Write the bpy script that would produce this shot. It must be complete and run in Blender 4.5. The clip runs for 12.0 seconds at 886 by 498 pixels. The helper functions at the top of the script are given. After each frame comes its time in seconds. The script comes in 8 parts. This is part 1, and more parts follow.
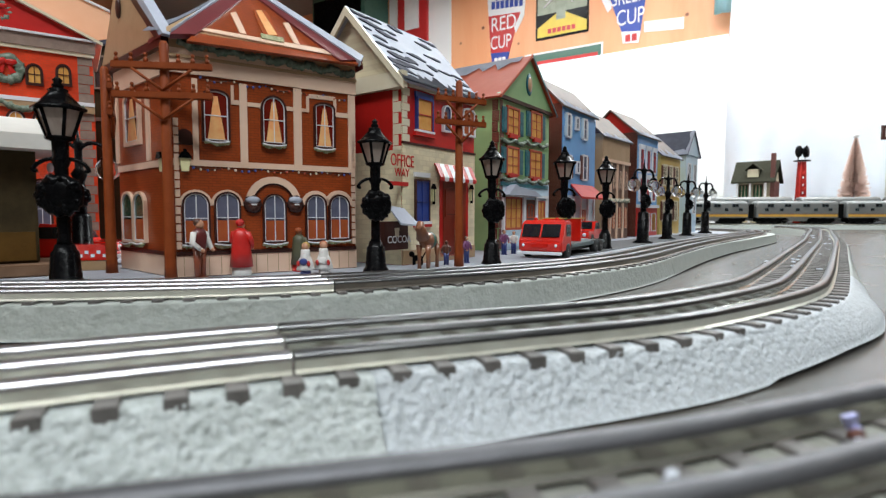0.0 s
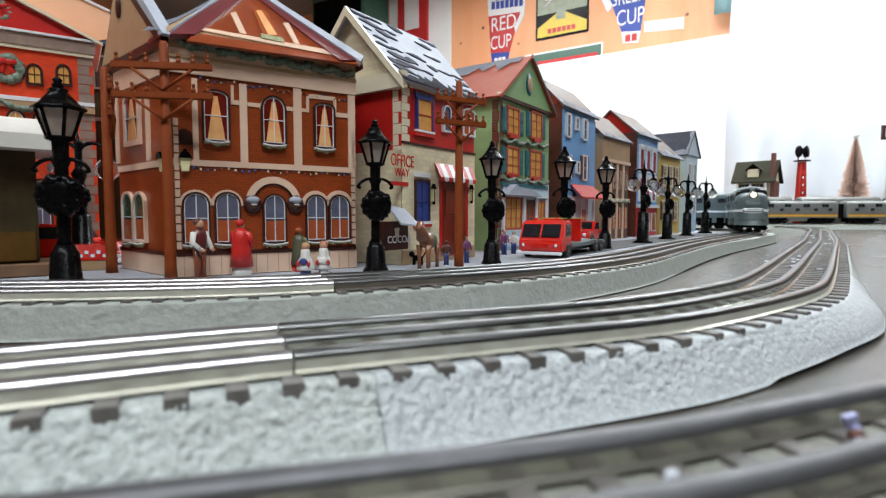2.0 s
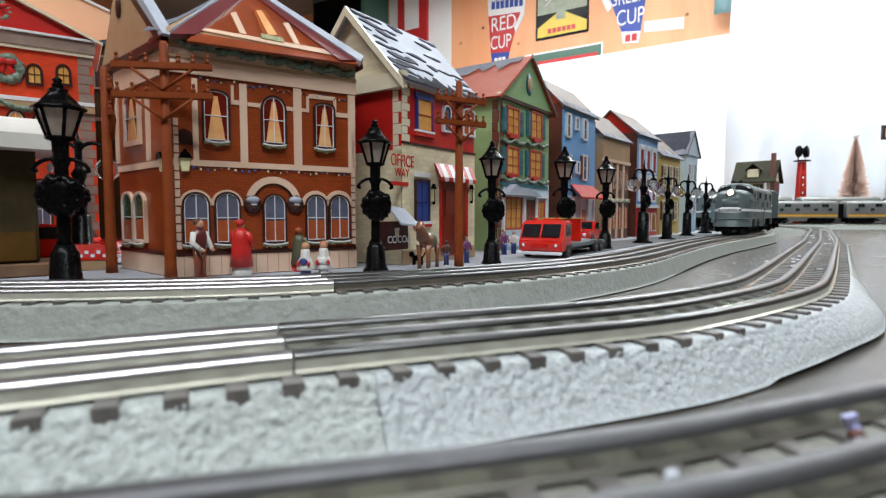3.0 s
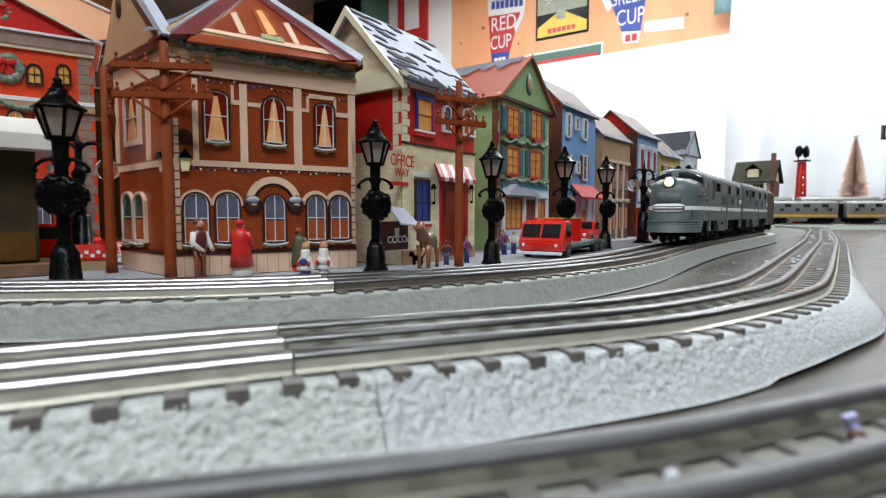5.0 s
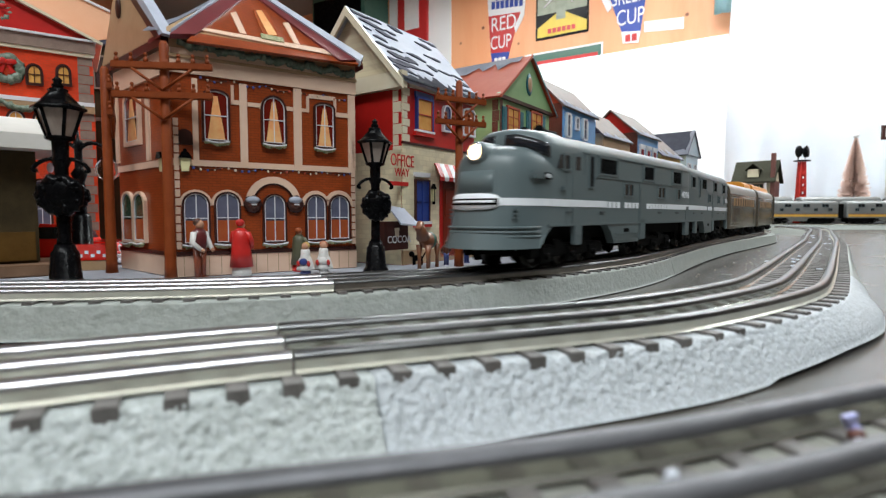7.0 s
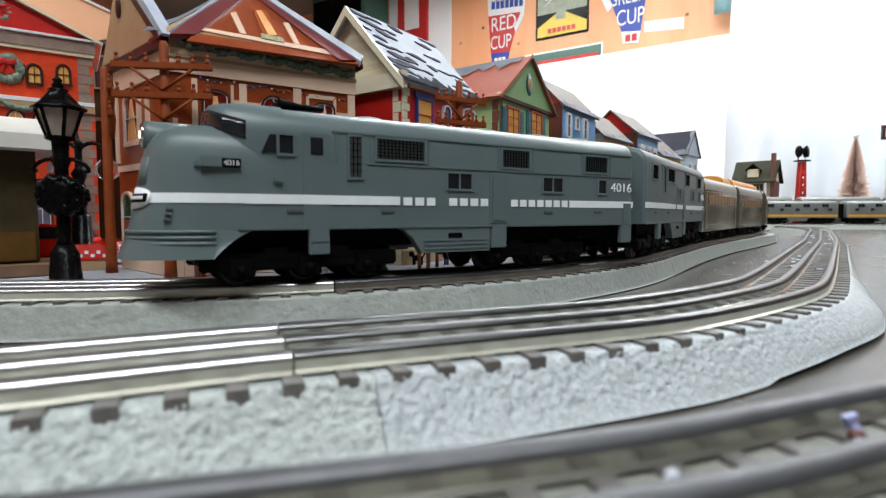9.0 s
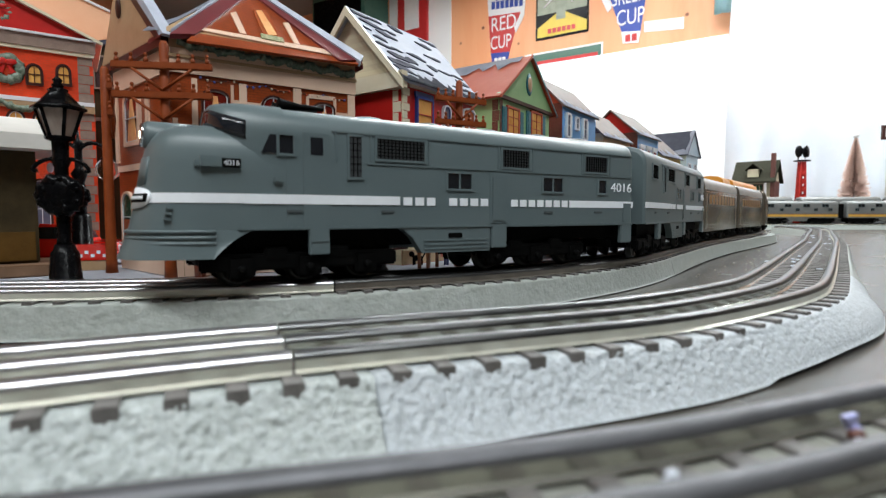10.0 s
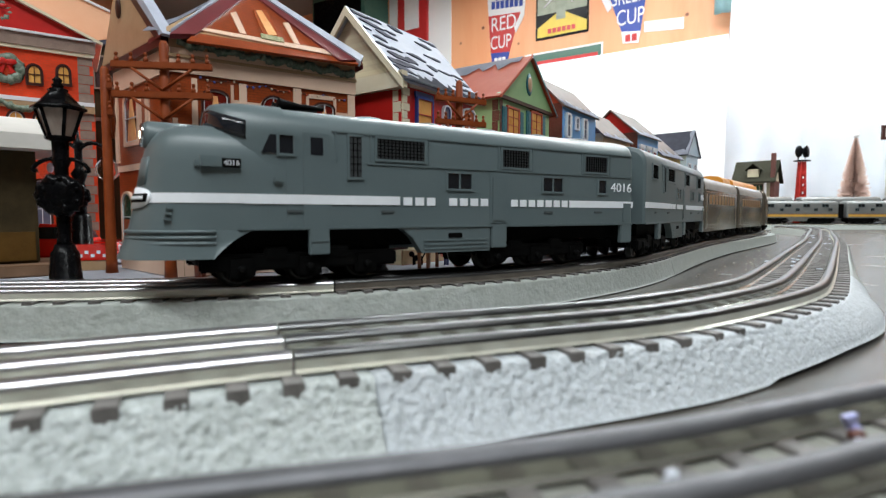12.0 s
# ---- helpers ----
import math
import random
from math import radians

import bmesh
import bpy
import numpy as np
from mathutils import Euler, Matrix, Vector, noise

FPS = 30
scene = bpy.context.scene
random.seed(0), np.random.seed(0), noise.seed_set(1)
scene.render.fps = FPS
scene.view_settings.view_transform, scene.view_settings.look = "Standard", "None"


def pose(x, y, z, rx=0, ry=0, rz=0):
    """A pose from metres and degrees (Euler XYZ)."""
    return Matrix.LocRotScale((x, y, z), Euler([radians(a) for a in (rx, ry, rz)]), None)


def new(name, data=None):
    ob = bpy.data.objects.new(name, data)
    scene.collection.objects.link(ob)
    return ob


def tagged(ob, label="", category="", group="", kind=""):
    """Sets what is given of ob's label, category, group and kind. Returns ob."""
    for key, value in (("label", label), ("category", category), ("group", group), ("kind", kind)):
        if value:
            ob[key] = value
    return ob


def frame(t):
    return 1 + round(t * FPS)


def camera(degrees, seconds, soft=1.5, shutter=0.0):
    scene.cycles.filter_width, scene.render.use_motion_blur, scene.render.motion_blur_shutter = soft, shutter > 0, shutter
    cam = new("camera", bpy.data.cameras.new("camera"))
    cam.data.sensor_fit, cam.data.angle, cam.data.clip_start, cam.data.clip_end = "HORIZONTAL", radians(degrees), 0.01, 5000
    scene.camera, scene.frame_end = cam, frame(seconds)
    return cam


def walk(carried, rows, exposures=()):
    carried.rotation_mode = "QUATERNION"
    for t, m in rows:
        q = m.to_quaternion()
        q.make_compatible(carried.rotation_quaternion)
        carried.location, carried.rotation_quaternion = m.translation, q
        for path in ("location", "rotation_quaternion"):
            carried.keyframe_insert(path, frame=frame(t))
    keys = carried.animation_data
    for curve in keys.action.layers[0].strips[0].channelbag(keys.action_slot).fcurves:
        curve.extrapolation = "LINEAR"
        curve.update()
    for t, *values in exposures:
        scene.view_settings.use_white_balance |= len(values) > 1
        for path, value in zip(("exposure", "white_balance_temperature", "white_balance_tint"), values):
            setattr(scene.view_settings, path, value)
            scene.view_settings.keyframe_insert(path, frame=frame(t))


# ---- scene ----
cam = camera(79.06, 12.0, soft=1.2, shutter=0.5)
EYE = (0.0, 0.0, 0.060)
walk(cam, [(0.0, pose(*EYE, 86.33, 0, 0)), (12.0, pose(*EYE, 86.33, 0, 0))])
scene.view_settings.exposure = 0.0
cam.data.dof.use_dof = True
cam.data.dof.focus_distance = 0.55
cam.data.dof.aperture_fstop = 14.0

# ---- light: a bright hobby room under assumed ceiling fluorescents, all out of view ----
world = bpy.data.worlds.new("room_air")
scene.world = world
world.use_nodes = True
world.node_tree.nodes["Background"].inputs[0].default_value = (0.9, 0.95, 1.0, 1)
world.node_tree.nodes["Background"].inputs[1].default_value = 0.02
CEILING = 1.78          # above the tabletop


def area_lamp(name, m, sx, sy, watts, colour):
    data = bpy.data.lights.new(name, "AREA")
    data.shape, data.size, data.size_y, data.energy, data.color = "RECTANGLE", sx, sy, watts, colour
    ob = new(name, data)
    ob.matrix_world = m
    return ob


# unseen fixtures; first, fourth and fifth added to brighten left side, pine wall, sheet
LIGHTS = [(-0.75, -0.55, 1.2, 21), (0.40, -0.70, 1.2, 30), (0.85, 2.02, 2.0, 70), (-0.30, 2.85, 1.2, 20), (2.20, 1.72, 1.2, 37)]


# ---- materials ----
def material(name, colour, rough=0.5, metal=0.0, second=None, scale=40.0, bump=0.0, bump_scale=None, amount=0.5,
             coat=0.0, spec=0.5, stretch=(1, 1, 1), vary=0.0, emit=0.0, coords="Object"):
    m = bpy.data.materials.new(name)
    m.use_nodes = True
    nt = m.node_tree
    b = nt.nodes["Principled BSDF"]
    b.inputs["Base Color"].default_value = (*colour, 1)
    b.inputs["Roughness"].default_value = rough
    b.inputs["Metallic"].default_value = metal
    b.inputs["Coat Weight"].default_value = coat
    b.inputs["Coat Roughness"].default_value = 0.12
    b.inputs["Specular IOR Level"].default_value = spec
    tc = nt.nodes.new("ShaderNodeTexCoord")
    mp = nt.nodes.new("ShaderNodeMapping")
    mp.inputs["Scale"].default_value = stretch
    nt.links.new(tc.outputs[coords], mp.inputs["Vector"])
    col = None
    if second is not None:
        big = nt.nodes.new("ShaderNodeTexNoise")
        big.inputs["Scale"].default_value = scale
        big.inputs["Detail"].default_value = 6
        big.inputs["Roughness"].default_value = 0.65
        nt.links.new(mp.outputs[0], big.inputs["Vector"])
        ramp = nt.nodes.new("ShaderNodeValToRGB")
        ramp.color_ramp.elements[0].position = 0.5 - 0.25 * (1.2 - amount)
        ramp.color_ramp.elements[1].position = 0.5 + 0.25 * (1.2 - amount) + 0.02
        ramp.color_ramp.elements[0].color = (*colour, 1)
        ramp.color_ramp.elements[1].color = (*second, 1)
        nt.links.new(big.outputs["Fac"], ramp.inputs[0])
        col = ramp.outputs[0]
        rr = nt.nodes.new("ShaderNodeMapRange")
        rr.inputs[3].default_value, rr.inputs[4].default_value = max(0.02, rough * 0.8), min(1, rough * 1.2)
        nt.links.new(big.outputs["Fac"], rr.inputs[0])
        nt.links.new(rr.outputs[0], b.inputs["Roughness"])
    if vary:
        info = nt.nodes.new("ShaderNodeObjectInfo")
        hsv = nt.nodes.new("ShaderNodeHueSaturation")
        mr = nt.nodes.new("ShaderNodeMapRange")
        mr.inputs[3].default_value, mr.inputs[4].default_value = 1 - vary, 1 + vary
        nt.links.new(info.outputs["Random"], mr.inputs[0])
        nt.links.new(mr.outputs[0], hsv.inputs["Value"])
        if col is None:
            hsv.inputs["Color"].default_value = (*colour, 1)
        else:
            nt.links.new(col, hsv.inputs["Color"])
        col = hsv.outputs[0]
    if col is not None:
        nt.links.new(col, b.inputs["Base Color"])
    if bump:
        fine = nt.nodes.new("ShaderNodeTexNoise")
        fine.inputs["Scale"].default_value = bump_scale or scale * 6
        fine.inputs["Detail"].default_value = 4
        nt.links.new(mp.outputs[0], fine.inputs["Vector"])
        bp = nt.nodes.new("ShaderNodeBump")
        bp.inputs["Strength"].default_value = bump
        bp.inputs["Distance"].default_value = 0.001
        nt.links.new(fine.outputs["Fac"], bp.inputs["Height"])
        nt.links.new(bp.outputs[0], b.inputs["Normal"])
    if emit:
        b.inputs["Emission Color"].default_value = (*colour, 1)
        b.inputs["Emission Strength"].default_value = emit
    return m


def tin(name, colour, second=None, scale=60.0, amount=0.4, rough=0.34):
    """Glossy lithographed tinplate."""
    return material(name, colour, rough, 0.0, second or tuple(c * 0.82 for c in colour), scale, 0.05, 300, amount, coat=0.18, spec=0.35)


FOAM = material("white_painted_foam", (0.36, 0.392, 0.375), 0.5, second=(0.56, 0.60, 0.60), scale=420, bump=1.0, bump_scale=750)
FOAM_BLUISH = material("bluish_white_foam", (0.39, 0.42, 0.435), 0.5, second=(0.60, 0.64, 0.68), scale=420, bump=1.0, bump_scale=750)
FOAM_SMOOTH = material("smooth_white_foam", (0.30, 0.325, 0.295), 0.55, second=(0.40, 0.425, 0.405), scale=160, bump=0.8, bump_scale=320)
TABLE = material("painted_tabletop", (0.072, 0.065, 0.056), 0.26, second=(0.112, 0.104, 0.094), scale=9, spec=0.36, bump=0.05, bump_scale=200, amount=0.9)
SNOW_BASE = material("snow_sheet", (0.31, 0.33, 0.375), 0.7, second=(0.39, 0.41, 0.46), scale=30, bump=0.4, bump_scale=150)
# paler heads before the first joint: strong reflections there are put into the colour
RAIL = material("tinned_steel_rail", (0.42, 0.42, 0.44), 0.30, 1.0, second=(0.54, 0.54, 0.56), scale=50, amount=0.3, bump=0.04, bump_scale=200)
# darker heads past the joint, in place of weaker reflections
RAIL_DULL = material("dull_grey_rail", (0.095, 0.095, 0.098), 0.33, 1.0, second=(0.155, 0.155, 0.155), scale=35, amount=0.3, bump=0.05, bump_scale=200)
# rougher, less metallic heads for the front track
RAIL_MATTE = material("dusty_grey_rail", (0.13, 0.13, 0.14), 0.5, 0.7, second=(0.09, 0.09, 0.095), scale=60)
# paler copy for the near rail: its brighter look is put into the colour
SIDE_NEAR_PALE = material("dusty_rail_side", (0.60, 0.59, 0.51), 0.34, 0.40, second=(0.50, 0.49, 0.425), scale=40)
# base lowered to stand for dark reflections between the rails
SIDE_DARKENED = material("darkened_rail_side", (0.40, 0.395, 0.34), 0.24, 0.8, second=(0.28, 0.275, 0.24), scale=40)
SIDE_BROWN = material("brown_rail_side", (0.22, 0.195, 0.165), 0.38, 0.6, second=(0.15, 0.13, 0.11), scale=50)
# darker foam tone, used under the front track only
FOAM_DRAB = material("dusty_foam", (0.24, 0.24, 0.205), 0.6, second=(0.33, 0.335, 0.30), scale=90, bump=0.4, bump_scale=320)
RAIL_SIDE = material("oxidised_rail_side", (0.68, 0.67, 0.59), 0.38, 0.40, second=(0.56, 0.55, 0.48), scale=40)
TIE = material("dark_wooden_tie", (0.092, 0.084, 0.079), 0.55, second=(0.175, 0.165, 0.158), scale=120, bump=0.3, vary=0.25)


# ---- mesh kit ----
def part(name, bm, mat, parent, label="", m=None, smooth=False):
    """Links a bmesh as one mesh object under a thing or under a part."""
    me = bpy.data.meshes.new(name)
    bm.to_mesh(me)
    bm.free()
    for one in (mat if isinstance(mat, (list, tuple)) else [mat]):
        me.materials.append(one)
    if smooth:
        for poly in me.polygons:
            poly.use_smooth = True
    ob = new(name, me)
    if parent is not None:
        ob.parent = parent
    if m is not None:
        ob.matrix_basis = m
    if label:
        ob["label"] = label
    return ob


def share(name, me, parent, m):
    ob = new(name, me)
    ob.parent = parent
    ob.matrix_basis = m
    return ob


def thing(name, m, label, category, group="", kind=""):
    ob = new(name)
    ob.empty_display_size = 0.02
    ob.matrix_basis = m
    return tagged(ob, label, category, group, kind)


def add_box(bm, x0, x1, y0, y1, z0, z1, bevel=0.0, mat=0):
    vs = [bm.verts.new((x, y, z)) for x in (x0, x1) for y in (y0, y1) for z in (z0, z1)]
    quads = [(0, 1, 3, 2), (4, 6, 7, 5), (0, 4, 5, 1), (2, 3, 7, 6), (0, 2, 6, 4), (1, 5, 7, 3)]
    fs = [bm.faces.new([vs[i] for i in q]) for q in quads]
    for f in fs:
        f.material_index = mat
    if bevel:
        es = list({e for f in fs for e in f.edges})
        bmesh.ops.bevel(bm, geom=es, offset=bevel, segments=2, affect="EDGES", clamp_overlap=True)
    return fs


def box(x0, x1, y0, y1, z0, z1, bevel=0.0):
    bm = bmesh.new()
    add_box(bm, x0, x1, y0, y1, z0, z1, bevel)
    return bm


def add_prism(bm, pts, lift, mat=0):
    """Extrudes the polygon pts (3D, in one plane) by the vector lift."""
    lift = Vector(lift)
    a = [bm.verts.new(p) for p in pts]
    b = [bm.verts.new(Vector(p) + lift) for p in pts]
    fs = [bm.faces.new(a), bm.faces.new(b[::-1])]
    n = len(a)
    for i in range(n):
        fs.append(bm.faces.new((a[i], b[i], b[(i + 1) % n], a[(i + 1) % n])))
    for f in fs:
        f.material_index = mat
    bmesh.ops.recalc_face_normals(bm, faces=fs)
    return fs


def add_lathe(bm, profile, seg=16, m=None, mat=0, close=True):
    """Turns a profile of (radius, z) about z."""
    m = m or Matrix()
    rings = []
    for r, z in profile:
        rings.append([bm.verts.new(m @ Vector((r * math.cos(2 * math.pi * i / seg), r * math.sin(2 * math.pi * i / seg), z))) for i in range(seg)])
    fs = []
    for a, b in zip(rings, rings[1:]):
        for i in range(seg):
            fs.append(bm.faces.new((a[i], a[(i + 1) % seg], b[(i + 1) % seg], b[i])))
    if close:
        fs.append(bm.faces.new(rings[0][::-1]))
        fs.append(bm.faces.new(rings[-1]))
    for f in fs:
        f.material_index = mat
        f.smooth = True
    return fs


def lathe(profile, seg=16, m=None):
    bm = bmesh.new()
    add_lathe(bm, profile, seg, m)
    return bm


def add_tube(bm, pts, r, seg=8, mat=0):
    pts = [Vector(p) for p in pts]
    rings = []
    for i, p in enumerate(pts):
        t = (pts[min(i + 1, len(pts) - 1)] - pts[max(i - 1, 0)]).normalized()
        side = t.orthogonal().normalized() if i == 0 else (side - t * side.dot(t)).normalized()
        up = t.cross(side)
        rr = r[i] if isinstance(r, (list, tuple)) else r
        rings.append([bm.verts.new(p + (side * math.cos(2 * math.pi * k / seg) + up * math.sin(2 * math.pi * k / seg)) * rr) for k in range(seg)])
    for a, b in zip(rings, rings[1:]):
        for k in range(seg):
            f = bm.faces.new((a[k], a[(k + 1) % seg], b[(k + 1) % seg], b[k]))
            f.smooth, f.material_index = True, mat
    for ring in (rings[0][::-1], rings[-1]):
        bm.faces.new(ring).material_index = mat


def tube(pts, r, seg=8):
    bm = bmesh.new()
    add_tube(bm, pts, r, seg)
    return bm


def add_ball(bm, centre, r, squash=(1, 1, 1), seg=12, mat=0):
    m = Matrix.Translation(centre) @ Matrix.Diagonal((r * squash[0], r * squash[1], r * squash[2], 1))
    made = bmesh.ops.create_uvsphere(bm, u_segments=seg, v_segments=max(6, seg * 2 // 3), radius=1, matrix=m)
    for v in made["verts"]:
        for f in v.link_faces:
            f.smooth, f.material_index = True, mat


def ball(centre, r, squash=(1, 1, 1), seg=12):
    bm = bmesh.new()
    add_ball(bm, centre, r, squash, seg)
    return bm


# ---- the lines of the tracks (centre lines on the plan) ----
class Path:
    def __init__(self, pts, step=0.004):
        pts = [Vector(p) for p in pts]
        pts = [2 * pts[0] - pts[1]] + pts + [2 * pts[-1] - pts[-2]]
        line = []
        for a, b, c, d in zip(pts, pts[1:], pts[2:], pts[3:]):
            n = max(2, int((c - b).length / step))
            for i in range(n):
                t = i / n
                line.append(0.5 * (2 * b + (c - a) * t + (2 * a - 5 * b + 4 * c - d) * t * t + (3 * b - a - 3 * c + d) * t ** 3))
        line.append(pts[-2])
        for _ in range(30):
            line = [line[0]] + [(a + 2 * b + c) / 4 for a, b, c in zip(line, line[1:], line[2:])] + [line[-1]]
        self.s, self.p = [0.0], line
        for a, b in zip(line, line[1:]):
            self.s.append(self.s[-1] + (b - a).length)
        self.length = self.s[-1]
        self.sx = np.array(self.s)
        self.px = np.array([tuple(p) for p in line])

    def at(self, s):
        return Vector((np.interp(s, self.sx, self.px[:, 0]), np.interp(s, self.sx, self.px[:, 1])))

    def way(self, s):
        return (self.at(min(s + 0.006, self.length)) - self.at(max(s - 0.006, 0))).normalized()

    def offset(self, s, side):
        """The point beside the line; side is positive to the left of its way."""
        p, w = self.at(s), self.way(s)
        return Vector((p.x - w.y * side, p.y + w.x * side))


RAIL_TOP = 0.0245
TIE_TOP = 0.0187
FOAM_TOP = 0.0176
ROAD = material("dark_grey_road", (0.055, 0.056, 0.060), 0.7, second=(0.09, 0.09, 0.095), scale=60, bump=0.3)
STREET = 0.018
# from the near end of the street, round the far bend
LINE_BACK = Path([(-0.62, 0.30), (-0.42, 0.272), (-0.30, 0.267), (-0.210, 0.2745), (-0.149, 0.2826), (-0.090, 0.297), (-0.024, 0.328), (0.026, 0.356),
                  (0.090, 0.406), (0.157, 0.476), (0.225, 0.573), (0.320, 0.710), (0.425, 0.848), (0.530, 0.980), (0.636, 1.115), (0.686, 1.185), (0.718, 1.255),
                  (0.730, 1.335), (0.708, 1.425), (0.635, 1.505), (0.510, 1.555), (0.340, 1.580), (0.100, 1.59), (-0.5, 1.62), (-1.9, 1.66)])
LINE_MIDDLE = Path([(-0.62, -0.10), (-0.40, -0.008), (-0.22, 0.074), (-0.1066, 0.1292), (-0.0475, 0.157), (0.0452, 0.1932), (0.0866, 0.2135), (0.1644, 0.2723),
                    (0.2229, 0.3415), (0.3856, 0.5593), (0.5624, 0.7982), (0.738, 1.05), (0.90, 1.28), (1.02, 1.47), (1.08, 1.66), (1.06, 1.84)])
LINE_FRONT = Path([(-0.45, -0.05), (-0.25, 0.004), (-0.10, 0.036), (0.0301, 0.0688), (0.0687, 0.0833), (0.16, 0.121), (0.27, 0.180), (0.36, 0.25), (0.45, 0.36), (0.60, 0.56)])


def sweep(bm, path, s0, s1, profile, step, mat=0, top=None):
    """Sweeps a closed profile of (side, z) along a path."""
    n = max(2, int((s1 - s0) / step))
    rings = []
    for i in range(n + 1):
        s = s0 + (s1 - s0) * i / n
        ring = []
        for side, z in profile:
            p = path.offset(s, side)
            ring.append(bm.verts.new((p.x, p.y, z)))
        rings.append(ring)
    k = len(profile)
    for a, b in zip(rings, rings[1:]):
        for i in range(k):
            f = bm.faces.new((a[i], a[(i + 1) % k], b[(i + 1) % k], b[i]))
            f.material_index = mat if top is None or i in top else mat + 1
            f.smooth = top is not None and i in top
    ends = [bm.faces.new(rings[0][::-1]), bm.faces.new(rings[-1])]
    bmesh.ops.recalc_face_normals(bm, faces=bm.faces[:])
    bmesh.ops.split_edges(bm, edges=list({e for f in ends for e in f.edges}))


def rail_profile(side, half=0.0027, top=RAIL_TOP, foot=TIE_TOP):
    """Tubular rail: a round head over a plain web and a flat foot."""
    pts = [(side - half * 1.35, foot), (side + half * 1.35, foot), (side + half * 0.9, foot + 0.0008)]
    for i in range(11):
        a = math.pi * i / 10
        pts.append((side + half * math.cos(a), top - half * 0.85 + half * 0.85 * math.sin(a)))
    return pts + [(side - half * 0.9, foot + 0.0008)]


def make_track(name, path, s0, s1, label, pitch=0.0139, joints=(), gauge=0.0178, half=0.0280, phase=0.5, heads=(), sides=(), outer=None):
    t = thing(name, Matrix(), label, "toy track", "model railway tracks")
    cuts = [s0, *joints, s1]
    for k, (a, b) in enumerate(zip(cuts, cuts[1:])):
        for side, word in ((-gauge, "rail"), (0.0, "centre_rail"), (gauge, "rail")):
            bm = bmesh.new()
            sweep(bm, path, a + 0.0004, b - 0.0004, rail_profile(side), 0.012, 0, tuple(range(3, 13)))
            web = sides[min(k, len(sides) - 1)] if sides else RAIL_SIDE
            if outer and side < 0:
                web = outer
            part(word, bm, [heads[k] if k < len(heads) else RAIL_DULL, web], t)
    bm = bmesh.new()
    add_box(bm, -0.0026, 0.0026, -half, half, -0.0040, 0, 0.0003)
    me = bpy.data.meshes.new("tie")
    bm.to_mesh(me)
    bm.free()
    me.materials.append(TIE)
    rng = random.Random(4)
    n = min(295, int((s1 - s0) / pitch))
    for i in range(n):
        s = s0 + (i + phase) * pitch
        p, w = path.at(s), path.way(s)
        share("tie", me, t, pose(p.x, p.y, TIE_TOP, 0, 0, math.degrees(math.atan2(w.y, w.x)) + rng.uniform(-1.5, 1.5)))
    return t


def make_roadbed(name, path, s0, s1, right, left, rough, label, step=0.012, wide=None, shoulder=None, lift=((0, 0), (9, 0)), fade=((0, 1), (9, 1))):
    """Foam strip under a track; rough: depth of the torn, pitted flank on its near side."""
    fine = 22 if rough > 0.0005 else 12
    n = int((s1 - s0) / step)
    wide = wide or [(s0, right), (s1, right)]
    ws, wo = [a for a, b in wide], [b for a, b in wide]
    bm = bmesh.new()
    rings = []
    for i in range(n + 1):
        s = s0 + (s1 - s0) * i / n
        r = float(np.interp(s, ws, wo))
        e = float(np.interp(s, [a for a, b in shoulder], [b for a, b in shoulder])) if shoulder else r - 0.004
        up = max(0.05, float(np.interp(s, [a for a, b in lift], [b for a, b in lift])) / FOAM_TOP)
        worn = rough * float(np.interp(s, [a for a, b in fade], [b for a, b in fade]))
        bulge = float(np.interp(s, [0.70, 0.92], [0.9, 0.42])) if shoulder else 0.9
        cols = [(-r + 0.006, 0.0), (-r + 0.004, up * 0.9), (-r, up)]
        for k in range(fine + 1):
            f = k / fine
            cols.append((-r + (r - e) * f ** 0.8, up + (0.98 - up) * f ** bulge))
        inner = [(-e + 0.001, 0.993), (-e + 0.003, 1.0), (-0.0235, 1.0), (0.0, 1.0), (left - 0.004, 1.0), (left, 0.97), (left + 0.003, 0.0)]
        ring = []
        for k, (side, h) in enumerate(cols + inner):
            if side > -0.0235 and k < len(cols) + 2:
                side = -0.0235
            p = path.offset(s, side)
            q = Vector((p.x, p.y, h * FOAM_TOP))
            if rough and 2 < k < len(cols) + 1:
                w = path.way(s)
                out = Vector((w.y, -w.x, 0))
                grain = Vector((q.x * 1.0, q.y * 1.0, q.z * 1.25))
                d = 1.1 - 1.9 * noise.voronoi(grain * 560)[0][0] + noise.noise(q * 180) * 0.45 + noise.noise(q * 1300) * 0.35
                q += (out + Vector((0, 0, 0.5))) * d * worn * min(1.0, max(0, k - 4) / 5)
            ring.append(bm.verts.new(q))
        rings.append(ring)
    for a, b in zip(rings, rings[1:]):
        for i in range(len(a) - 1):
            bm.faces.new((a[i], a[i + 1], b[i + 1], b[i]))
    bm.faces.new(rings[0][::-1])
    bm.faces.new(rings[-1])
    bmesh.ops.recalc_face_normals(bm, faces=bm.faces[:])
    ob = part(name, bm, (FOAM_BLUISH if "crystalline" in label else FOAM) if rough > 0.0005 else (FOAM_DRAB if "dusty" in label else FOAM_SMOOTH), None, smooth=rough > 0)
    return tagged(ob, label, "foam roadbed", "foam roadbed strips")


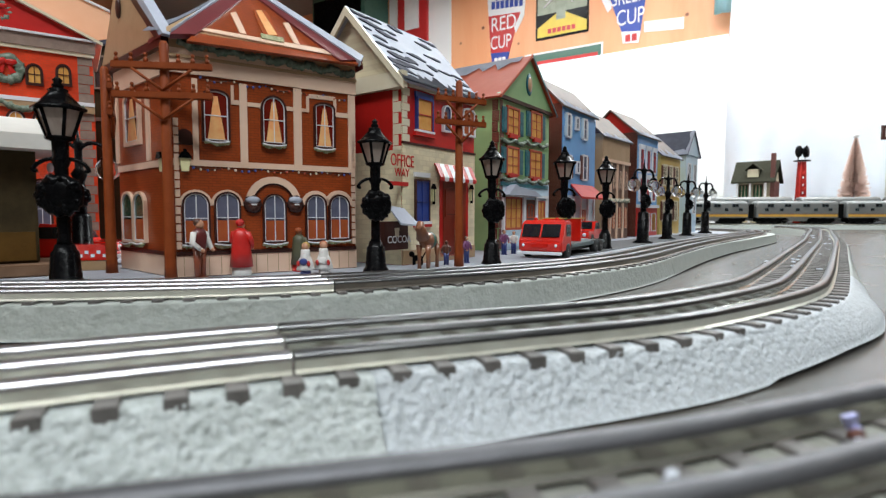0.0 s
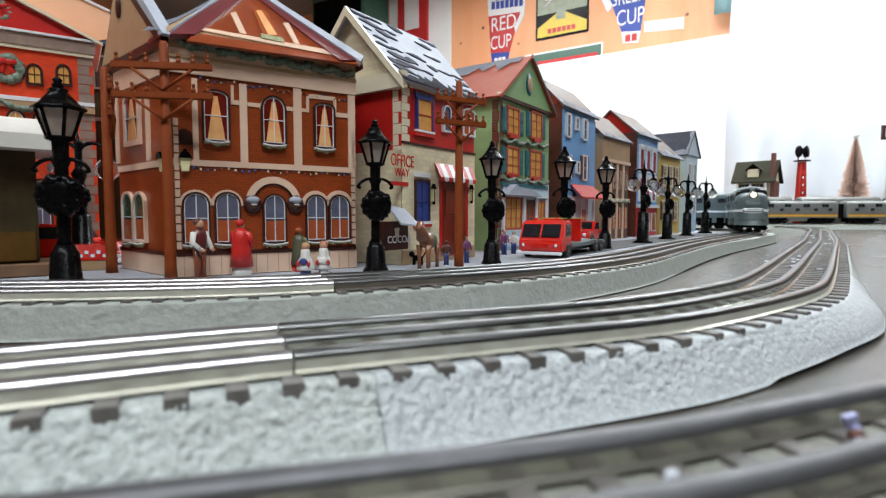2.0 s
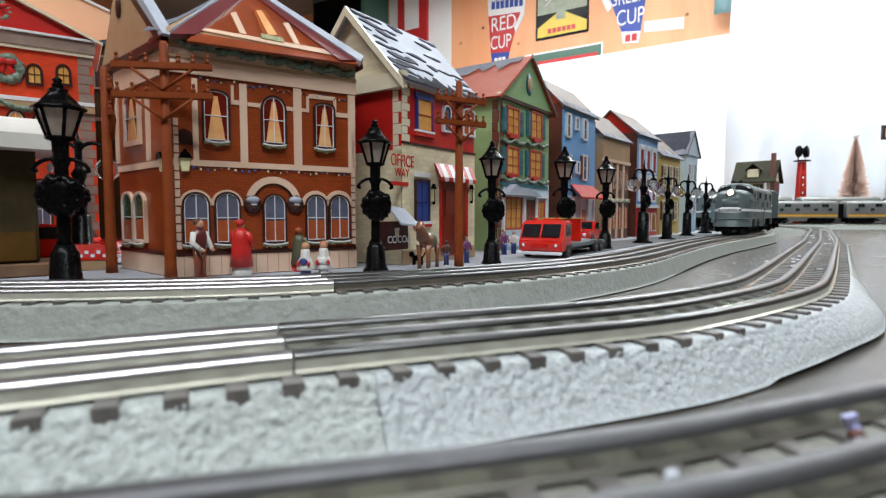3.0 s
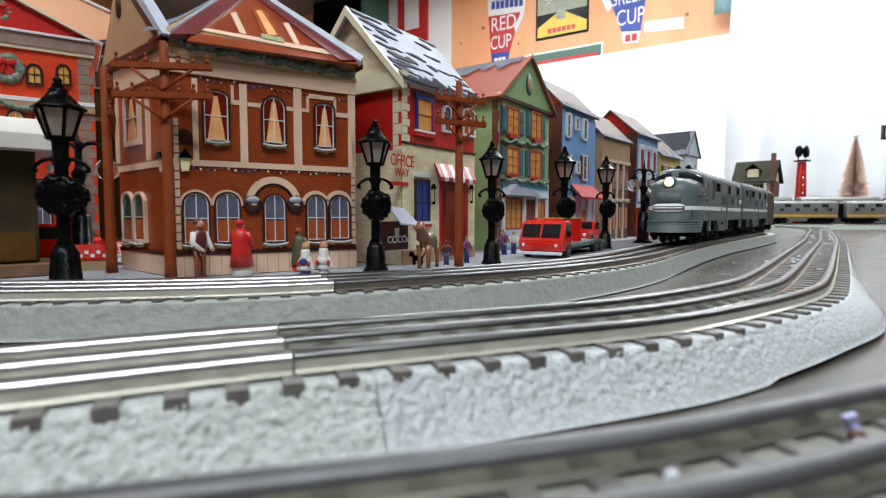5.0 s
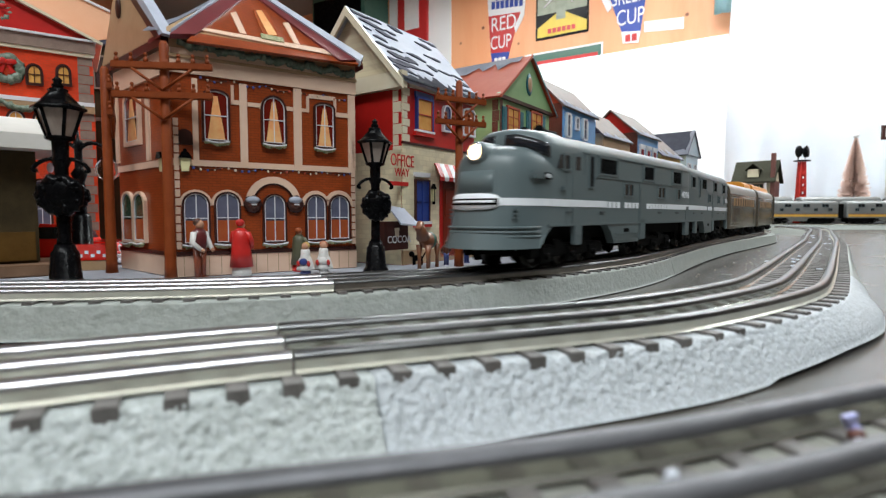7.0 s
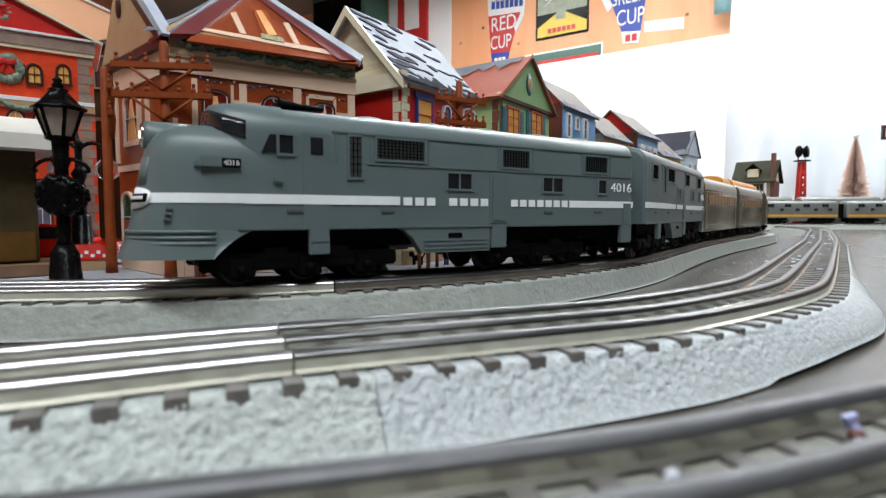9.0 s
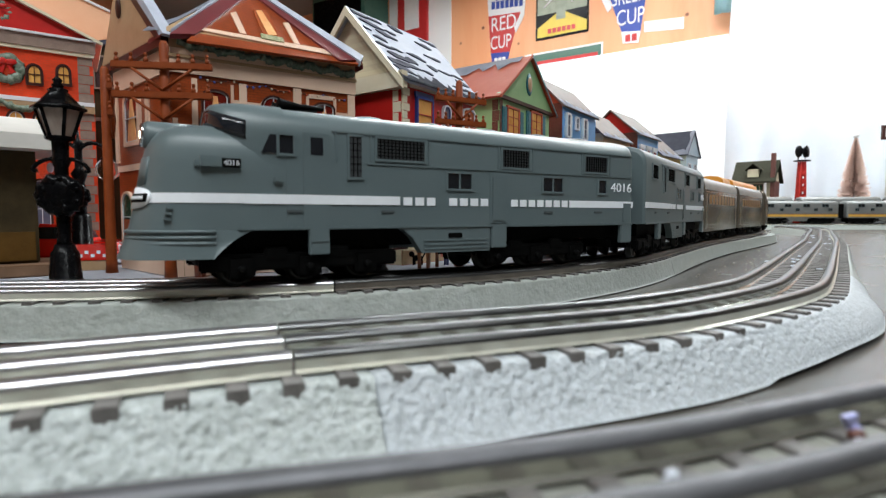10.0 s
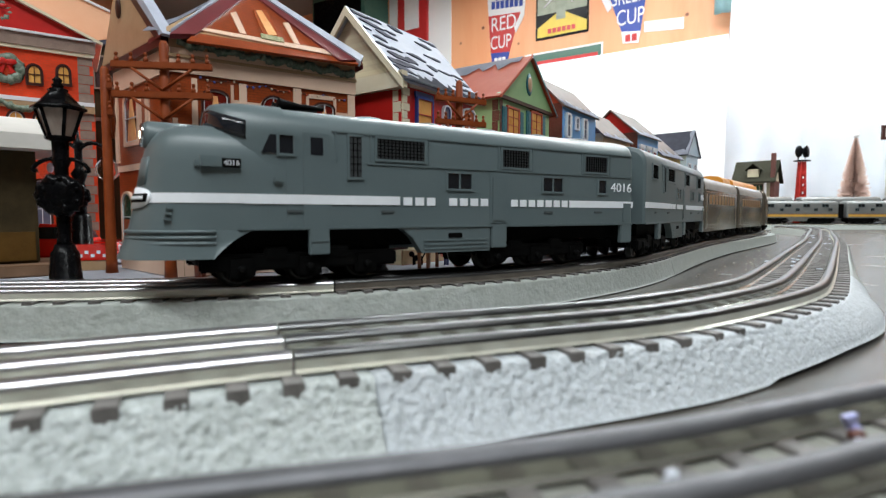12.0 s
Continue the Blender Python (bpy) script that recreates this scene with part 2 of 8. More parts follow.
# ---- table, street and room ----
def build_setting():
    t = part("tabletop", box(-2.2, 2.6, -1.2, 3.6, -0.03, 0.0), TABLE, None)
    tagged(t, "glossy grey-brown painted layout tabletop with scattered crumbs", "tabletop", kind="structure")
    pts = [(-1.2, 0.36), (-0.42, 0.312), (-0.28, 0.306), (-0.21, 0.312), (-0.15, 0.321), (-0.10, 0.337), (-0.045, 0.366), (0.002, 0.395), (0.06, 0.44), (0.122, 0.508), (0.19, 0.600), (0.286, 0.735), (0.391, 0.874), (0.497, 1.006),
           (0.603, 1.142), (0.655, 1.21), (0.680, 1.275), (0.688, 1.332), (0.668, 1.40), (0.606, 1.468), (0.49, 1.515), (0.33, 1.54), (0.1, 1.55), (-1.2, 1.58)]
    bm = bmesh.new()
    add_prism(bm, [(x, y, 0.0) for x, y in pts], (0, 0, STREET))
    tagged(part("street_board", bm, SNOW_BASE, None), "white snow covered street board under the toy town", "street", kind="structure")
    bm = bmesh.new()
    add_prism(bm, [(x, y, STREET) for x, y in ((0.115, 0.535), (0.150, 0.562), (0.262, 0.722), (0.470, 1.000), (0.590, 1.150), (0.545, 1.180), (0.30, 0.88), (0.155, 0.705), (0.085, 0.585))], (0, 0, 0.0008))
    tagged(part("road", bm, ROAD, None), "dark grey toy road strip along the houses", "road", kind="structure")


build_setting()
SEAM = 0.648            # joint between two foam strips under the middle track
BACK_EDGE = [(0.92, 0.030), (1.30, 0.032), (1.60, 0.042), (1.90, 0.048), (2.20, 0.040), (4.2, 0.032)]
make_roadbed("foam_roadbed", LINE_BACK, 0.25, 0.92, 0.030, 0.030, 0.00042, "white foam roadbed strip with a pitted flank", 0.0016, fade=((0.25, 1.0), (0.55, 1.0), (0.68, 0.35), (0.92, 0.12)))
make_roadbed("foam_roadbed", LINE_BACK, 0.921, 1.75, 0.030, 0.030, 0.0, "white foam roadbed strip with a smooth flank", 0.012, BACK_EDGE, lift=((0.9, 0.0), (1.0, 0.0018), (1.75, 0.0018)))
make_roadbed("foam_roadbed", LINE_BACK, 1.751, 4.2, 0.030, 0.030, 0.0, "white foam roadbed strip round the far bend", 0.012, BACK_EDGE)
make_roadbed("foam_roadbed", LINE_BACK, 0.0, 0.249, 0.028, 0.030, 0.0, "white foam roadbed strip beside the shelter")
SHOULDER = [(0.30, 0.0288), (0.74, 0.0288), (0.84, 0.0305), (1.02, 0.0315), (1.4, 0.0312), (2.6, 0.0312)]
MIDDLE_EDGE = [(0.62, 0.0415), (0.74, 0.0408), (0.80, 0.0405), (0.845, 0.0415), (0.90, 0.0455), (0.94, 0.0465), (0.98, 0.0430), (1.12, 0.0378), (1.4, 0.0347), (2.6, 0.042)]
LIFTED = ((0.60, 0.0), (0.775, 0.0), (0.785, 0.0022), (0.86, 0.0030), (0.95, 0.0012), (1.1, 0.0))
WORN = ((0.6, 1.0), (0.74, 0.95), (0.81, 0.5), (0.87, 0.15), (0.95, 0.0))
make_roadbed("foam_roadbed", LINE_MIDDLE, 0.30, SEAM, 0.0430, 0.031, 0.00125, "thick white foam roadbed strip with torn pitted flank", 0.00075, None, SHOULDER)
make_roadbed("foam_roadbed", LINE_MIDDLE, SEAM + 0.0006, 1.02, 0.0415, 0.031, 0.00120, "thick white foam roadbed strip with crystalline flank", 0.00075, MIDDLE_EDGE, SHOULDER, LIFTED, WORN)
make_roadbed("foam_roadbed", LINE_MIDDLE, 1.0205, 2.6, 0.050, 0.031, 0.0, "white foam roadbed strip with wide flat shoulder", 0.012, MIDDLE_EDGE, SHOULDER, LIFTED)
make_roadbed("foam_roadbed", LINE_FRONT, 0.0, 1.1, 0.028, 0.028, 0.0, "dusty white foam roadbed under the front track")
make_track("toy_track", LINE_BACK, 0.0, 4.0, "three rail toy train track on dark ties", joints=(0.56, 1.45, 2.2), gauge=0.0172, half=0.0258, heads=(RAIL,), sides=(RAIL_SIDE, SIDE_BROWN))
make_track("toy_track", LINE_MIDDLE, 0.0, 2.6, "three rail toy train track with bright rails up to the first joint", joints=(0.628, 1.28), gauge=0.0190, half=0.0300, phase=1.15, heads=(RAIL,), sides=(RAIL_SIDE, SIDE_DARKENED), outer=SIDE_NEAR_PALE)
make_track("toy_track", LINE_FRONT, 0.0, 1.1, "three rail toy train track with dusty ties", heads=(RAIL_MATTE,), sides=(SIDE_DARKENED,))


# ---- toy town: lithographed tin houses on the street board ----
def brick_tin(name, colour, joint, bw=0.0052, bh=0.0018):
    m = tin(name, colour)
    nt = m.node_tree
    b = nt.nodes["Principled BSDF"]
    tc = nt.nodes.new("ShaderNodeTexCoord")
    sep = nt.nodes.new("ShaderNodeSeparateXYZ")
    com = nt.nodes.new("ShaderNodeCombineXYZ")
    nt.links.new(tc.outputs["Object"], sep.inputs[0])
    nt.links.new(sep.outputs[0], com.inputs[0])
    nt.links.new(sep.outputs[2], com.inputs[1])
    br = nt.nodes.new("ShaderNodeTexBrick")
    br.inputs["Scale"].default_value = 1.0
    br.inputs["Brick Width"].default_value = bw
    br.inputs["Row Height"].default_value = bh
    br.inputs["Mortar Size"].default_value = bh * 0.09
    br.inputs["Color1"].default_value = (*colour, 1)
    br.inputs["Color2"].default_value = (*(c * 0.84 for c in colour), 1)
    br.inputs["Mortar"].default_value = (*joint, 1)
    nt.links.new(com.outputs[0], br.inputs["Vector"])
    nz = nt.nodes.new("ShaderNodeTexNoise")
    nz.inputs["Scale"].default_value = 45
    nz.inputs["Detail"].default_value = 5
    nt.links.new(com.outputs[0], nz.inputs["Vector"])
    mr = nt.nodes.new("ShaderNodeMapRange")
    mr.inputs[1].default_value, mr.inputs[2].default_value, mr.inputs[3].default_value, mr.inputs[4].default_value = 0.3, 0.7, 0.84, 1.14
    nt.links.new(nz.outputs["Fac"], mr.inputs[0])
    hsv = nt.nodes.new("ShaderNodeHueSaturation")
    nt.links.new(br.outputs["Color"], hsv.inputs["Color"])
    nt.links.new(mr.outputs[0], hsv.inputs["Value"])
    nt.links.new(hsv.outputs[0], b.inputs["Base Color"])
    return m


BROWN_BRICK = brick_tin("brown_brick_print", (0.32, 0.055, 0.010), (0.18, 0.036, 0.010))
RED_BRICK = brick_tin("red_brick_print", (0.74, 0.055, 0.012), (0.55, 0.07, 0.03))
CREAM_STONE = brick_tin("cream_stone_print", (0.80, 0.71, 0.49), (0.68, 0.59, 0.40), 0.009, 0.0042)
DARK_BRICK = brick_tin("dark_brick_print", (0.11, 0.030, 0.020), (0.16, 0.08, 0.06))
BEIGE = tin("beige_print", (0.72, 0.49, 0.355), (0.77, 0.56, 0.43))
TAN = tin("tan_print", (0.47, 0.31, 0.18), (0.38, 0.25, 0.14), 40)
RED_TIN = tin("red_print", (0.55, 0.020, 0.016))
MAROON = tin("maroon_roof_print", (0.13, 0.022, 0.025), (0.20, 0.04, 0.045), 30)
ROOF_RED = material("brick_red_roof_print", (0.40, 0.070, 0.030), 0.6, second=(0.46, 0.11, 0.06), scale=40, bump=0.1, spec=0.2)
ROOF_TAN = material("tan_roof_print", (0.105, 0.075, 0.062), 0.45, second=(0.19, 0.14, 0.12), scale=30, bump=0.1, spec=0.4)
SLATE = material("slate_roof_print", (0.030, 0.032, 0.050), 0.75, second=(0.05, 0.053, 0.075), scale=50, spec=0.15)
SNOW = material("snow_print", (0.43, 0.455, 0.53), 0.6, second=(0.35, 0.38, 0.46), scale=40, bump=0.1, spec=0.2)
GREEN_TIN = tin("green_print", (0.21, 0.37, 0.17), (0.25, 0.43, 0.20), 40)
TEAL = tin("teal_shutter_print", (0.020, 0.11, 0.14), (0.03, 0.15, 0.18))
BLUE_TIN = tin("blue_print", (0.10, 0.29, 0.60), (0.15, 0.37, 0.68), 40)
PALE_BLUE = tin("pale_blue_print", (0.45, 0.59, 0.70), (0.52, 0.66, 0.76), 40)
YELLOW_TIN = tin("yellow_print", (0.52, 0.35, 0.08), (0.60, 0.42, 0.12), 40)
CREAM = tin("cream_print", (0.66, 0.58, 0.42), (0.72, 0.65, 0.50), 40)
QUOIN_GREY = tin("weathered_stone_print", (0.30, 0.215, 0.175), (0.20, 0.14, 0.115), 120)
DOOR_RED = tin("dark_red_door_print", (0.24, 0.030, 0.012), (0.15, 0.018, 0.008), 30)
BROWN_SHOP = tin("brown_shop_print", (0.17, 0.088, 0.055), (0.10, 0.05, 0.032), 50)
PANE_DEEP = tin("deep_red_pane_print", (0.17, 0.014, 0.008), (0.11, 0.010, 0.006), 90, rough=0.2)
DARK_FRAME = tin("dark_brown_print", (0.045, 0.013, 0.010))
WHITE_TIN = tin("white_print", (0.74, 0.74, 0.76), (0.66, 0.66, 0.70))
PANE_BLUE = tin("blue_grey_pane_print", (0.095, 0.098, 0.145), (0.14, 0.145, 0.20), 80, rough=0.2)
PANE_RED = tin("red_lit_pane_print", (0.33, 0.065, 0.025), (0.40, 0.10, 0.03), 90, rough=0.2)
PANE_GREEN = tin("dark_green_pane_print", (0.012, 0.055, 0.030), (0.03, 0.09, 0.05), 90, rough=0.2)
PANE_WARM = tin("amber_pane_print", (0.62, 0.27, 0.06), (0.75, 0.42, 0.12), 90, rough=0.2)
PANE_DARK = tin("dark_pane_print", (0.045, 0.028, 0.030), (0.08, 0.05, 0.05), 90, rough=0.2)
CURTAIN_PRINT = tin("peach_curtain_print", (0.80, 0.30, 0.11), (0.88, 0.56, 0.24), 110)
NAVY = tin("navy_print", (0.02, 0.04, 0.20), (0.03, 0.06, 0.26))
GARLAND = material("garland_green_print", (0.065, 0.105, 0.065), 0.5, second=(0.19, 0.23, 0.18), scale=400, amount=0.8)
FLOWER = material("planter_flower_print", (0.45, 0.42, 0.25), 0.5, second=(0.16, 0.20, 0.09), scale=500, amount=0.9)
BULB = [material("bulb_" + n, c, 0.25, coat=0.5) for n, c in (("blue", (0.12, 0.14, 0.42)), ("white", (0.75, 0.6, 0.45)), ("red", (0.5, 0.08, 0.04)))]
LANTERN_GLOW = material("lantern_yellow_print", (0.78, 0.74, 0.42), 0.3, coat=0.5)
IRON = material("black_enamel_iron", (0.002, 0.002, 0.0025), 0.27, second=(0.003, 0.003, 0.0035), scale=120, spec=0.09, bump=0.06, bump_scale=500)


class Face:
    """One wall of a house: u along it, z up from the street, -y out of it."""

    def __init__(self, house, m):
        self.house, self.m = house, m

    def add(self, name, bm, mat, label="", smooth=False):
        return part(name, bm, mat, self.house, label, self.m.copy(), smooth)


def house(label, a, b, group="the tin toy town"):
    a, b = Vector(a), Vector(b)
    w = b - a
    t = thing("tin_house", pose(a.x, a.y, STREET, 0, 0, math.degrees(math.atan2(w.y, w.x))), label, "toy house", group)
    return t, w.length


def side_face(h, u, v, turn):
    """A face that starts at (u, v) of the house's plan and runs in that direction (degrees from its front)."""
    return Face(h, pose(u, v, 0, 0, 0, turn))


def trim(f, u0, u1, z0, z1, mat, out=0.0010, name="trim", label=""):
    return f.add(name, box(min(u0, u1), max(u0, u1), -out, 0.0005, min(z0, z1), max(z0, z1), 0.0), mat, label)


def arch_outline(u0, u1, z0, z1, rise, n=10):
    """Outline of an opening with a curved head."""
    uc, r = (u0 + u1) / 2, (u1 - u0) / 2
    pts = [(u0, z0), (u1, z0)]
    for i in range(n + 1):
        a = math.pi * i / n
        pts.append((uc + r * math.cos(a), z1 - rise + rise * math.sin(a)))
    return pts


def plate(pts, out, back=0.0004):
    bm = bmesh.new()
    add_prism(bm, [(u, -out, z) for u, z in pts], (0, out + back, 0))
    return bm


def ring_plate(outer, inner, out):
    """Flat frame between two outlines with the same number of points."""
    bm = bmesh.new()
    n = len(outer)
    o = [bm.verts.new((u, -out, z)) for u, z in outer]
    i_ = [bm.verts.new((u, -out, z)) for u, z in inner]
    o2 = [bm.verts.new((u, 0, z)) for u, z in outer]
    i2 = [bm.verts.new((u, 0, z)) for u, z in inner]
    for k in range(n):
        j = (k + 1) % n
        bm.faces.new((o[k], o[j], i_[j], i_[k]))
        bm.faces.new((o[k], o2[k], o2[j], o[j]))
        bm.faces.new((i_[k], i_[j], i2[j], i2[k]))
    bmesh.ops.recalc_face_normals(bm, faces=bm.faces[:])
    return bm


def window(f, u0, u1, z0, z1, rise=0.0, pane=None, lower=None, frame=None, bars=None, mull=1, rows=1, rim=0.0012, curtain=False, bar=0.0006, split=0.45):
    """A printed and embossed window: frame, panes, glazing bars, optional curtains."""
    frame = frame or DARK_FRAME
    bars = bars or WHITE_TIN
    outer = arch_outline(u0 - rim, u1 + rim, z0 - rim, z1 + rim, rise + (rim if rise else 0))
    inner = arch_outline(u0, u1, z0, z1, rise)
    w = f.add("window", ring_plate(outer, inner, 0.0032), frame)
    part("pane", plate(inner, 0.0020), pane or PANE_BLUE, w)
    if lower is not None:
        part("pane", box(u0, u1, -0.0022, 0, z0, z0 + (z1 - z0) * split), lower, w)
    if curtain:
        uc, hw = (u0 + u1) / 2, (u1 - u0) / 2
        pts = [(uc - hw * 0.74, z0), (uc + hw * 0.74, z0), (uc + hw * 0.42, z0 + (z1 - z0) * 0.50), (uc + hw * 0.16, z0 + (z1 - z0) * 0.90), (uc - hw * 0.16, z0 + (z1 - z0) * 0.90), (uc - hw * 0.42, z0 + (z1 - z0) * 0.50)]
        part("curtain", plate(pts, 0.0024), CURTAIN_PRINT, w)
    bm = bmesh.new()
    for i in range(1, mull + 1):
        u = u0 + (u1 - u0) * i / (mull + 1)
        add_box(bm, u - bar / 2, u + bar / 2, -0.0029, 0, z0, z1 - (rise * 0.02))
    for i in range(1, rows + 1):
        z = z0 + (z1 - z0) * i / (rows + 1)
        add_box(bm, u0, u1, -0.0028, 0, z - bar / 2, z + bar / 2)
    part("glazing", bm, bars, w)
    bm = ring_plate(arch_outline(u0, u1, z0, z1, rise), arch_outline(u0 + bar, u1 - bar, z0 + bar, z1 - bar, max(0, rise - bar)), 0.0027)
    part("sash", bm, bars, w)
    return w


def shutters(f, u0, u1, z0, z1, width, mat):
    for a in (u0 - width - 0.0014, u1 + 0.0014):
        s = trim(f, a, a + width, z0, z1, mat, 0.0024, "shutter")
        for i in range(2):
            zz = z0 + (z1 - z0) * (0.08 + 0.47 * i)
            part("shutter_panel", box(a + width * 0.2, a + width * 0.8, -0.0030, 0, zz, zz + (z1 - z0) * 0.37), mat, s)


def planter(f, u0, u1, z, h=0.0035):
    """Window box with flowers and a ribbon of snow."""
    rng = random.Random(int(u0 * 1e5))
    bm = bmesh.new()
    n = 9
    for i in range(n):
        u = u0 + (u1 - u0) * (i + 0.5) / n
        sag = -0.0012 * math.sin(math.pi * (i + 0.5) / n)
        add_ball(bm, (u, -0.0030, z + sag + rng.uniform(-0.0006, 0.0006)), h * rng.uniform(0.28, 0.45), (1, 0.5, 1), 6)
    p = f.add("planter", bm, FLOWER)
    bm = bmesh.new()
    add_tube(bm, [(u0 + (u1 - u0) * i / 6, -0.0045, z + h * 0.25 - 0.0012 * math.sin(math.pi * i / 6)) for i in range(7)], 0.0006, 5)
    part("snow_ribbon", bm, WHITE_TIN, p)


def arch_trim(f, uc, z, r, thick, mat, out=0.0012, leg=0.0):
    outer = [(uc + r * math.cos(math.pi * i / 14), z + r * math.sin(math.pi * i / 14)) for i in range(15)]
    inner = [(uc + (r - thick) * math.cos(math.pi * i / 14), z + (r - thick) * math.sin(math.pi * i / 14)) for i in range(14, -1, -1)]
    if leg:
        outer = [(uc + r, z - leg)] + outer + [(uc - r, z - leg)]
        inner = [(uc - r + thick, z - leg)] + inner + [(uc + r - thick, z - leg)]
    bm = bmesh.new()
    pts = outer + inner
    n = len(outer)
    vs = [bm.verts.new((u, -out, zz)) for u, zz in pts]
    bs = [bm.verts.new((u, 0, zz)) for u, zz in pts]
    m = len(pts)
    for k in range(n - 1):
        bm.faces.new((vs[k], vs[k + 1], vs[m - 2 - k], vs[m - 1 - k]))
    for k in range(m):
        j = (k + 1) % m
        bm.faces.new((vs[k], bs[k], bs[j], vs[j]))
    bmesh.ops.recalc_face_normals(bm, faces=bm.faces[:])
    return f.add("arch_trim", bm, mat)


def garland(f, u0, z0, u1, z1, swags, drop, r=0.0014, mat=None):
    """Bushy swagged garland, one lumpy rope."""
    rng = random.Random(int(u0 * 1e5) + swags)
    pts, rr = [], []
    n = swags * 14
    for i in range(n + 1):
        t = i / n
        s = math.sin(math.pi * ((t * swags) % 1.0))
        pts.append((u0 + (u1 - u0) * t, -0.0026, z0 + (z1 - z0) * t - drop * s + rng.uniform(-0.0004, 0.0004)))
        rr.append(r * rng.uniform(0.55, 1.2))
    bm = bmesh.new()
    add_tube(bm, pts, rr, 7)
    f.add("garland", bm, mat or GARLAND)


def lumpy_ring(centre, r, thick, seed, squash=0.6):
    """A wreath: one closed ring with an uneven surface, upright in x and z."""
    rng = random.Random(seed)
    bm = bmesh.new()
    n, k = 40, 8
    rings = []
    for i in range(n):
        a = 2 * math.pi * i / n
        th = thick * rng.uniform(0.75, 1.2)
        rings.append([bm.verts.new((centre[0] + (r + th * math.cos(b)) * math.cos(a), centre[1] + th * squash * math.sin(b) * rng.uniform(0.8, 1.2), centre[2] + (r + th * math.cos(b)) * math.sin(a)))
                      for b in [2 * math.pi * q / k for q in range(k)]])
    for i in range(n):
        a, b = rings[i], rings[(i + 1) % n]
        for q in range(k):
            bm.faces.new((a[q], a[(q + 1) % k], b[(q + 1) % k], b[q])).smooth = True
    bmesh.ops.recalc_face_normals(bm, faces=bm.faces[:])
    return bm


def light_string(f, u0, z0, u1, z1, swags, drop, n):
    """Christmas bulbs on a sagging wire."""
    pts = []
    for i in range(swags * 6 + 1):
        t = i / (swags * 6)
        pts.append((u0 + (u1 - u0) * t, -0.0010, z0 + (z1 - z0) * t - drop * math.sin(math.pi * ((t * swags) % 1.0))))
    w = f.add("light_string", tube(pts, 0.00025, 4), DARK_FRAME)
    rng = random.Random(n)
    for i in range(n):
        t = (i + 0.5) / n
        z = z0 + (z1 - z0) * t - drop * math.sin(math.pi * ((t * swags) % 1.0)) - 0.0005
        part("bulb", ball((u0 + (u1 - u0) * t, -0.0014, z), rng.uniform(0.0006, 0.0011), (1, 0.7, 1), 6), BULB[rng.choice((0, 0, 1, 1, 2))], w)


def wreath(f, u, z, r, bow=True):
    bm = lumpy_ring((u, -0.0016, z), r * 0.72, r * 0.3, 5)
    w = f.add("wreath", bm, GARLAND)
    if bow:
        bm = bmesh.new()
        for s in (-1, 1):
            add_ball(bm, (u + s * r * 0.25, -0.003, z + r * 0.45), r * 0.3, (1.2, 0.4, 0.8), 8)
            add_prism(bm, [(u, -0.003, z + r * 0.4), (u + s * r * 0.5, -0.003, z - r * 0.2), (u + s * r * 0.2, -0.003, z - r * 0.35)], (0, 0.0008, 0))
        part("bow", bm, RED_TIN, w)


def quoins(f, u, z0, z1, n, w0, w1, mat):
    """Alternating corner stones."""
    h = (z1 - z0) / n
    for i in range(n):
        w = w0 if i % 2 else w1
        trim(f, u, u + w, z0 + i * h + 0.0003, z0 + (i + 1) * h - 0.0003, mat, 0.0012, "quoin")


def roof_sheet(h, pts, thick, mat, name="roof", label="", m=None):
    """A roof plane: four corners in the house's space, with thickness downwards."""
    a, b, c = (Vector(p) for p in pts[:3])
    n = (b - a).cross(c - a).normalized()
    if n.z > 0:
        n = -n
    bm = bmesh.new()
    add_prism(bm, pts, n * thick)
    return part(name, bm, mat, h, label, m)


def snow_cap(h, roof, p, q, down, reach, n, lift=0.0008, seed=1, mat=None):
    """Snow lying along the edge p-q of a roof, with a ragged lower border. down: unit way down the slope."""
    rng = random.Random(seed)
    p, q, down = Vector(p), Vector(q), Vector(down).normalized()
    nrm = (q - p).cross(down).normalized()
    if nrm.z < 0:
        nrm = -nrm
    top, low = [], []
    for i in range(n + 1):
        e = p.lerp(q, i / n) + nrm * lift
        top.append(e)
        low.append(e + down * reach * rng.choice((0.35, 0.5, 0.75, 1.0)) * rng.uniform(0.8, 1.1))
    bm = bmesh.new()
    a = [bm.verts.new(v) for v in top]
    b = [bm.verts.new(v) for v in low]
    for i in range(n):
        bm.faces.new((a[i], a[i + 1], b[i + 1], b[i]))
    bmesh.ops.solidify(bm, geom=bm.faces[:], thickness=0.0006)
    part("snow" if mat is None else "slate_edge", bm, mat or SNOW, roof)


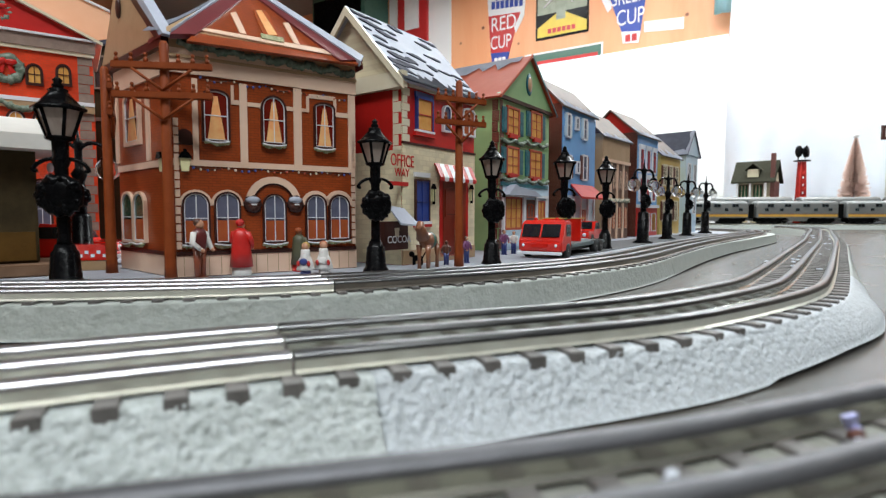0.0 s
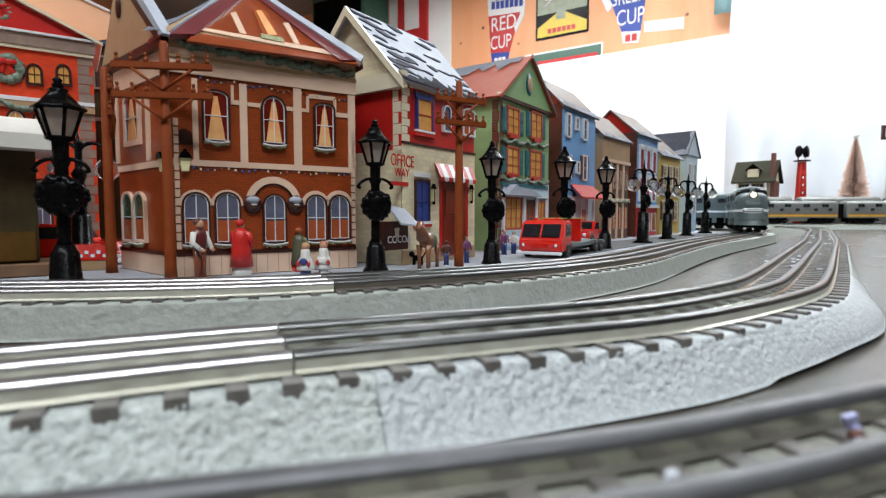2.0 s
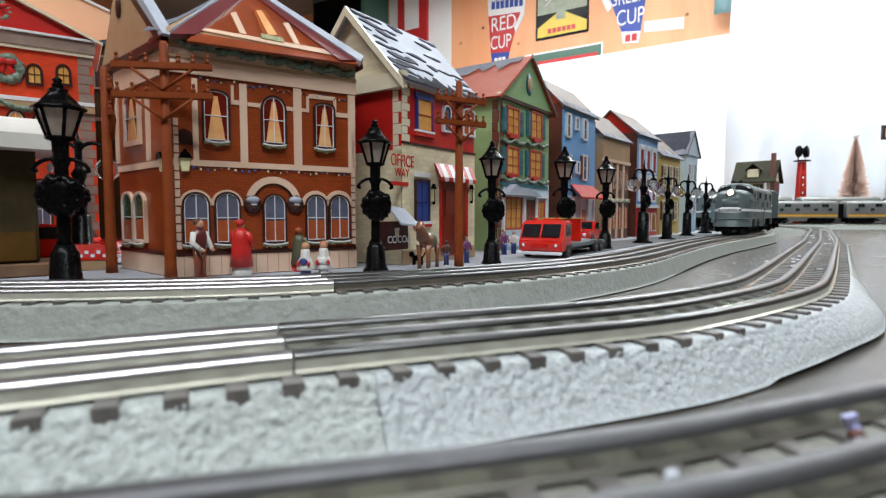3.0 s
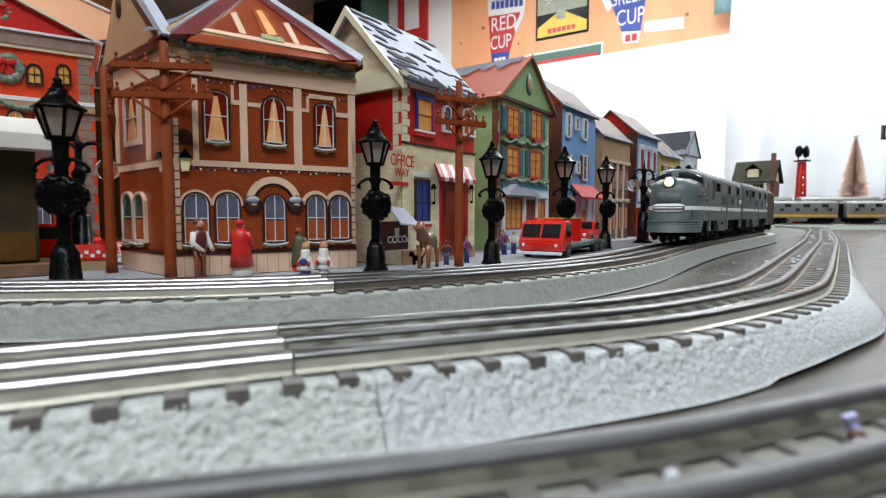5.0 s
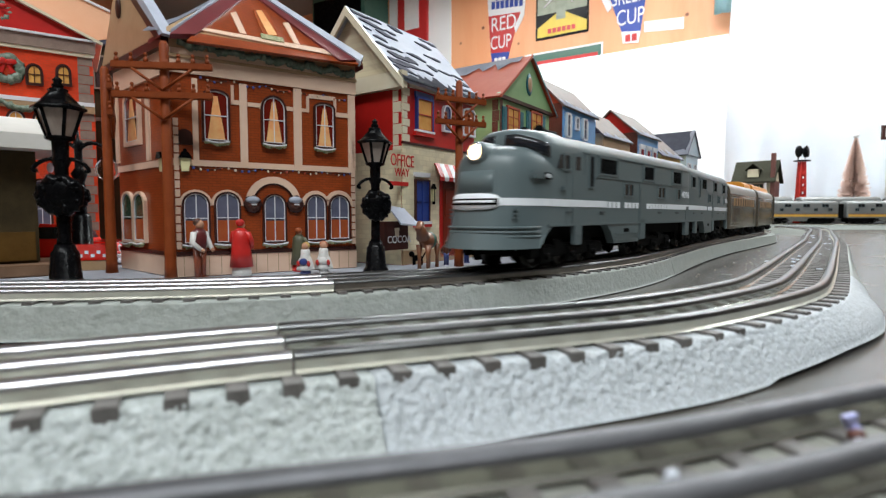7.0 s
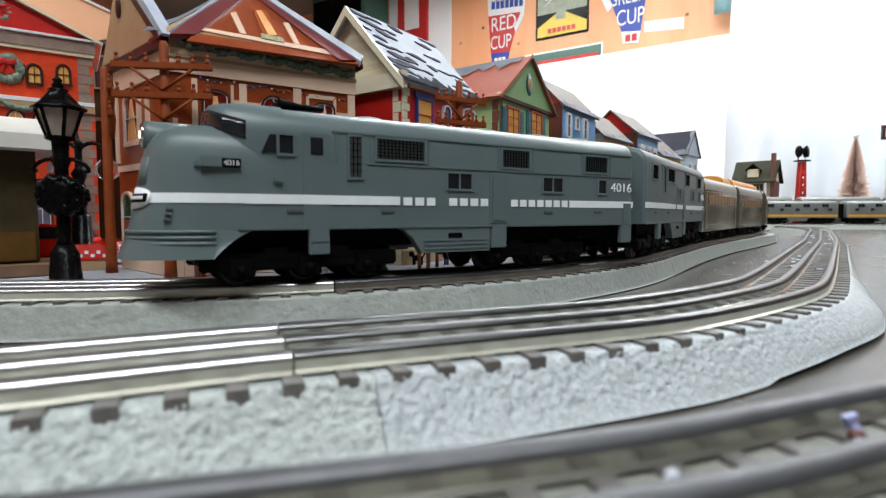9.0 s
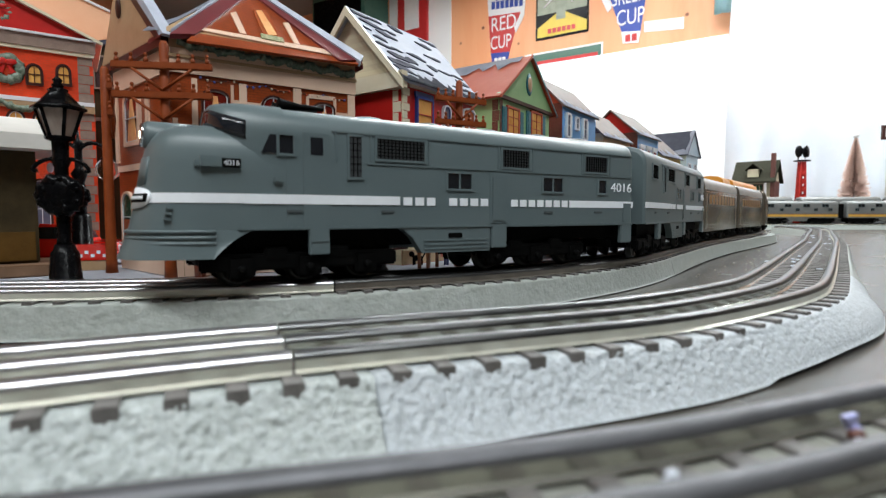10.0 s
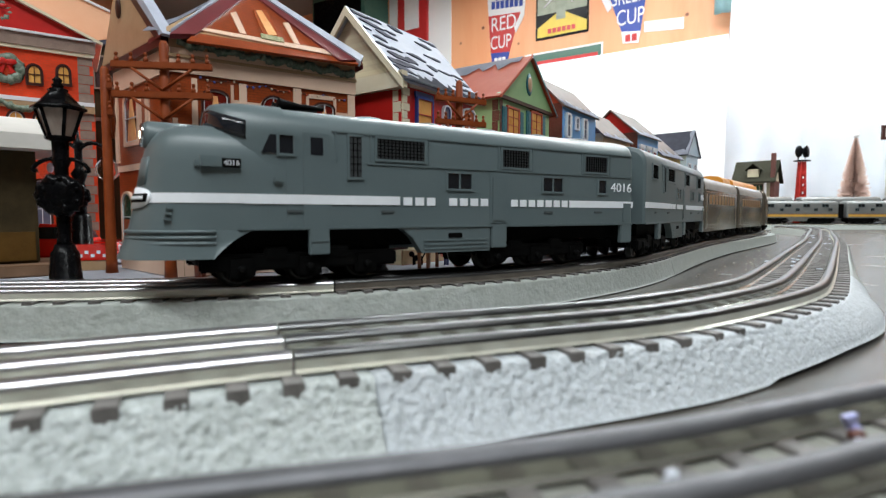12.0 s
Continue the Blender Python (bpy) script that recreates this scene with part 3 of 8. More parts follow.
def snow_patches(roof, p, q, r_, rows, cols, mat, seed=2, lift=0.0006, size=(0.3, 0.8)):
    """Bare dark slates showing in broken courses on a snowy roof. p: eave corner, q: along the eave, r_: up the slope."""
    rng = random.Random(seed)
    p, q, r_ = Vector(p), Vector(q), Vector(r_)
    e, s = q - p, r_ - p
    nrm = e.cross(s).normalized()
    if nrm.z < 0:
        nrm = -nrm
    for j in range(rows):
        for i in range(cols):
            if rng.random() < 0.42 and i:
                continue
            u = (i + rng.uniform(0.1, 0.5) + 0.4 * (j % 2)) / cols
            v = (j + 0.35 + rng.uniform(-0.1, 0.1)) / rows
            w, hgt = rng.uniform(*size) / cols, rng.uniform(0.16, 0.42) / rows
            pts = []
            for k in range(10):
                a = 2 * math.pi * k / 10
                pts.append(p + e * min(0.99, max(0.01, u + w * 0.5 * math.cos(a) * rng.uniform(0.7, 1.1))) + s * min(0.98, max(0.02, v + hgt * (math.sin(a) * rng.uniform(0.35, 1.2) - 0.55 * math.cos(a)))) + nrm * lift * 0.2)
            bm = bmesh.new()
            add_prism(bm, pts, nrm * lift)
            part("slate", bm, mat, roof)


# ---- trains ----
GREY = material("grey_moulded_plastic", (0.106, 0.140, 0.147), 0.38, second=(0.118, 0.153, 0.160), scale=25, bump=0.05, bump_scale=500, spec=0.4)
GREY_DARK = material("shadow_grey_plastic", (0.06, 0.072, 0.076), 0.5, second=(0.075, 0.088, 0.092), scale=60)
STRIPE = material("white_livery_stripe", (0.86, 0.89, 0.93), 0.4, second=(0.80, 0.83, 0.87), scale=120)
BLACK = material("black_cast_metal", (0.002, 0.002, 0.002), 0.6, second=(0.004, 0.004, 0.004), scale=80, bump=0.2, bump_scale=300, spec=0.04)
GLASS_DARK = material("dark_cab_glazing", (0.012, 0.014, 0.018), 0.08, coat=0.3)
MESH_DARK = material("dark_grille", (0.018, 0.020, 0.022), 0.6, second=(0.05, 0.055, 0.06), scale=900)
STEEL = material("bright_steel", (0.55, 0.54, 0.52), 0.3, 1.0, second=(0.4, 0.39, 0.38), scale=200)
LAMP_LENS = material("lit_headlamp", (1.0, 0.88, 0.62), 0.2, emit=14)
# emission stands in for the bulb's reflected light and bloom
REFLECTOR_GLOW = material("self_glowing_reflector", (1.0, 0.74, 0.42), 0.25, emit=4.0)
CHROME = material("clear_lens_chrome", (0.75, 0.77, 0.8), 0.1, 1.0)
SILVER = material("brushed_silver_car", (0.36, 0.335, 0.285), 0.22, 0.85, second=(0.26, 0.24, 0.20), scale=12, stretch=(1, 8, 8), bump=0.05)
ROOF_SILVER = material("pale_silver_roof", (0.42, 0.41, 0.39), 0.4, 0.4, second=(0.36, 0.35, 0.33), scale=20)
CAR_GLASS = material("amber_lit_glazing", (0.26, 0.12, 0.03), 0.35, second=(0.36, 0.19, 0.05), scale=40, spec=0.2, emit=0.04)
WHEEL_STEEL = material("dull_wheel_steel", (0.04, 0.04, 0.038), 0.42, 0.9, second=(0.02, 0.02, 0.018), scale=150)
YELLOW_BAND = material("ochre_stripe", (0.62, 0.36, 0.06), 0.4, second=(0.55, 0.31, 0.05), scale=60)
PALE_CAR = material("pale_grey_car", (0.20, 0.205, 0.20), 0.35, 0.2, second=(0.155, 0.16, 0.155), scale=20, stretch=(1, 6, 6))
RED_LINE = material("dark_red_line", (0.2, 0.05, 0.03), 0.5)
ORANGE_ROOF = material("orange_dome_plastic", (0.72, 0.30, 0.03), 0.35, second=(0.66, 0.25, 0.025), scale=40)
MM = 0.001


def text_part(words, size, mat, parent, m, name="lettering"):
    cu = bpy.data.curves.new(name, "FONT")
    cu.body, cu.size, cu.extrude, cu.align_x, cu.align_y = words, size, 0.0002, "CENTER", "CENTER"
    tmp = bpy.data.objects.new("tmp", cu)
    scene.collection.objects.link(tmp)
    me = bpy.data.meshes.new_from_object(tmp.evaluated_get(bpy.context.evaluated_depsgraph_get()))
    bpy.data.objects.remove(tmp)
    me.materials.clear()
    me.materials.append(mat)
    ob = new(name, me)
    ob.parent = parent
    ob.matrix_basis = m
    return ob


def body_section(x, top=91.0, half=30.0, foot=28.0):
    k = (top - foot) / 63.0
    pts = [(half, foot), (half, foot + 16 * k), (half, foot + 47 * k), (half - 0.6, foot + 52 * k), (half - 2.5, foot + 56.5 * k), (half - 6, foot + 59.8 * k), (half - 13, foot + 62 * k), (0, top)]
    ring = pts + [(-y, z) for y, z in pts[-2::-1]]
    return [(x, y, z) for y, z in ring]


def loft(bm, rings, caps=(True, True), mat=0):
    vs = [[bm.verts.new(Vector(p) * MM) for p in r] for r in rings]
    fs = []
    for a, b in zip(vs, vs[1:]):
        for i in range(len(a) - 1):
            f = bm.faces.new((a[i], a[i + 1], b[i + 1], b[i]))
            fs.append(f)
    if caps[0]:
        fs.append(bm.faces.new(vs[0][::-1]))
    if caps[1]:
        fs.append(bm.faces.new(vs[-1]))
    for f in fs:
        f.smooth, f.material_index = len(f.verts) <= 4, mat
    bmesh.ops.recalc_face_normals(bm, faces=fs)
    ends = [f for f in fs if len(f.verts) > 4]
    bmesh.ops.split_edges(bm, edges=list({e for f in ends for e in f.edges}))
    return vs


NOSE_Z = [28, 36, 44, 52, 60, 66, 71, 75, 78, 79.5, 80.2]
NOSE_X = [185, 183, 181, 179.5, 178.2, 177, 175, 172, 166, 158, 148]
NOSE_W = [30, 30, 30, 30, 29.8, 29.2, 27.6, 25, 20, 13, 5]
CAB_Z = [28.5, 64, 72, 76, 80, 84.5, 88.2, 90.4, 91.6, 92.2]
CAB_X = [150, 151, 152, 151.8, 151.2, 150.4, 149.4, 147.6, 143.5, 134]
CAB_W = [29.85, 29.85, 30, 30, 29.4, 27.6, 24.6, 20, 13, 5]


def nose_xy(z, theta, grow=0.0):
    xt = np.interp(z, NOSE_Z, NOSE_X) if z >= 28 else 185 + (28 - z) * 0.25
    w = np.interp(z, NOSE_Z, NOSE_W)
    c, s = math.cos(theta), math.sin(theta)
    return 134 + (xt - 134 + grow) * abs(c) ** 0.76, (w + grow) * math.copysign(abs(s) ** 0.83, s)


def nose_patch(reach, zc, high, out, oval):
    """A thin plate bent round the nose: reach in degrees to each side, high: half its height."""
    bm = bmesh.new()
    cols = []
    for i in range(25):
        k = -1 + 2 * i / 24
        hh = high * (math.sqrt(max(0.0, 1 - k ** 4)) if oval else 1.0) + 0.05
        a = math.radians(reach * k)
        cols.append([(*nose_xy(zz, a, out), zz) for zz in (zc - hh, zc, zc + hh)])
    loft(bm, cols, (False, False))
    bmesh.ops.solidify(bm, geom=bm.faces[:], thickness=0.0008)
    return bm


def cab_xy(z, theta, grow=0.0):
    xt, w = np.interp(z, CAB_Z, CAB_X), np.interp(z, CAB_Z, CAB_W)
    c, s = math.cos(theta), math.sin(theta)
    return 116 + (xt - 116 + grow) * abs(c) ** 0.60, (w + grow) * math.copysign(abs(s) ** 0.72, s)


def side_panel(bm, x0, x1, z0, z1, y0, y1, bevel=0.0):
    """A plate on the flank; y0..y1 from the flank outwards, in millimetres."""
    add_box(bm, min(x0, x1) * MM, max(x0, x1) * MM, min(y0, y1) * MM, max(y0, y1) * MM, min(z0, z1) * MM, max(z0, z1) * MM, bevel * MM)


def window_part(parent, x0, x1, z0, z1, side, name="window", panes=1, glass=None, grille=False):
    """Framed opening: a raised rim with a dark pane set into it."""
    bm = bmesh.new()
    r = 1.3
    for a in ((x0 - r, x1 + r, z1, z1 + r), (x0 - r, x1 + r, z0 - r, z0), (x0 - r, x0, z0, z1), (x1, x1 + r, z0, z1)):
        side_panel(bm, a[0], a[1], a[2], a[3], side * 29.6, side * 30.9)
    for i in range(1, panes):
        xm = x0 + (x1 - x0) * i / panes
        side_panel(bm, xm - 0.5, xm + 0.5, z0, z1, side * 29.6, side * 30.7)
    w = part(name, bm, GREY, parent)
    part("pane", _panel(x0, x1, z0, z1, side * 29.5, side * 30.15), MESH_DARK if grille else (glass or GLASS_DARK), w)
    if grille:
        bm = bmesh.new()
        n = max(3, int((x1 - x0) / 2.2))
        for i in range(1, n):
            xm = x0 + (x1 - x0) * i / n
            side_panel(bm, xm - 0.22, xm + 0.22, z0, z1, side * 30.1, side * 30.6)
        for i in range(1, 6):
            zm = z0 + (z1 - z0) * i / 6
            side_panel(bm, x0, x1, zm - 0.2, zm + 0.2, side * 30.1, side * 30.5)
        part("grille_mesh", bm, BLACK, w)
    return w


def _panel(x0, x1, z0, z1, y0, y1, bevel=0.0):
    bm = bmesh.new()
    side_panel(bm, x0, x1, z0, z1, y0, y1, bevel)
    return bm


def make_bogie(parent, xc, axles, reach=52):
    """Black truck frame with journals and flanged wheels."""
    b = part("truck", _panel(xc - reach, xc + reach, 9, 20, -19, 19, 2), BLACK, parent, "black cast six wheel truck")
    for side in (1, -1):
        bm = bmesh.new()
        side_panel(bm, xc - reach, xc + reach, 7.5, 16, side * 22, side * 27, 1)
        for ax in axles:
            side_panel(bm, ax - 6.5, ax + 6.5, 3.5, 15, side * 23, side * 28.2, 1.2)
            add_lathe(bm, [(2.2 * MM, 0), (2.2 * MM, 2 * MM), (1.2 * MM, 2.6 * MM)], 10, Matrix.Translation((ax * MM, side * 28 * MM, 8.5 * MM)) @ pose(0, 0, 0, -90 * side))
        for ax in (axles[0] + axles[1], axles[-1] + axles[-2]):
            side_panel(bm, ax / 2 - 6, ax / 2 + 6, 12, 19, side * 23, side * 27.5, 1)
        part("side_frame", bm, BLACK, b)
    for ax in axles:
        for side in (1, -1):
            m = Matrix.Translation((ax * MM, side * 15.2 * MM, 9.2 * MM)) @ pose(0, 0, 0, -90 * side)
            part("wheel", lathe([(10.2 * MM, -1.6 * MM), (10.2 * MM, -0.4 * MM), (9.2 * MM, 0), (9.0 * MM, 3 * MM), (7.4 * MM, 3.2 * MM), (6.8 * MM, 2.2 * MM), (2 * MM, 2.2 * MM), (1.8 * MM, 4 * MM)], 20, m), WHEEL_STEEL, b)
    return b


def letter_bars(parent, x0, x1, z0, z1, count, side, gaps=()):
    """A company name as one plain bar for each character."""
    pitch = (x1 - x0) / count
    for i in range(count):
        if i in gaps:
            continue
        part("lettering_bar", _panel(x0 + pitch * (i + 0.14), x0 + pitch * (i + 0.86), z0 + 0.3, z1 - 0.3, side * 30.0, side * 30.45), STRIPE, parent)


def make_diesel(name, label, nose):
    t = thing(name, Matrix(), label, "toy locomotive", "the running train")
    rear, front = -146.0, (122.0 if nose else 150.0)
    bm = bmesh.new()
    rings = [body_section(rear, 88, 28), body_section(rear + 1.5, 90.5, 29.6), body_section(rear + 4), body_section(0), body_section(front - 6 if nose else front - 4)]
    if not nose:
        rings += [body_section(front - 1.5, 90.5, 29.6), body_section(front, 88, 28)]
    loft(bm, rings)
    body = part("body", bm, GREY, t, "grey moulded carbody with rounded roof")
    if nose:
        bm = bmesh.new()
        th = [math.radians(a) for a in range(-90, 91, 6)]
        rows = []
        for z in NOSE_Z:
            ring = [(*nose_xy(z, a), z) for a in th]
            rows.append([(116.2, ring[0][1], z)] + ring + [(116.2, ring[-1][1], z)])
        loft(bm, rows, (True, True))
        part("nose", bm, GREY, t, "rounded bulldog nose")
        bm = bmesh.new()
        loft(bm, [[(*cab_xy(z, a), z) for a in th] for z in CAB_Z], (True, True))
        part("cab_front", bm, GREY, t)
        # pilot below the sill, cut by the wheel arch
        bm = bmesh.new()
        rows = []
        for z in (28, 27.4, 26.4, 25, 23, 21, 19, 16.5, 14.5):
            cut = 129 + 22 * ((28 - z) / 13.5) ** 0.55
            row = []
            for a in th:
                x, y = nose_xy(z, a, (28 - z) * 0.12)
                row.append((max(x, cut), y, z))
            rows.append(row)
        loft(bm, rows, (False, True))
        part("pilot", bm, GREY, t, "flared pilot skirt")
        for z in (21.8, 24.6, 27.4):
            bm = bmesh.new()
            path = [Vector((*nose_xy(28, math.radians(a), 0.7), z)) * MM for a in range(-84, 85, 6) if nose_xy(28, math.radians(a))[0] > 145]
            add_tube(bm, path, 0.0010, 6)
            part("pilot_rib", bm, GREY, t)
        # stripe wrapping the nose
        bm = bmesh.new()
        lo = [(*nose_xy(41.0, a, 0.35), 41.0) for a in th]
        hi = [(*nose_xy(45.6, a, 0.35), 45.6) for a in th]
        loft(bm, [lo, hi], (False, False))
        part("nose_stripe", bm, STRIPE, t)
        # oval badge bent round the nose, with a dark bar across it
        badge = part("nose_badge", nose_patch(34, 43.4, 5.0, 1.0, True), STRIPE, t, "white oval badge bent round the nose")
        part("badge_bar", nose_patch(30, 43.4, 1.9, 1.5, False), BLACK, badge)
        part("badge_lettering_bar", nose_patch(26, 43.4, 0.7, 1.8, False), STRIPE, badge)
        part("nose_door", nose_patch(22, 56, 6.5, 0.5, False), GREY, t)
        for side in (1, -1):
            for zz in (33.5, 36.0, 38.5):
                x, y = nose_xy(zz, math.radians(50), 0.8)
                part("nose_step", box((x - 1.8) * MM, (x + 1.0) * MM, (side * y - 1.2) * MM, (side * y + 1.2) * MM, (zz - 0.5) * MM, (zz + 0.5) * MM), GREY, t)
        part("headlight_nacelle", lathe([(7.8 * MM, 0), (7.8 * MM, 22 * MM), (7.2 * MM, 23.4 * MM), (6.0 * MM, 23.6 * MM)], 28, Matrix.Translation((153 * MM, 0, 73.2 * MM)) @ pose(0, 0, 0, 0, 90, 0)), GREY, t)
        head = part("headlight", lathe([(6.2 * MM, -6 * MM), (6.2 * MM, 1 * MM), (5.4 * MM, 2 * MM), (5 * MM, 1 * MM), (4.8 * MM, -3 * MM), (0.2 * MM, -4 * MM)], 24, Matrix.Translation((175.5 * MM, 0, 74 * MM)) @ pose(0, 0, 0, 0, 86, 0)), GREY, t)
        part("bezel", lathe([(5.1 * MM, 0), (5.9 * MM, 1.9 * MM), (5.3 * MM, 2.8 * MM), (4.7 * MM, 2.0 * MM), (4.6 * MM, 0.2 * MM), (5.1 * MM, 0)], 24, Matrix.Translation((175.6 * MM, 0, 74 * MM)) @ pose(0, 0, 0, 0, 86, 0)), CHROME, head, "chrome headlamp rim")
        part("reflector", ball((176.6 * MM, 0, 74.0 * MM), 4.75 * MM, (0.28, 1, 1)), REFLECTOR_GLOW, head, "warm headlamp reflector given its own glow")
        part("bulb", ball((177.0 * MM, 0, 74.0 * MM), 2.9 * MM, (0.55, 1, 1)), LAMP_LENS, head, "lit warm headlamp bulb")
        for side in (1, -1):
            # windscreen wrapping the cab corner
            bm = bmesh.new()
            grid = []
            for f in (0.0, 0.35, 0.7, 1.0):
                row = []
                for g in range(13):
                    a = math.radians(4 + 66 * g / 12)
                    k = max(0.0, g - 3) / 9
                    z = (78.6 - 6.6 * k) * (1 - f) + (87.2 - 6.0 * k) * f
                    x, y = cab_xy(z, a, 0.35)
                    row.append((x, side * y, z))
                grid.append(row)
            loft(bm, grid, (False, False))
            bmesh.ops.solidify(bm, geom=bm.faces[:], thickness=0.0004)
            part("windscreen", bm, GLASS_DARK, t, "dark wrapped windscreen")
            bm = bmesh.new()
            add_prism(bm, [(128 * MM, side * 29.6 * MM, 66 * MM), (120 * MM, side * 29.6 * MM, 66 * MM), (120 * MM, side * 29.6 * MM, 75 * MM), (124 * MM, side * 29.6 * MM, 75 * MM)], (0, side * 0.7 * MM, 0))
            part("cab_window", bm, GLASS_DARK, t)
            window_part(t, 112.5, 119.5, 66, 75, side, "cab_window")
            nb = part("number_board", _panel(136.5, 158, 55.6, 63, side * 23.5, side * 31.4, 2.4), GREY, t)
            part("plate", _panel(138, 146.5, 57.6, 62, side * 31.2, side * 31.6), BLACK, nb)
            text_part("4016", 0.0036, STRIPE, nb, pose(142.2 * MM, side * 31.7 * MM, 59.8 * MM, 90, 0, 180 if side > 0 else 0))
            d = part("cab_door", _panel(93.5, 107.5, 29, 77, side * 29.8, side * 30.4, 0.2), GREY, t)
            part("pane", _panel(97, 103.6, 66, 75, side * 30.2, side * 30.6), GLASS_DARK, d)
            part("horn_box", _panel(118, 123, 51, 54.5, side * 29.8, side * 32, 0.8), GREY, t)
        horn = part("roof_horn", box(86 * MM, 112 * MM, -9 * MM, 9 * MM, 90 * MM, 91.6 * MM, 0.0005), BLACK, t, "black twin roof horn")
        for yy in (-6, 6):
            part("trumpet", lathe([(1.4 * MM, 0), (1.6 * MM, 14 * MM), (3.4 * MM, 24 * MM), (3.8 * MM, 25 * MM)], 14, Matrix.Translation((88 * MM, yy * MM, 94.5 * MM)) @ pose(0, 0, 0, 0, 90, 0)), BLACK, horn)
    off = 0 if nose else 6
    for side in (1, -1):
        f = 136 if nose else front - 1
        part("stripe", _panel(52.5, f, 40.8, 45.6, side * 29.7, side * 30.55), STRIPE, t)
        part("stripe", _panel(rear + 0.5, -79.5, 40.4, 45.2, side * 29.7, side * 30.35), STRIPE, t)
        lo, hi = (-10.4, 51.2)
        letter_bars(t, lo, hi, 40.4, 45.6, 8, side, (4 if side > 0 else 3,))
        letter_bars(t, -78.6, -26.8, 40.3, 45.4, 7, side)
        window_part(t, 75.5, 82.5, 55.5, 77, side, "louvre", 1, None, True)
        window_part(t, 36.5, 66.5, 66, 77, side, "grille", 1, None, True)
        window_part(t, -42.5, -20.5, 65.6, 76.5, side, "grille", 1, None, True)
        window_part(t, -116.5, -94, 65.6, 76.5, side, "grille", 1, None, True)
        if not nose:
            window_part(t, 108, 128, 65.6, 76.5, side, "grille", 1, None, True)
        window_part(t, 3.4, 20.5, 51, 60, side, "window", 2)
        window_part(t, -72.5, -55, 51, 60, side, "window", 2)
        window_part(t, -115.8, -108, 51, 60, side, "window", 1)
        text_part("4016", 0.0098, STRIPE, t, pose(-132.5 * MM, side * 30.2 * MM, 55 * MM, 90, 0, 180 if side > 0 else 0) @ Matrix.Diagonal((1.18, 0.95, 1, 1)))
        # belt mouldings, doors, sill and steps
        part("belt_moulding", _panel(rear + 2, 72, 62.6, 63.6, side * 29.8, side * 30.6), GREY, t)
        part("eave_moulding", _panel(rear + 2, 92, 78.6, 79.4, side * 29.6, side * 30.4), GREY, t)
        part("sill_moulding", _panel(rear + 1, 140 if nose else front - 1, 27.6, 29.4, side * 29.6, side * 30.8, 0.4), GREY, t)
        dp = part("door_panel", _panel(-24.5, -10.5, 30, 62, side * 29.8, side * 30.5, 0.3), GREY, t)
        part("door_recess", _panel(-22.6, -12.4, 31.5, 59, side * 30.3, side * 30.9, 0.3), GREY, dp)
        part("rear_panel", _panel(-143.5, -134.5, 30, 44, side * 29.8, side * 30.4, 0.3), GREY, t)
        for xm in (90, 70, 33, -17.5, -46, -91, -120):
            part("batten", _panel(xm - 0.5, xm + 0.5, 63.6, 78.6, side * 29.8, side * 30.5), GREY, t)
        step = part("step", _panel(94, 105, 14.5, 29, side * 27.5, side * 31, 0.6), GREY, t)
        part("step_tread", _panel(95, 104, 21.5, 22.2, side * 30.8, side * 31.5), GREY, step)
        part("step", _panel(-144, -132, 14.5, 28, side * 27.5, side * 31, 0.6), GREY, t)
        part("step", _panel(-24, -12, 14.5, 29, side * 27.5, side * 31, 0.6), GREY, t)
        bm = bmesh.new()
        add_prism(bm, [(42 * MM, side * 24 * MM, 28.5 * MM), (52 * MM, side * 24 * MM, 28.5 * MM), (44 * MM, side * 24 * MM, 22 * MM), (38 * MM, side * 24 * MM, 13 * MM), (-11 * MM, side * 24 * MM, 13 * MM), (-11 * MM, side * 24 * MM, 28.5 * MM)], (0, side * 6 * MM, 0))
        tank = part("fuel_tank_skirt", bm, GREY, t)
        for zz in (15, 17.5, 20):
            part("rib", _panel(-9, 37, zz, zz + 0.8, side * 29.9, side * 30.6), GREY, tank)
        part("builder_plate", _panel(10, 20, 21.5, 24.5, side * 29.9, side * 30.6, 0.3), BLACK, tank)
        for xx in (112, 60, -60, -108):
            part("grab_iron", _panel(xx - 4, xx + 4, 36.4, 37.8, side * 29.9, side * 30.7, 0.2), GREY_DARK, t)
    part("underframe", _panel(rear + 6, 140 if nose else front - 6, 18, 28.4, -22, 22, 1), BLACK, t)
    make_bogie(t, 105, (72, 104, 138))
    make_bogie(t, -52 - off * 5, (-88 - off * 5, -52 - off * 5, -18 - off * 5), 46)
    part("coupler", _panel(rear - 10, rear + 8, 10, 16, -4, 4, 1), BLACK, t)
    for xx in (60, 20, -25, -70, -110):
        part("roof_fan", lathe([(11 * MM, 0), (11 * MM, 1.2 * MM), (9.5 * MM, 2 * MM)], 20, pose(xx * MM, 0, 90.4 * MM)), GREY, t)
    return t


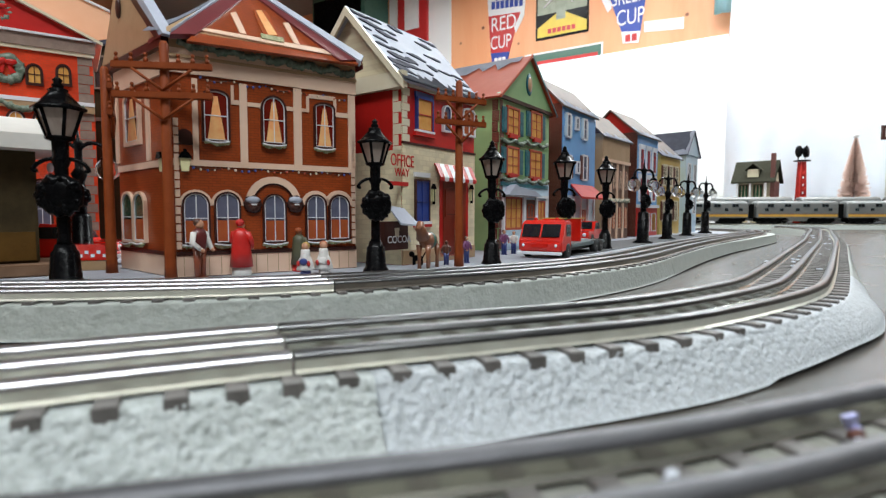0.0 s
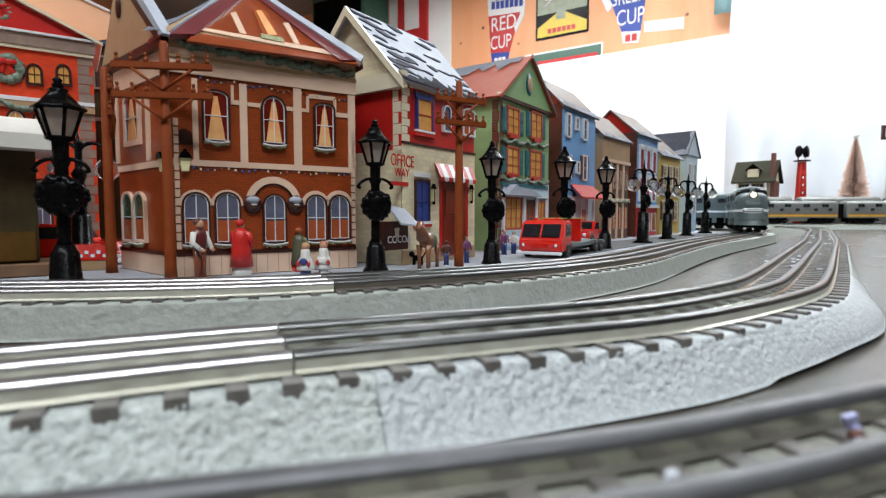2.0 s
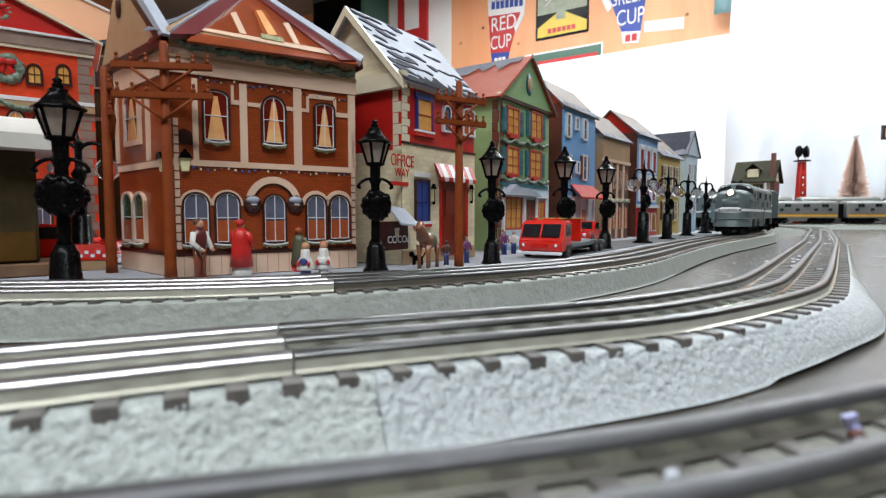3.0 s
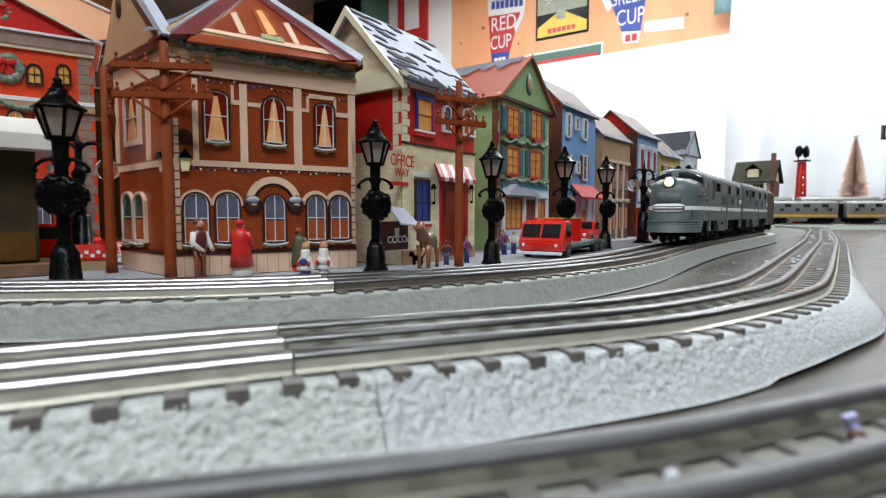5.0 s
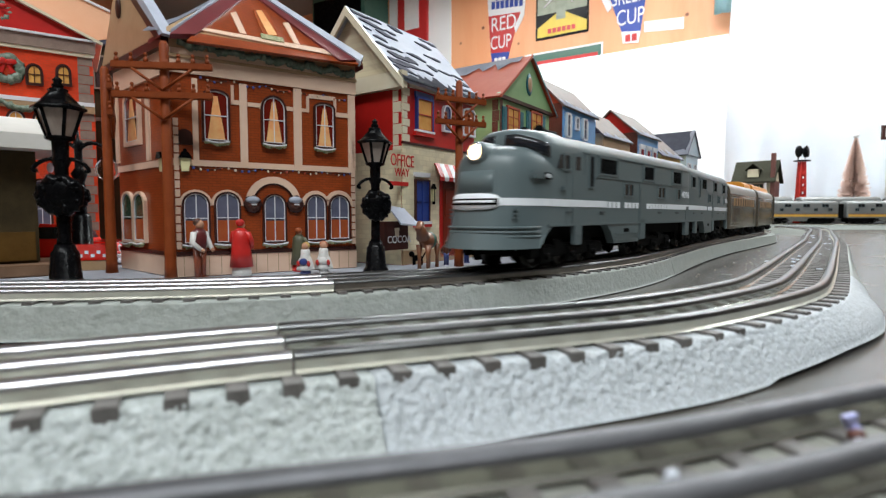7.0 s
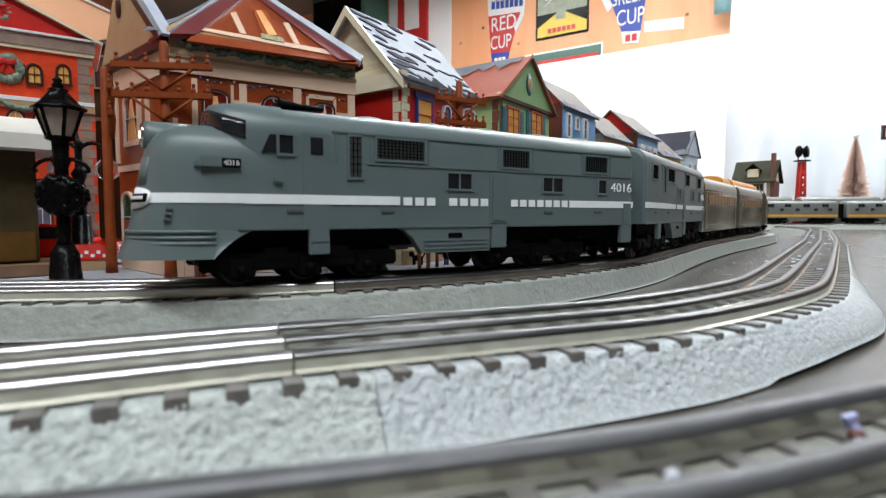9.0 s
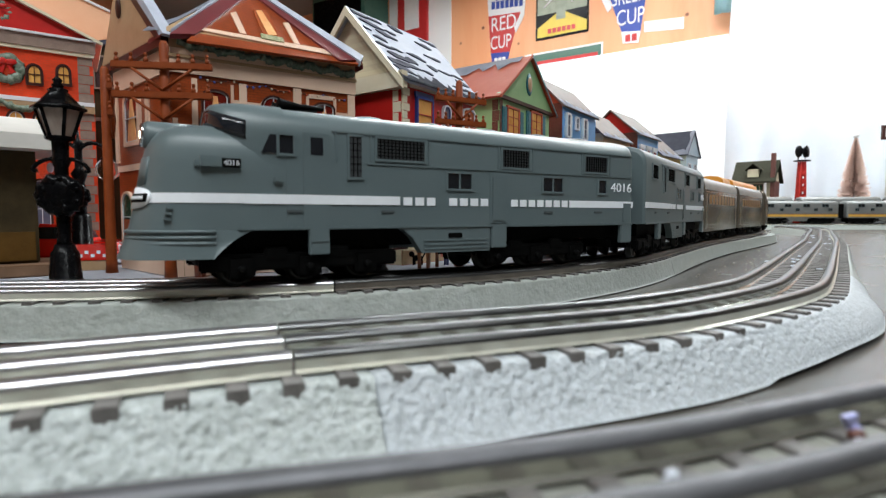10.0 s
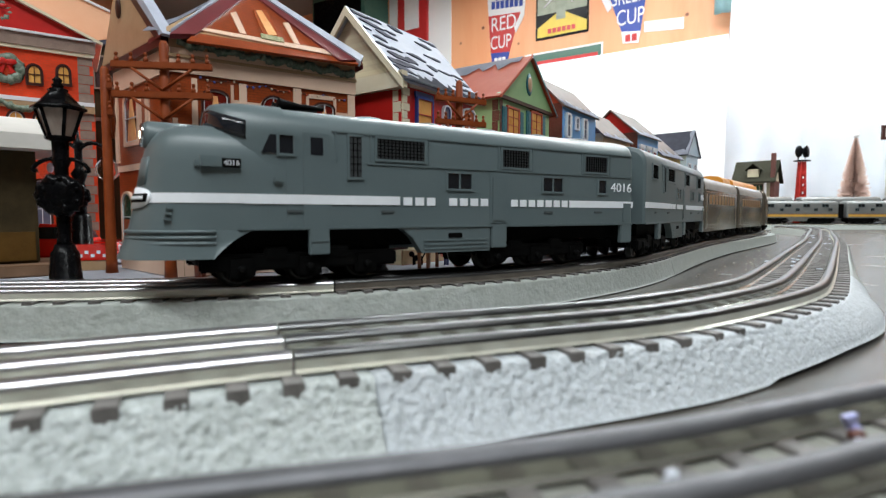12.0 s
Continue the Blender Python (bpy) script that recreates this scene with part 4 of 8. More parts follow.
def make_coach(name, label, body_mat, roof_mat, length, band=None, group="the running train", n_win=9):
    """Streamlined passenger car."""
    h = length * 500
    t = thing(name, Matrix(), label, "toy coach", group)
    bm = bmesh.new()
    loft(bm, [body_section(-h, 80, 26, 15), body_section(-h + 2, 83.5, 28.6, 14), body_section(-h + 6, 84.5, 29.5, 14), body_section(h - 6, 84.5, 29.5, 14), body_section(h - 2, 83.5, 28.6, 14), body_section(h, 80, 26, 15)])
    part("body", bm, body_mat, t)
    bm = bmesh.new()
    loft(bm, [[(x, y * 1.012, z + 0.5) for x, y, z in body_section(x0, 84.5, 29.5, 14) if z > 66] for x0 in (-h + 7, h - 7)])
    part("roof", bm, roof_mat, t)
    for side in (1, -1):
        part("window_band", _panel(-h + 26, h - 26, 49, 61, side * 29.2, side * 29.7), CAR_GLASS, t)
        pitch = (2 * h - 56) / n_win
        for i in range(n_win + 1):
            x = -h + 28 + i * pitch
            part("window_post", _panel(x - 2.4, x + 2.4, 48.6, 61.4, side * 29.3, side * 30.1), body_mat, t)
        for zz in (18, 22, 46, 64):
            part("flute", _panel(-h + 8, h - 8, zz, zz + 1.3, side * 29.2, side * 30.1), body_mat, t)
        if band:
            part("stripe", _panel(-h + 4, h - 4, 29, 36, side * 29.3, side * 30.3), band, t)
        for x in (-h + 16, h - 16):
            part("door", _panel(x - 6, x + 6, 18, 62, side * 29.3, side * 30.0, 0.3), body_mat, t)
    part("underframe", _panel(-h + 8, h - 8, 8, 15, -18, 18, 1), BLACK, t)
    for x in (-h + 42, h - 42):
        make_bogie(t, x, (x - 14, x + 14), 26)
    for x in (-h - 5, h - 3):
        part("vestibule", _panel(x, x + 8, 18, 76, -16, 16, 1), BLACK, t)
    return t


def orange_roof(coach, x0, x1):
    """Orange dome roof carried by some coaches."""
    bm = bmesh.new()
    loft(bm, [[(x, y, z) for x, y, z in ((x, 20, 82), (x, 18.5, 89), (x, 12, 93), (x, 0, 94), (x, -12, 93), (x, -18.5, 89), (x, -20, 82))] for x in (x0, x0 + 6, x1 - 6, x1)])
    part("dome_roof", bm, ORANGE_ROOF, coach, "orange dome roof")


ENGINE = make_diesel("toy_locomotive", "grey streamlined toy diesel locomotive with white stripe", True)
BOOSTER = make_diesel("booster_unit", "grey toy diesel booster unit with white stripe", False)
COACHES = [make_coach("toy_coach", "brushed silver streamlined toy coach with brown windows", SILVER, ROOF_SILVER, 0.242) for _ in range(5)]
for _ch in BOOSTER.children:       # the booster is a shorter casting
    _ch.matrix_basis = Matrix.Diagonal((0.92, 1, 1, 1)) @ _ch.matrix_basis


orange_roof(COACHES[1], -114, 114)
orange_roof(COACHES[0], -114, -56)


# parked train at the back of the table
LINE_PARKED = Path([(0.2, 2.22), (1.0, 2.20), (1.6, 2.17), (2.3, 2.12)])


LINE_REAR = Path([(0.2, 2.285), (1.0, 2.266), (1.6, 2.238), (2.3, 2.19)])


def parked_train():
    for line, start, count in ((LINE_PARKED, 0.358, 4), (LINE_REAR, 0.574, 4)):
        s = start
        for i in range(count):
            c = make_diesel_flat("parked_coach")
            a, w = line.at(s + 0.1675), line.way(s + 0.1675)
            tall = 1.2 if line is LINE_REAR else 1.0
            c.matrix_basis = pose(a.x, a.y, RAIL_TOP, 0, 0, math.degrees(math.atan2(w.y, w.x))) @ Matrix.Diagonal((1, 1, tall, 1))
            s += 0.348


def make_diesel_flat(name):
    """Parked pale grey unit with an ochre stripe."""
    t = thing(name, Matrix(), "pale grey toy diesel unit with ochre stripe, parked", "toy coach", "the parked train")
    h = 157
    bm = bmesh.new()
    loft(bm, [body_section(-h, 84, 26, 24), body_section(-h + 3, 88, 29, 22), body_section(-h + 8, 91, 30, 22), body_section(h - 8, 91, 30, 22), body_section(h - 3, 88, 29, 22), body_section(h, 84, 26, 24)])
    part("body", bm, PALE_CAR, t)
    for side in (1, -1):
        part("stripe", _panel(-h + 4, h - 4, 27, 36, side * 29.6, side * 30.4), YELLOW_BAND, t)
        part("stripe_edge", _panel(-h + 4, h - 4, 36.2, 38, side * 29.6, side * 30.3), RED_LINE, t)
        for x in (-118, -52, 20, 92):
            window_part(t, x, x + 24, 66, 77, side, "grille", 2)
        for x in (-128, -70, -8, 62, 118):
            window_part(t, x, x + 13, 50, 60, side, "window", 2)
        bm = bmesh.new()
        add_prism(bm, [(-40 * MM, side * 24 * MM, 23 * MM), (44 * MM, side * 24 * MM, 23 * MM), (34 * MM, side * 24 * MM, 9 * MM), (-30 * MM, side * 24 * MM, 9 * MM)], (0, side * 5 * MM, 0))
        part("tank", bm, PALE_CAR, t)
    part("underframe", _panel(-h + 8, h - 8, 14, 23, -20, 20, 1), BLACK, t)
    for x in (-100, 100):
        make_bogie(t, x, (x - 30, x, x + 30), 46)
    part("vestibule", _panel(h - 3, h + 24, 20, 78, -22, 22, 1), BLACK, t)
    return t


parked_train()


# ---- the room round the table ----
WHITE_BOARD = material("white_backdrop_board", (0.86, 0.87, 0.87), 0.7, second=(0.82, 0.83, 0.84), scale=3)
CURTAIN = material("white_sheet_cloth", (0.80, 0.87, 0.95), 0.85, second=(0.85, 0.91, 0.97), scale=4, bump=0.1)
PINE = material("orange_pine_board", (0.78, 0.34, 0.16), 0.5, second=(0.84, 0.43, 0.23), scale=6, stretch=(1, 1, 0.15), bump=0.1)


def knots(m, size, density):
    """Small dark knots scattered over a board."""
    nt = m.node_tree
    b = nt.nodes["Principled BSDF"]
    vo = nt.nodes.new("ShaderNodeTexVoronoi")
    vo.inputs["Scale"].default_value = density
    tc = nt.nodes.new("ShaderNodeTexCoord")
    nt.links.new(tc.outputs["Object"], vo.inputs["Vector"])
    mr = nt.nodes.new("ShaderNodeMapRange")
    mr.inputs[1].default_value, mr.inputs[2].default_value, mr.inputs[3].default_value, mr.inputs[4].default_value = size * 0.5, size, 1.0, 0.0
    nt.links.new(vo.outputs["Distance"], mr.inputs[0])
    mx = nt.nodes.new("ShaderNodeMixRGB")
    mx.inputs[2].default_value = (0.16, 0.05, 0.02, 1)
    nt.links.new(mr.outputs[0], mx.inputs[0])
    nt.links.new(b.inputs["Base Color"].links[0].from_socket, mx.inputs[1])
    nt.links.new(mx.outputs[0], b.inputs["Base Color"])


knots(PINE, 0.10, 7.0)
WALL_PAINT = material("plain_wall_paint", (0.70, 0.70, 0.68), 0.8, second=(0.66, 0.66, 0.65), scale=3)
# unseen ceiling, kept grey to lower bounce light
CEILING_PAINT = material("grey_ceiling_board", (0.38, 0.38, 0.38), 0.8, second=(0.34, 0.34, 0.34), scale=3)
# front and right walls are never in view; made dark to lower fill light
DARK_WALL = material("dark_unseen_wall", (0.10, 0.075, 0.055), 0.6, second=(0.14, 0.105, 0.08), scale=6, stretch=(1, 1, 0.2))


def slab(name, a, b, thick, z0, z1, mat):
    a, b = Vector(a), Vector(b)
    w = (b - a).normalized()
    n = Vector((-w.y, w.x)) * thick
    bm = bmesh.new()
    add_prism(bm, [(a.x, a.y, z0), (b.x, b.y, z0), (b.x + n.x, b.y + n.y, z0), (a.x + n.x, a.y + n.y, z0)], (0, 0, z1 - z0))
    return part(name, bm, mat, None)


def build_room():
    back = slab("wall_back", (2.35, 2.45), (-1.5, 4.97), -0.05, -0.8, CEILING, PINE)
    tagged(back, "orange knotty pine board wall", "wall", kind="structure")
    board = slab("backdrop", (1.30, 2.50), (-0.60, 3.74), -0.01, 0.0, 0.88, WHITE_BOARD)
    tagged(board, "plain white backdrop board behind the layout", "backdrop", kind="structure")
    for name, a, b in (("wall_left", (-2.6, 5.6), (-2.6, -2.2)), ("wall_front", (-2.6, -2.2), (3.2, -2.2)), ("wall_right", (3.2, -2.2), (3.2, 2.6))):
        tagged(slab(name, a, b, -0.08, -0.8, CEILING, PINE if name == "wall_left" else DARK_WALL), "orange pine board wall" if name == "wall_left" else "assumed dark wall out of view, keeps fill light low", "wall", kind="structure")
    c = part("ceiling", box(-2.8, 3.4, -2.4, 5.8, CEILING, CEILING + 0.05), CEILING_PAINT, None)
    tagged(c, "assumed grey ceiling out of view, darkened to cut bounce", "ceiling", kind="structure")
    f = part("floor", box(-2.8, 3.4, -2.4, 5.8, -0.85, -0.80), WALL_PAINT, None)
    tagged(f, "plain floor under the layout table", "floor", kind="structure")
    # sheet hung in loose folds
    bm = bmesh.new()
    rng = random.Random(3)
    n, rows = 120, 14
    grid = []
    for j in range(rows + 1):
        z = 0.0 + 1.45 * j / rows
        row = []
        for i in range(n + 1):
            u = i / n
            x = 1.28 + 0.10 * z + 0.86 * u
            foot = max(0.0, 1 - z / 0.62) ** 1.3
            y = 2.495 - 0.113 * u + 0.15 * z + foot * (0.018 * math.sin(21 * u + 7 * z) + 0.010 * math.sin(39 * u - 9 * z + 1.3) + 0.004)
            y += 0.005 * math.sin(14 * u + 2.2 * z) + 0.003 * math.sin(31 * u - 5.1 * z + 1) + 0.010 * math.sin(5 * u + 4 * z)
            row.append(bm.verts.new((x, y, z)))
        grid.append(row)
    for a, b in zip(grid, grid[1:]):
        for i in range(n):
            bm.faces.new((a[i], a[i + 1], b[i + 1], b[i])).smooth = True
    bmesh.ops.solidify(bm, geom=bm.faces[:], thickness=0.002)
    tagged(part("hanging_sheet", bm, CURTAIN, None), "white cloth sheet hung in loose folds as backdrop", "cloth sheet")


build_room()
TUBE = material("fluorescent_tube", (1.0, 0.97, 0.92), 0.4, emit=6)
for lx, ly, long, watts in LIGHTS:
    fx = thing("assumed_ceiling_light", pose(lx, ly, CEILING), "assumed white fluorescent ceiling light fixture, out of view", "ceiling light", "ceiling lights")
    part("housing", box(-long / 2 - 0.02, long / 2 + 0.02, -0.09, 0.09, -0.05, -0.001, 0.005), WALL_PAINT, fx)
    for yy in (-0.045, 0.045):
        part("tube", tube([(-long / 2, yy, -0.065), (long / 2, yy, -0.065)], 0.013, 10), TUBE, fx)
    area_lamp("assumed_ceiling_lamp", pose(lx, ly, CEILING - 0.085), long, 0.18, watts, (0.91, 0.975, 1.0))


def mark(h, pts, lift, mat, name):
    """A thin embossed piece lying on a sloping plane of a house."""
    p = [Vector(q) for q in pts]
    n = (p[1] - p[0]).cross(p[2] - p[0]).normalized()
    if n.y > 0:
        n = -n
    bm = bmesh.new()
    add_prism(bm, [q - n * 0.0003 for q in p], n * (lift + 0.0003))
    return part(name, bm, mat, h)


def walls(h, pts, z, mat, label=""):
    bm = bmesh.new()
    add_prism(bm, [(u, v, 0) for u, v in pts], (0, 0, z))
    return part("wall_block", bm, mat, h, label)


def ridge_house(label, a, b, depth, wall_z, ridge_z, wall_mat, side_mat, gable_mat, roof_mat, over=0.006, snow=0.03, seed=1, ridge_v=None):
    """House with its ridge along the street and a gable at each end."""
    h, w = house(label, a, b)
    vm = ridge_v or depth / 2
    walls(h, [(0, 0), (w, 0), (w, depth), (0, depth)], wall_z, wall_mat)
    f = Face(h, Matrix())
    trim(side_face(h, 0, depth, -90), 0, depth, 0.0005, wall_z, side_mat, 0.0010, "side_wall")
    for u, s in ((0.0, 1), (w, -1)):
        bm = bmesh.new()
        add_prism(bm, [(u, 0.001, wall_z), (u, depth - 0.001, wall_z), (u, vm, ridge_z - 0.002)], (0.002 * s, 0, 0))
        part("gable", bm, gable_mat, h)
    drop = (ridge_z - wall_z) / vm * over
    roof = roof_sheet(h, [(-over, -over, wall_z - drop), (w + over, -over, wall_z - drop), (w + over, vm, ridge_z), (-over, vm, ridge_z)], 0.0022, roof_mat)
    roof_sheet(h, [(-over, vm, ridge_z), (w + over, vm, ridge_z), (w + over, depth + over, wall_z - drop), (-over, depth + over, wall_z - drop)], 0.0022, roof_mat)
    if snow:
        up = (0, vm + over, ridge_z - wall_z + drop)
        snow_cap(h, roof, (-over, -over, wall_z - drop), (w + over, -over, wall_z - drop), up, snow, 14, seed=seed)
    return h, w, f, roof



def brown_hall():
    h, w = house("brown brick tin toy hall with snowy maroon roof", (-0.1767, 0.3552), (-0.0696, 0.4248))
    walls(h, [(0, 0), (w, 0), (w, 0.104), (-0.020, 0.104), (-0.0268, 0.0953)], 0.156, BROWN_BRICK)
    f = Face(h, Matrix())
    trim(f, 0, w, 0.0005, 0.1555, BROWN_BRICK, 0.0006, "front_wall")
    trim(f, -0.0008, w + 0.0008, 0.1345, 0.1500, BEIGE, 0.0022, "cornice")
    trim(f, -0.0012, w + 0.0012, 0.1440, 0.1462, TAN, 0.0032, "cornice_moulding")
    trim(f, -0.001, w + 0.001, 0.1495, 0.1575, TAN, 0.0014, "frieze")
    trim(f, 0, w, 0.0745, 0.0785, BEIGE, 0.0016, "belt_course")
    trim(f, 0.0420, 0.0470, 0.0768, 0.1322, BEIGE, 0.0018, "pilaster")
    trim(f, 0.0797, 0.0856, 0.0766, 0.1339, BEIGE, 0.0018, "pilaster")
    trim(f, 0.1223, 0.1280, 0.0773, 0.1340, BEIGE, 0.0018, "pilaster")
    trim(f, 0.0118, 0.0153, 0.0767, 0.1319, BEIGE, 0.0018, "pilaster")
    trim(f, 0.0364, 0.0424, 0.1176, 0.1207, BEIGE, 0.0014, "moulding")
    trim(f, 0.0365, 0.0384, 0.1182, 0.1305, BEIGE, 0.0014, "moulding")
    trim(f, 0.0473, 0.0561, 0.1174, 0.1202, BEIGE, 0.0014, "moulding")
    trim(f, 0.0746, 0.0800, 0.1173, 0.1202, BEIGE, 0.0014, "moulding")
    trim(f, 0.0894, 0.0915, 0.1191, 0.1298, BEIGE, 0.0014, "moulding")
    trim(f, 0.0859, 0.0914, 0.1177, 0.1201, BEIGE, 0.0014, "moulding")
    trim(f, 0.0916, 0.1120, 0.1282, 0.1312, BEIGE, 0.0014, "moulding")
    trim(f, 0.1105, 0.1128, 0.1170, 0.1298, BEIGE, 0.0014, "moulding")
    trim(f, 0.1127, 0.1229, 0.1164, 0.1198, BEIGE, 0.0014, "moulding")
    window(f, 0.0188, 0.0340, 0.0923, 0.1249, 0.004, PANE_DEEP, None, DARK_FRAME, WHITE_TIN, 0, 1, 0.0014, True)
    window(f, 0.0575, 0.0728, 0.0932, 0.1253, 0.0080, PANE_DEEP, None, DARK_FRAME, WHITE_TIN, 1, 1, 0.0014, True)
    window(f, 0.0960, 0.1099, 0.0929, 0.1246, 0.003, PANE_DEEP, None, DARK_FRAME, WHITE_TIN, 1, 1, 0.0014, True)
    arch_trim(f, 0.0652, 0.1165, 0.0096, 0.0030, BEIGE)
    planter(f, 0.0187, 0.0343, 0.0908)
    planter(f, 0.0567, 0.0733, 0.0912)
    planter(f, 0.0944, 0.1105, 0.0908)
    window(f, 0.0049, 0.0199, 0.0230, 0.0560, 0.0072, PANE_BLUE, PANE_RED, DARK_FRAME, WHITE_TIN, 1, 1, 0.0012)
    arch_trim(f, 0.0125, 0.0481, 0.0106, 0.0030, BEIGE)
    planter(f, 0.0030, 0.0208, 0.0211)
    window(f, 0.0249, 0.0398, 0.0232, 0.0565, 0.0070, PANE_BLUE, PANE_RED, DARK_FRAME, WHITE_TIN, 1, 1, 0.0012)
    arch_trim(f, 0.0325, 0.0483, 0.0108, 0.0030, BEIGE)
    planter(f, 0.0230, 0.0408, 0.0213)
    window(f, 0.0572, 0.0718, 0.0227, 0.0559, 0.0069, PANE_BLUE, PANE_RED, DARK_FRAME, WHITE_TIN, 1, 1, 0.0012)
    planter(f, 0.0552, 0.0732, 0.0207)
    window(f, 0.0884, 0.1025, 0.0232, 0.0561, 0.0067, PANE_BLUE, PANE_RED, DARK_FRAME, WHITE_TIN, 1, 1, 0.0012)
    arch_trim(f, 0.0955, 0.0489, 0.0111, 0.0030, BEIGE)
    planter(f, 0.0864, 0.1041, 0.0211)
    window(f, 0.1066, 0.1215, 0.0236, 0.0560, 0.0071, PANE_BLUE, PANE_RED, DARK_FRAME, WHITE_TIN, 1, 1, 0.0012)
    arch_trim(f, 0.1141, 0.0490, 0.0116, 0.0030, BEIGE)
    planter(f, 0.1045, 0.1232, 0.0214)
    arch_trim(f, 0.0643, 0.0494, 0.0199, 0.0048, BEIGE, 0.002, 0.004)
    arch_trim(f, 0.0643, 0.0494, 0.0150, 0.0012, DARK_FRAME, 0.0016)
    for u, z in ((0.0492, 0.0492), (0.0796, 0.0495)):
        wr = f.add("wreath", lumpy_ring((u, -0.0020, z), 0.0040, 0.0024, 5), DARK_FRAME, "dark wreath capped with snow")
        part("wreath_centre", ball((u, -0.0020, z), 0.0046, (1, 0.4, 1), 12), DARK_BRICK, wr)
        part("wreath_snow", ball((u, -0.0030, z + 0.0032), 0.0050, (1.0, 0.5, 0.5), 12), SNOW, wr)
        part("wreath_bow", box(u - 0.0014, u + 0.0022, -0.0052, -0.002, z - 0.0006, z + 0.0004), WHITE_TIN, wr)
    trim(f, -0.0005, w + 0.0005, 0.0005, 0.0145, BEIGE, 0.0016, "wainscot")
    trim(f, 0, w, 0.0145, 0.0172, DARK_FRAME, 0.0022, "sill_band")
    for i in range(16):
        trim(f, 0.004 + i * 0.0078, 0.0044 + i * 0.0078, 0.001, 0.0140, TAN, 0.0019, "board_joint")
    for i in range(15):
        trim(f, w - 0.0032, w - 0.0001, 0.019 + i * 0.0058, 0.0238 + i * 0.0058, BEIGE, 0.0018, "edge_brick")
        trim(f, 0.0001, 0.0030, 0.019 + i * 0.0058, 0.0238 + i * 0.0058, BEIGE, 0.0018, "edge_brick")
    light_string(f, 0.0093, 0.0743, 0.1252, 0.0747, 5, 0.0020, 26)
    light_string(f, 0.0154, 0.1343, 0.1259, 0.1319, 5, 0.0025, 26)
    garland(f, 0.0038, 0.1550, 0.1271, 0.1514, 7, 0.0030, 0.0030)
    lan = f.add("wall_lantern", plate([(0.0042, 0.0705), (0.0084, 0.0705), (0.0096, 0.0790), (0.0030, 0.0790)], 0.0045), LANTERN_GLOW, "black wall lantern with pale yellow panes")
    part("lantern_cap", plate([(0.0022, 0.0790), (0.0104, 0.0790), (0.0082, 0.0832), (0.0044, 0.0832)], 0.0060), IRON, lan)
    part("lantern_finial", ball((0.0063, -0.004, 0.0840), 0.0013), IRON, lan)
    f.add("lantern_shadow_print", plate(arch_outline(0.0015, 0.0120, 0.0880, 0.0985, 0.006), 0.0012), DARK_FRAME)
    s = side_face(h, -0.0268, 0.0953, -74.3)
    trim(s, 0, 0.0985, 0.0005, 0.1555, BROWN_BRICK, 0.0006, "side_wall")
    trim(s, -0.001, 0.099, 0.1345, 0.1500, BEIGE, 0.0022, "cornice")
    trim(s, 0, 0.099, 0.0745, 0.0790, BEIGE, 0.0016, "belt_course")
    trim(s, 0, 0.099, 0.0005, 0.0145, BEIGE, 0.0016, "wainscot")
    trim(s, 0, 0.099, 0.0145, 0.0172, DARK_FRAME, 0.0022, "sill_band")
    window(s, 0.0220, 0.0461, 0.0951, 0.1290, 0.006, PANE_DEEP, None, BEIGE, WHITE_TIN, 0, 1, 0.003, True)
    window(s, 0.0097, 0.0294, 0.0227, 0.0578, 0.008, PANE_GREEN, PANE_RED, BEIGE, WHITE_TIN, 0, 1, 0.0016)
    planter(s, 0.0063, 0.0286, 0.0201)
    window(s, 0.0339, 0.0522, 0.0234, 0.0572, 0.008, PANE_GREEN, PANE_RED, BEIGE, WHITE_TIN, 0, 1, 0.0016)
    planter(s, 0.0309, 0.0516, 0.0209)
    trim(s, 0.0581, 0.0641, 0.0798, 0.1300, BEIGE, 0.0018, "pilaster")
    trim(s, -0.0025, 0.0036, 0.0816, 0.1371, BEIGE, 0.0018, "pilaster")
    lan = s.add("wall_lantern", plate([(0.0868, 0.0705), (0.0915, 0.0705), (0.0928, 0.0790), (0.0856, 0.0790)], 0.0045), LANTERN_GLOW)
    part("lantern_cap", plate([(0.0848, 0.0790), (0.0936, 0.0790), (0.0914, 0.0832), (0.0870, 0.0832)], 0.0060), IRON, lan)
    # roof lid: sloping pediments on the front and the side
    ap = (0.0640, 0.0736, 0.2269)
    lid = mark(h, [(-0.006, -0.005, 0.1575), (0.1337, -0.005, 0.1575), ap], 0.0012, TAN, "front_pediment")
    mark(h, [(0.0146, -0.0027, 0.1598), (0.1320, -0.0061, 0.1585), (0.1258, -0.0114, 0.1538), (0.0080, -0.0127, 0.1510)], 0.0016, BROWN_BRICK, "pediment_base")
    mark(h, [(0.0654, 0.0634, 0.2180), (0.0543, 0.0528, 0.2087), (0.0151, -0.0001, 0.1621), (0.0256, 0.0004, 0.1626), (0.1153, -0.0018, 0.1620), (0.0783, 0.0616, 0.2166)], 0.0014, BROWN_BRICK, "pediment_field")
    mark(h, [(0.0157, 0.0038, 0.1655), (0.0169, 0.0004, 0.1625), (0.1116, -0.0053, 0.1590), (0.1097, 0.0009, 0.1643)], 0.0022, BEIGE, "pediment_moulding")
    mark(h, [(0.0434, 0.0282, 0.1871), (0.0480, 0.0311, 0.1897), (0.0489, 0.0041, 0.1662), (0.0444, 0.0042, 0.1662)], 0.0022, BEIGE, "pediment_strut")
    mark(h, [(0.0816, 0.0278, 0.1873), (0.0865, 0.0292, 0.1886), (0.0860, 0.0019, 0.1649), (0.0819, 0.0022, 0.1651)], 0.0022, BEIGE, "pediment_strut")
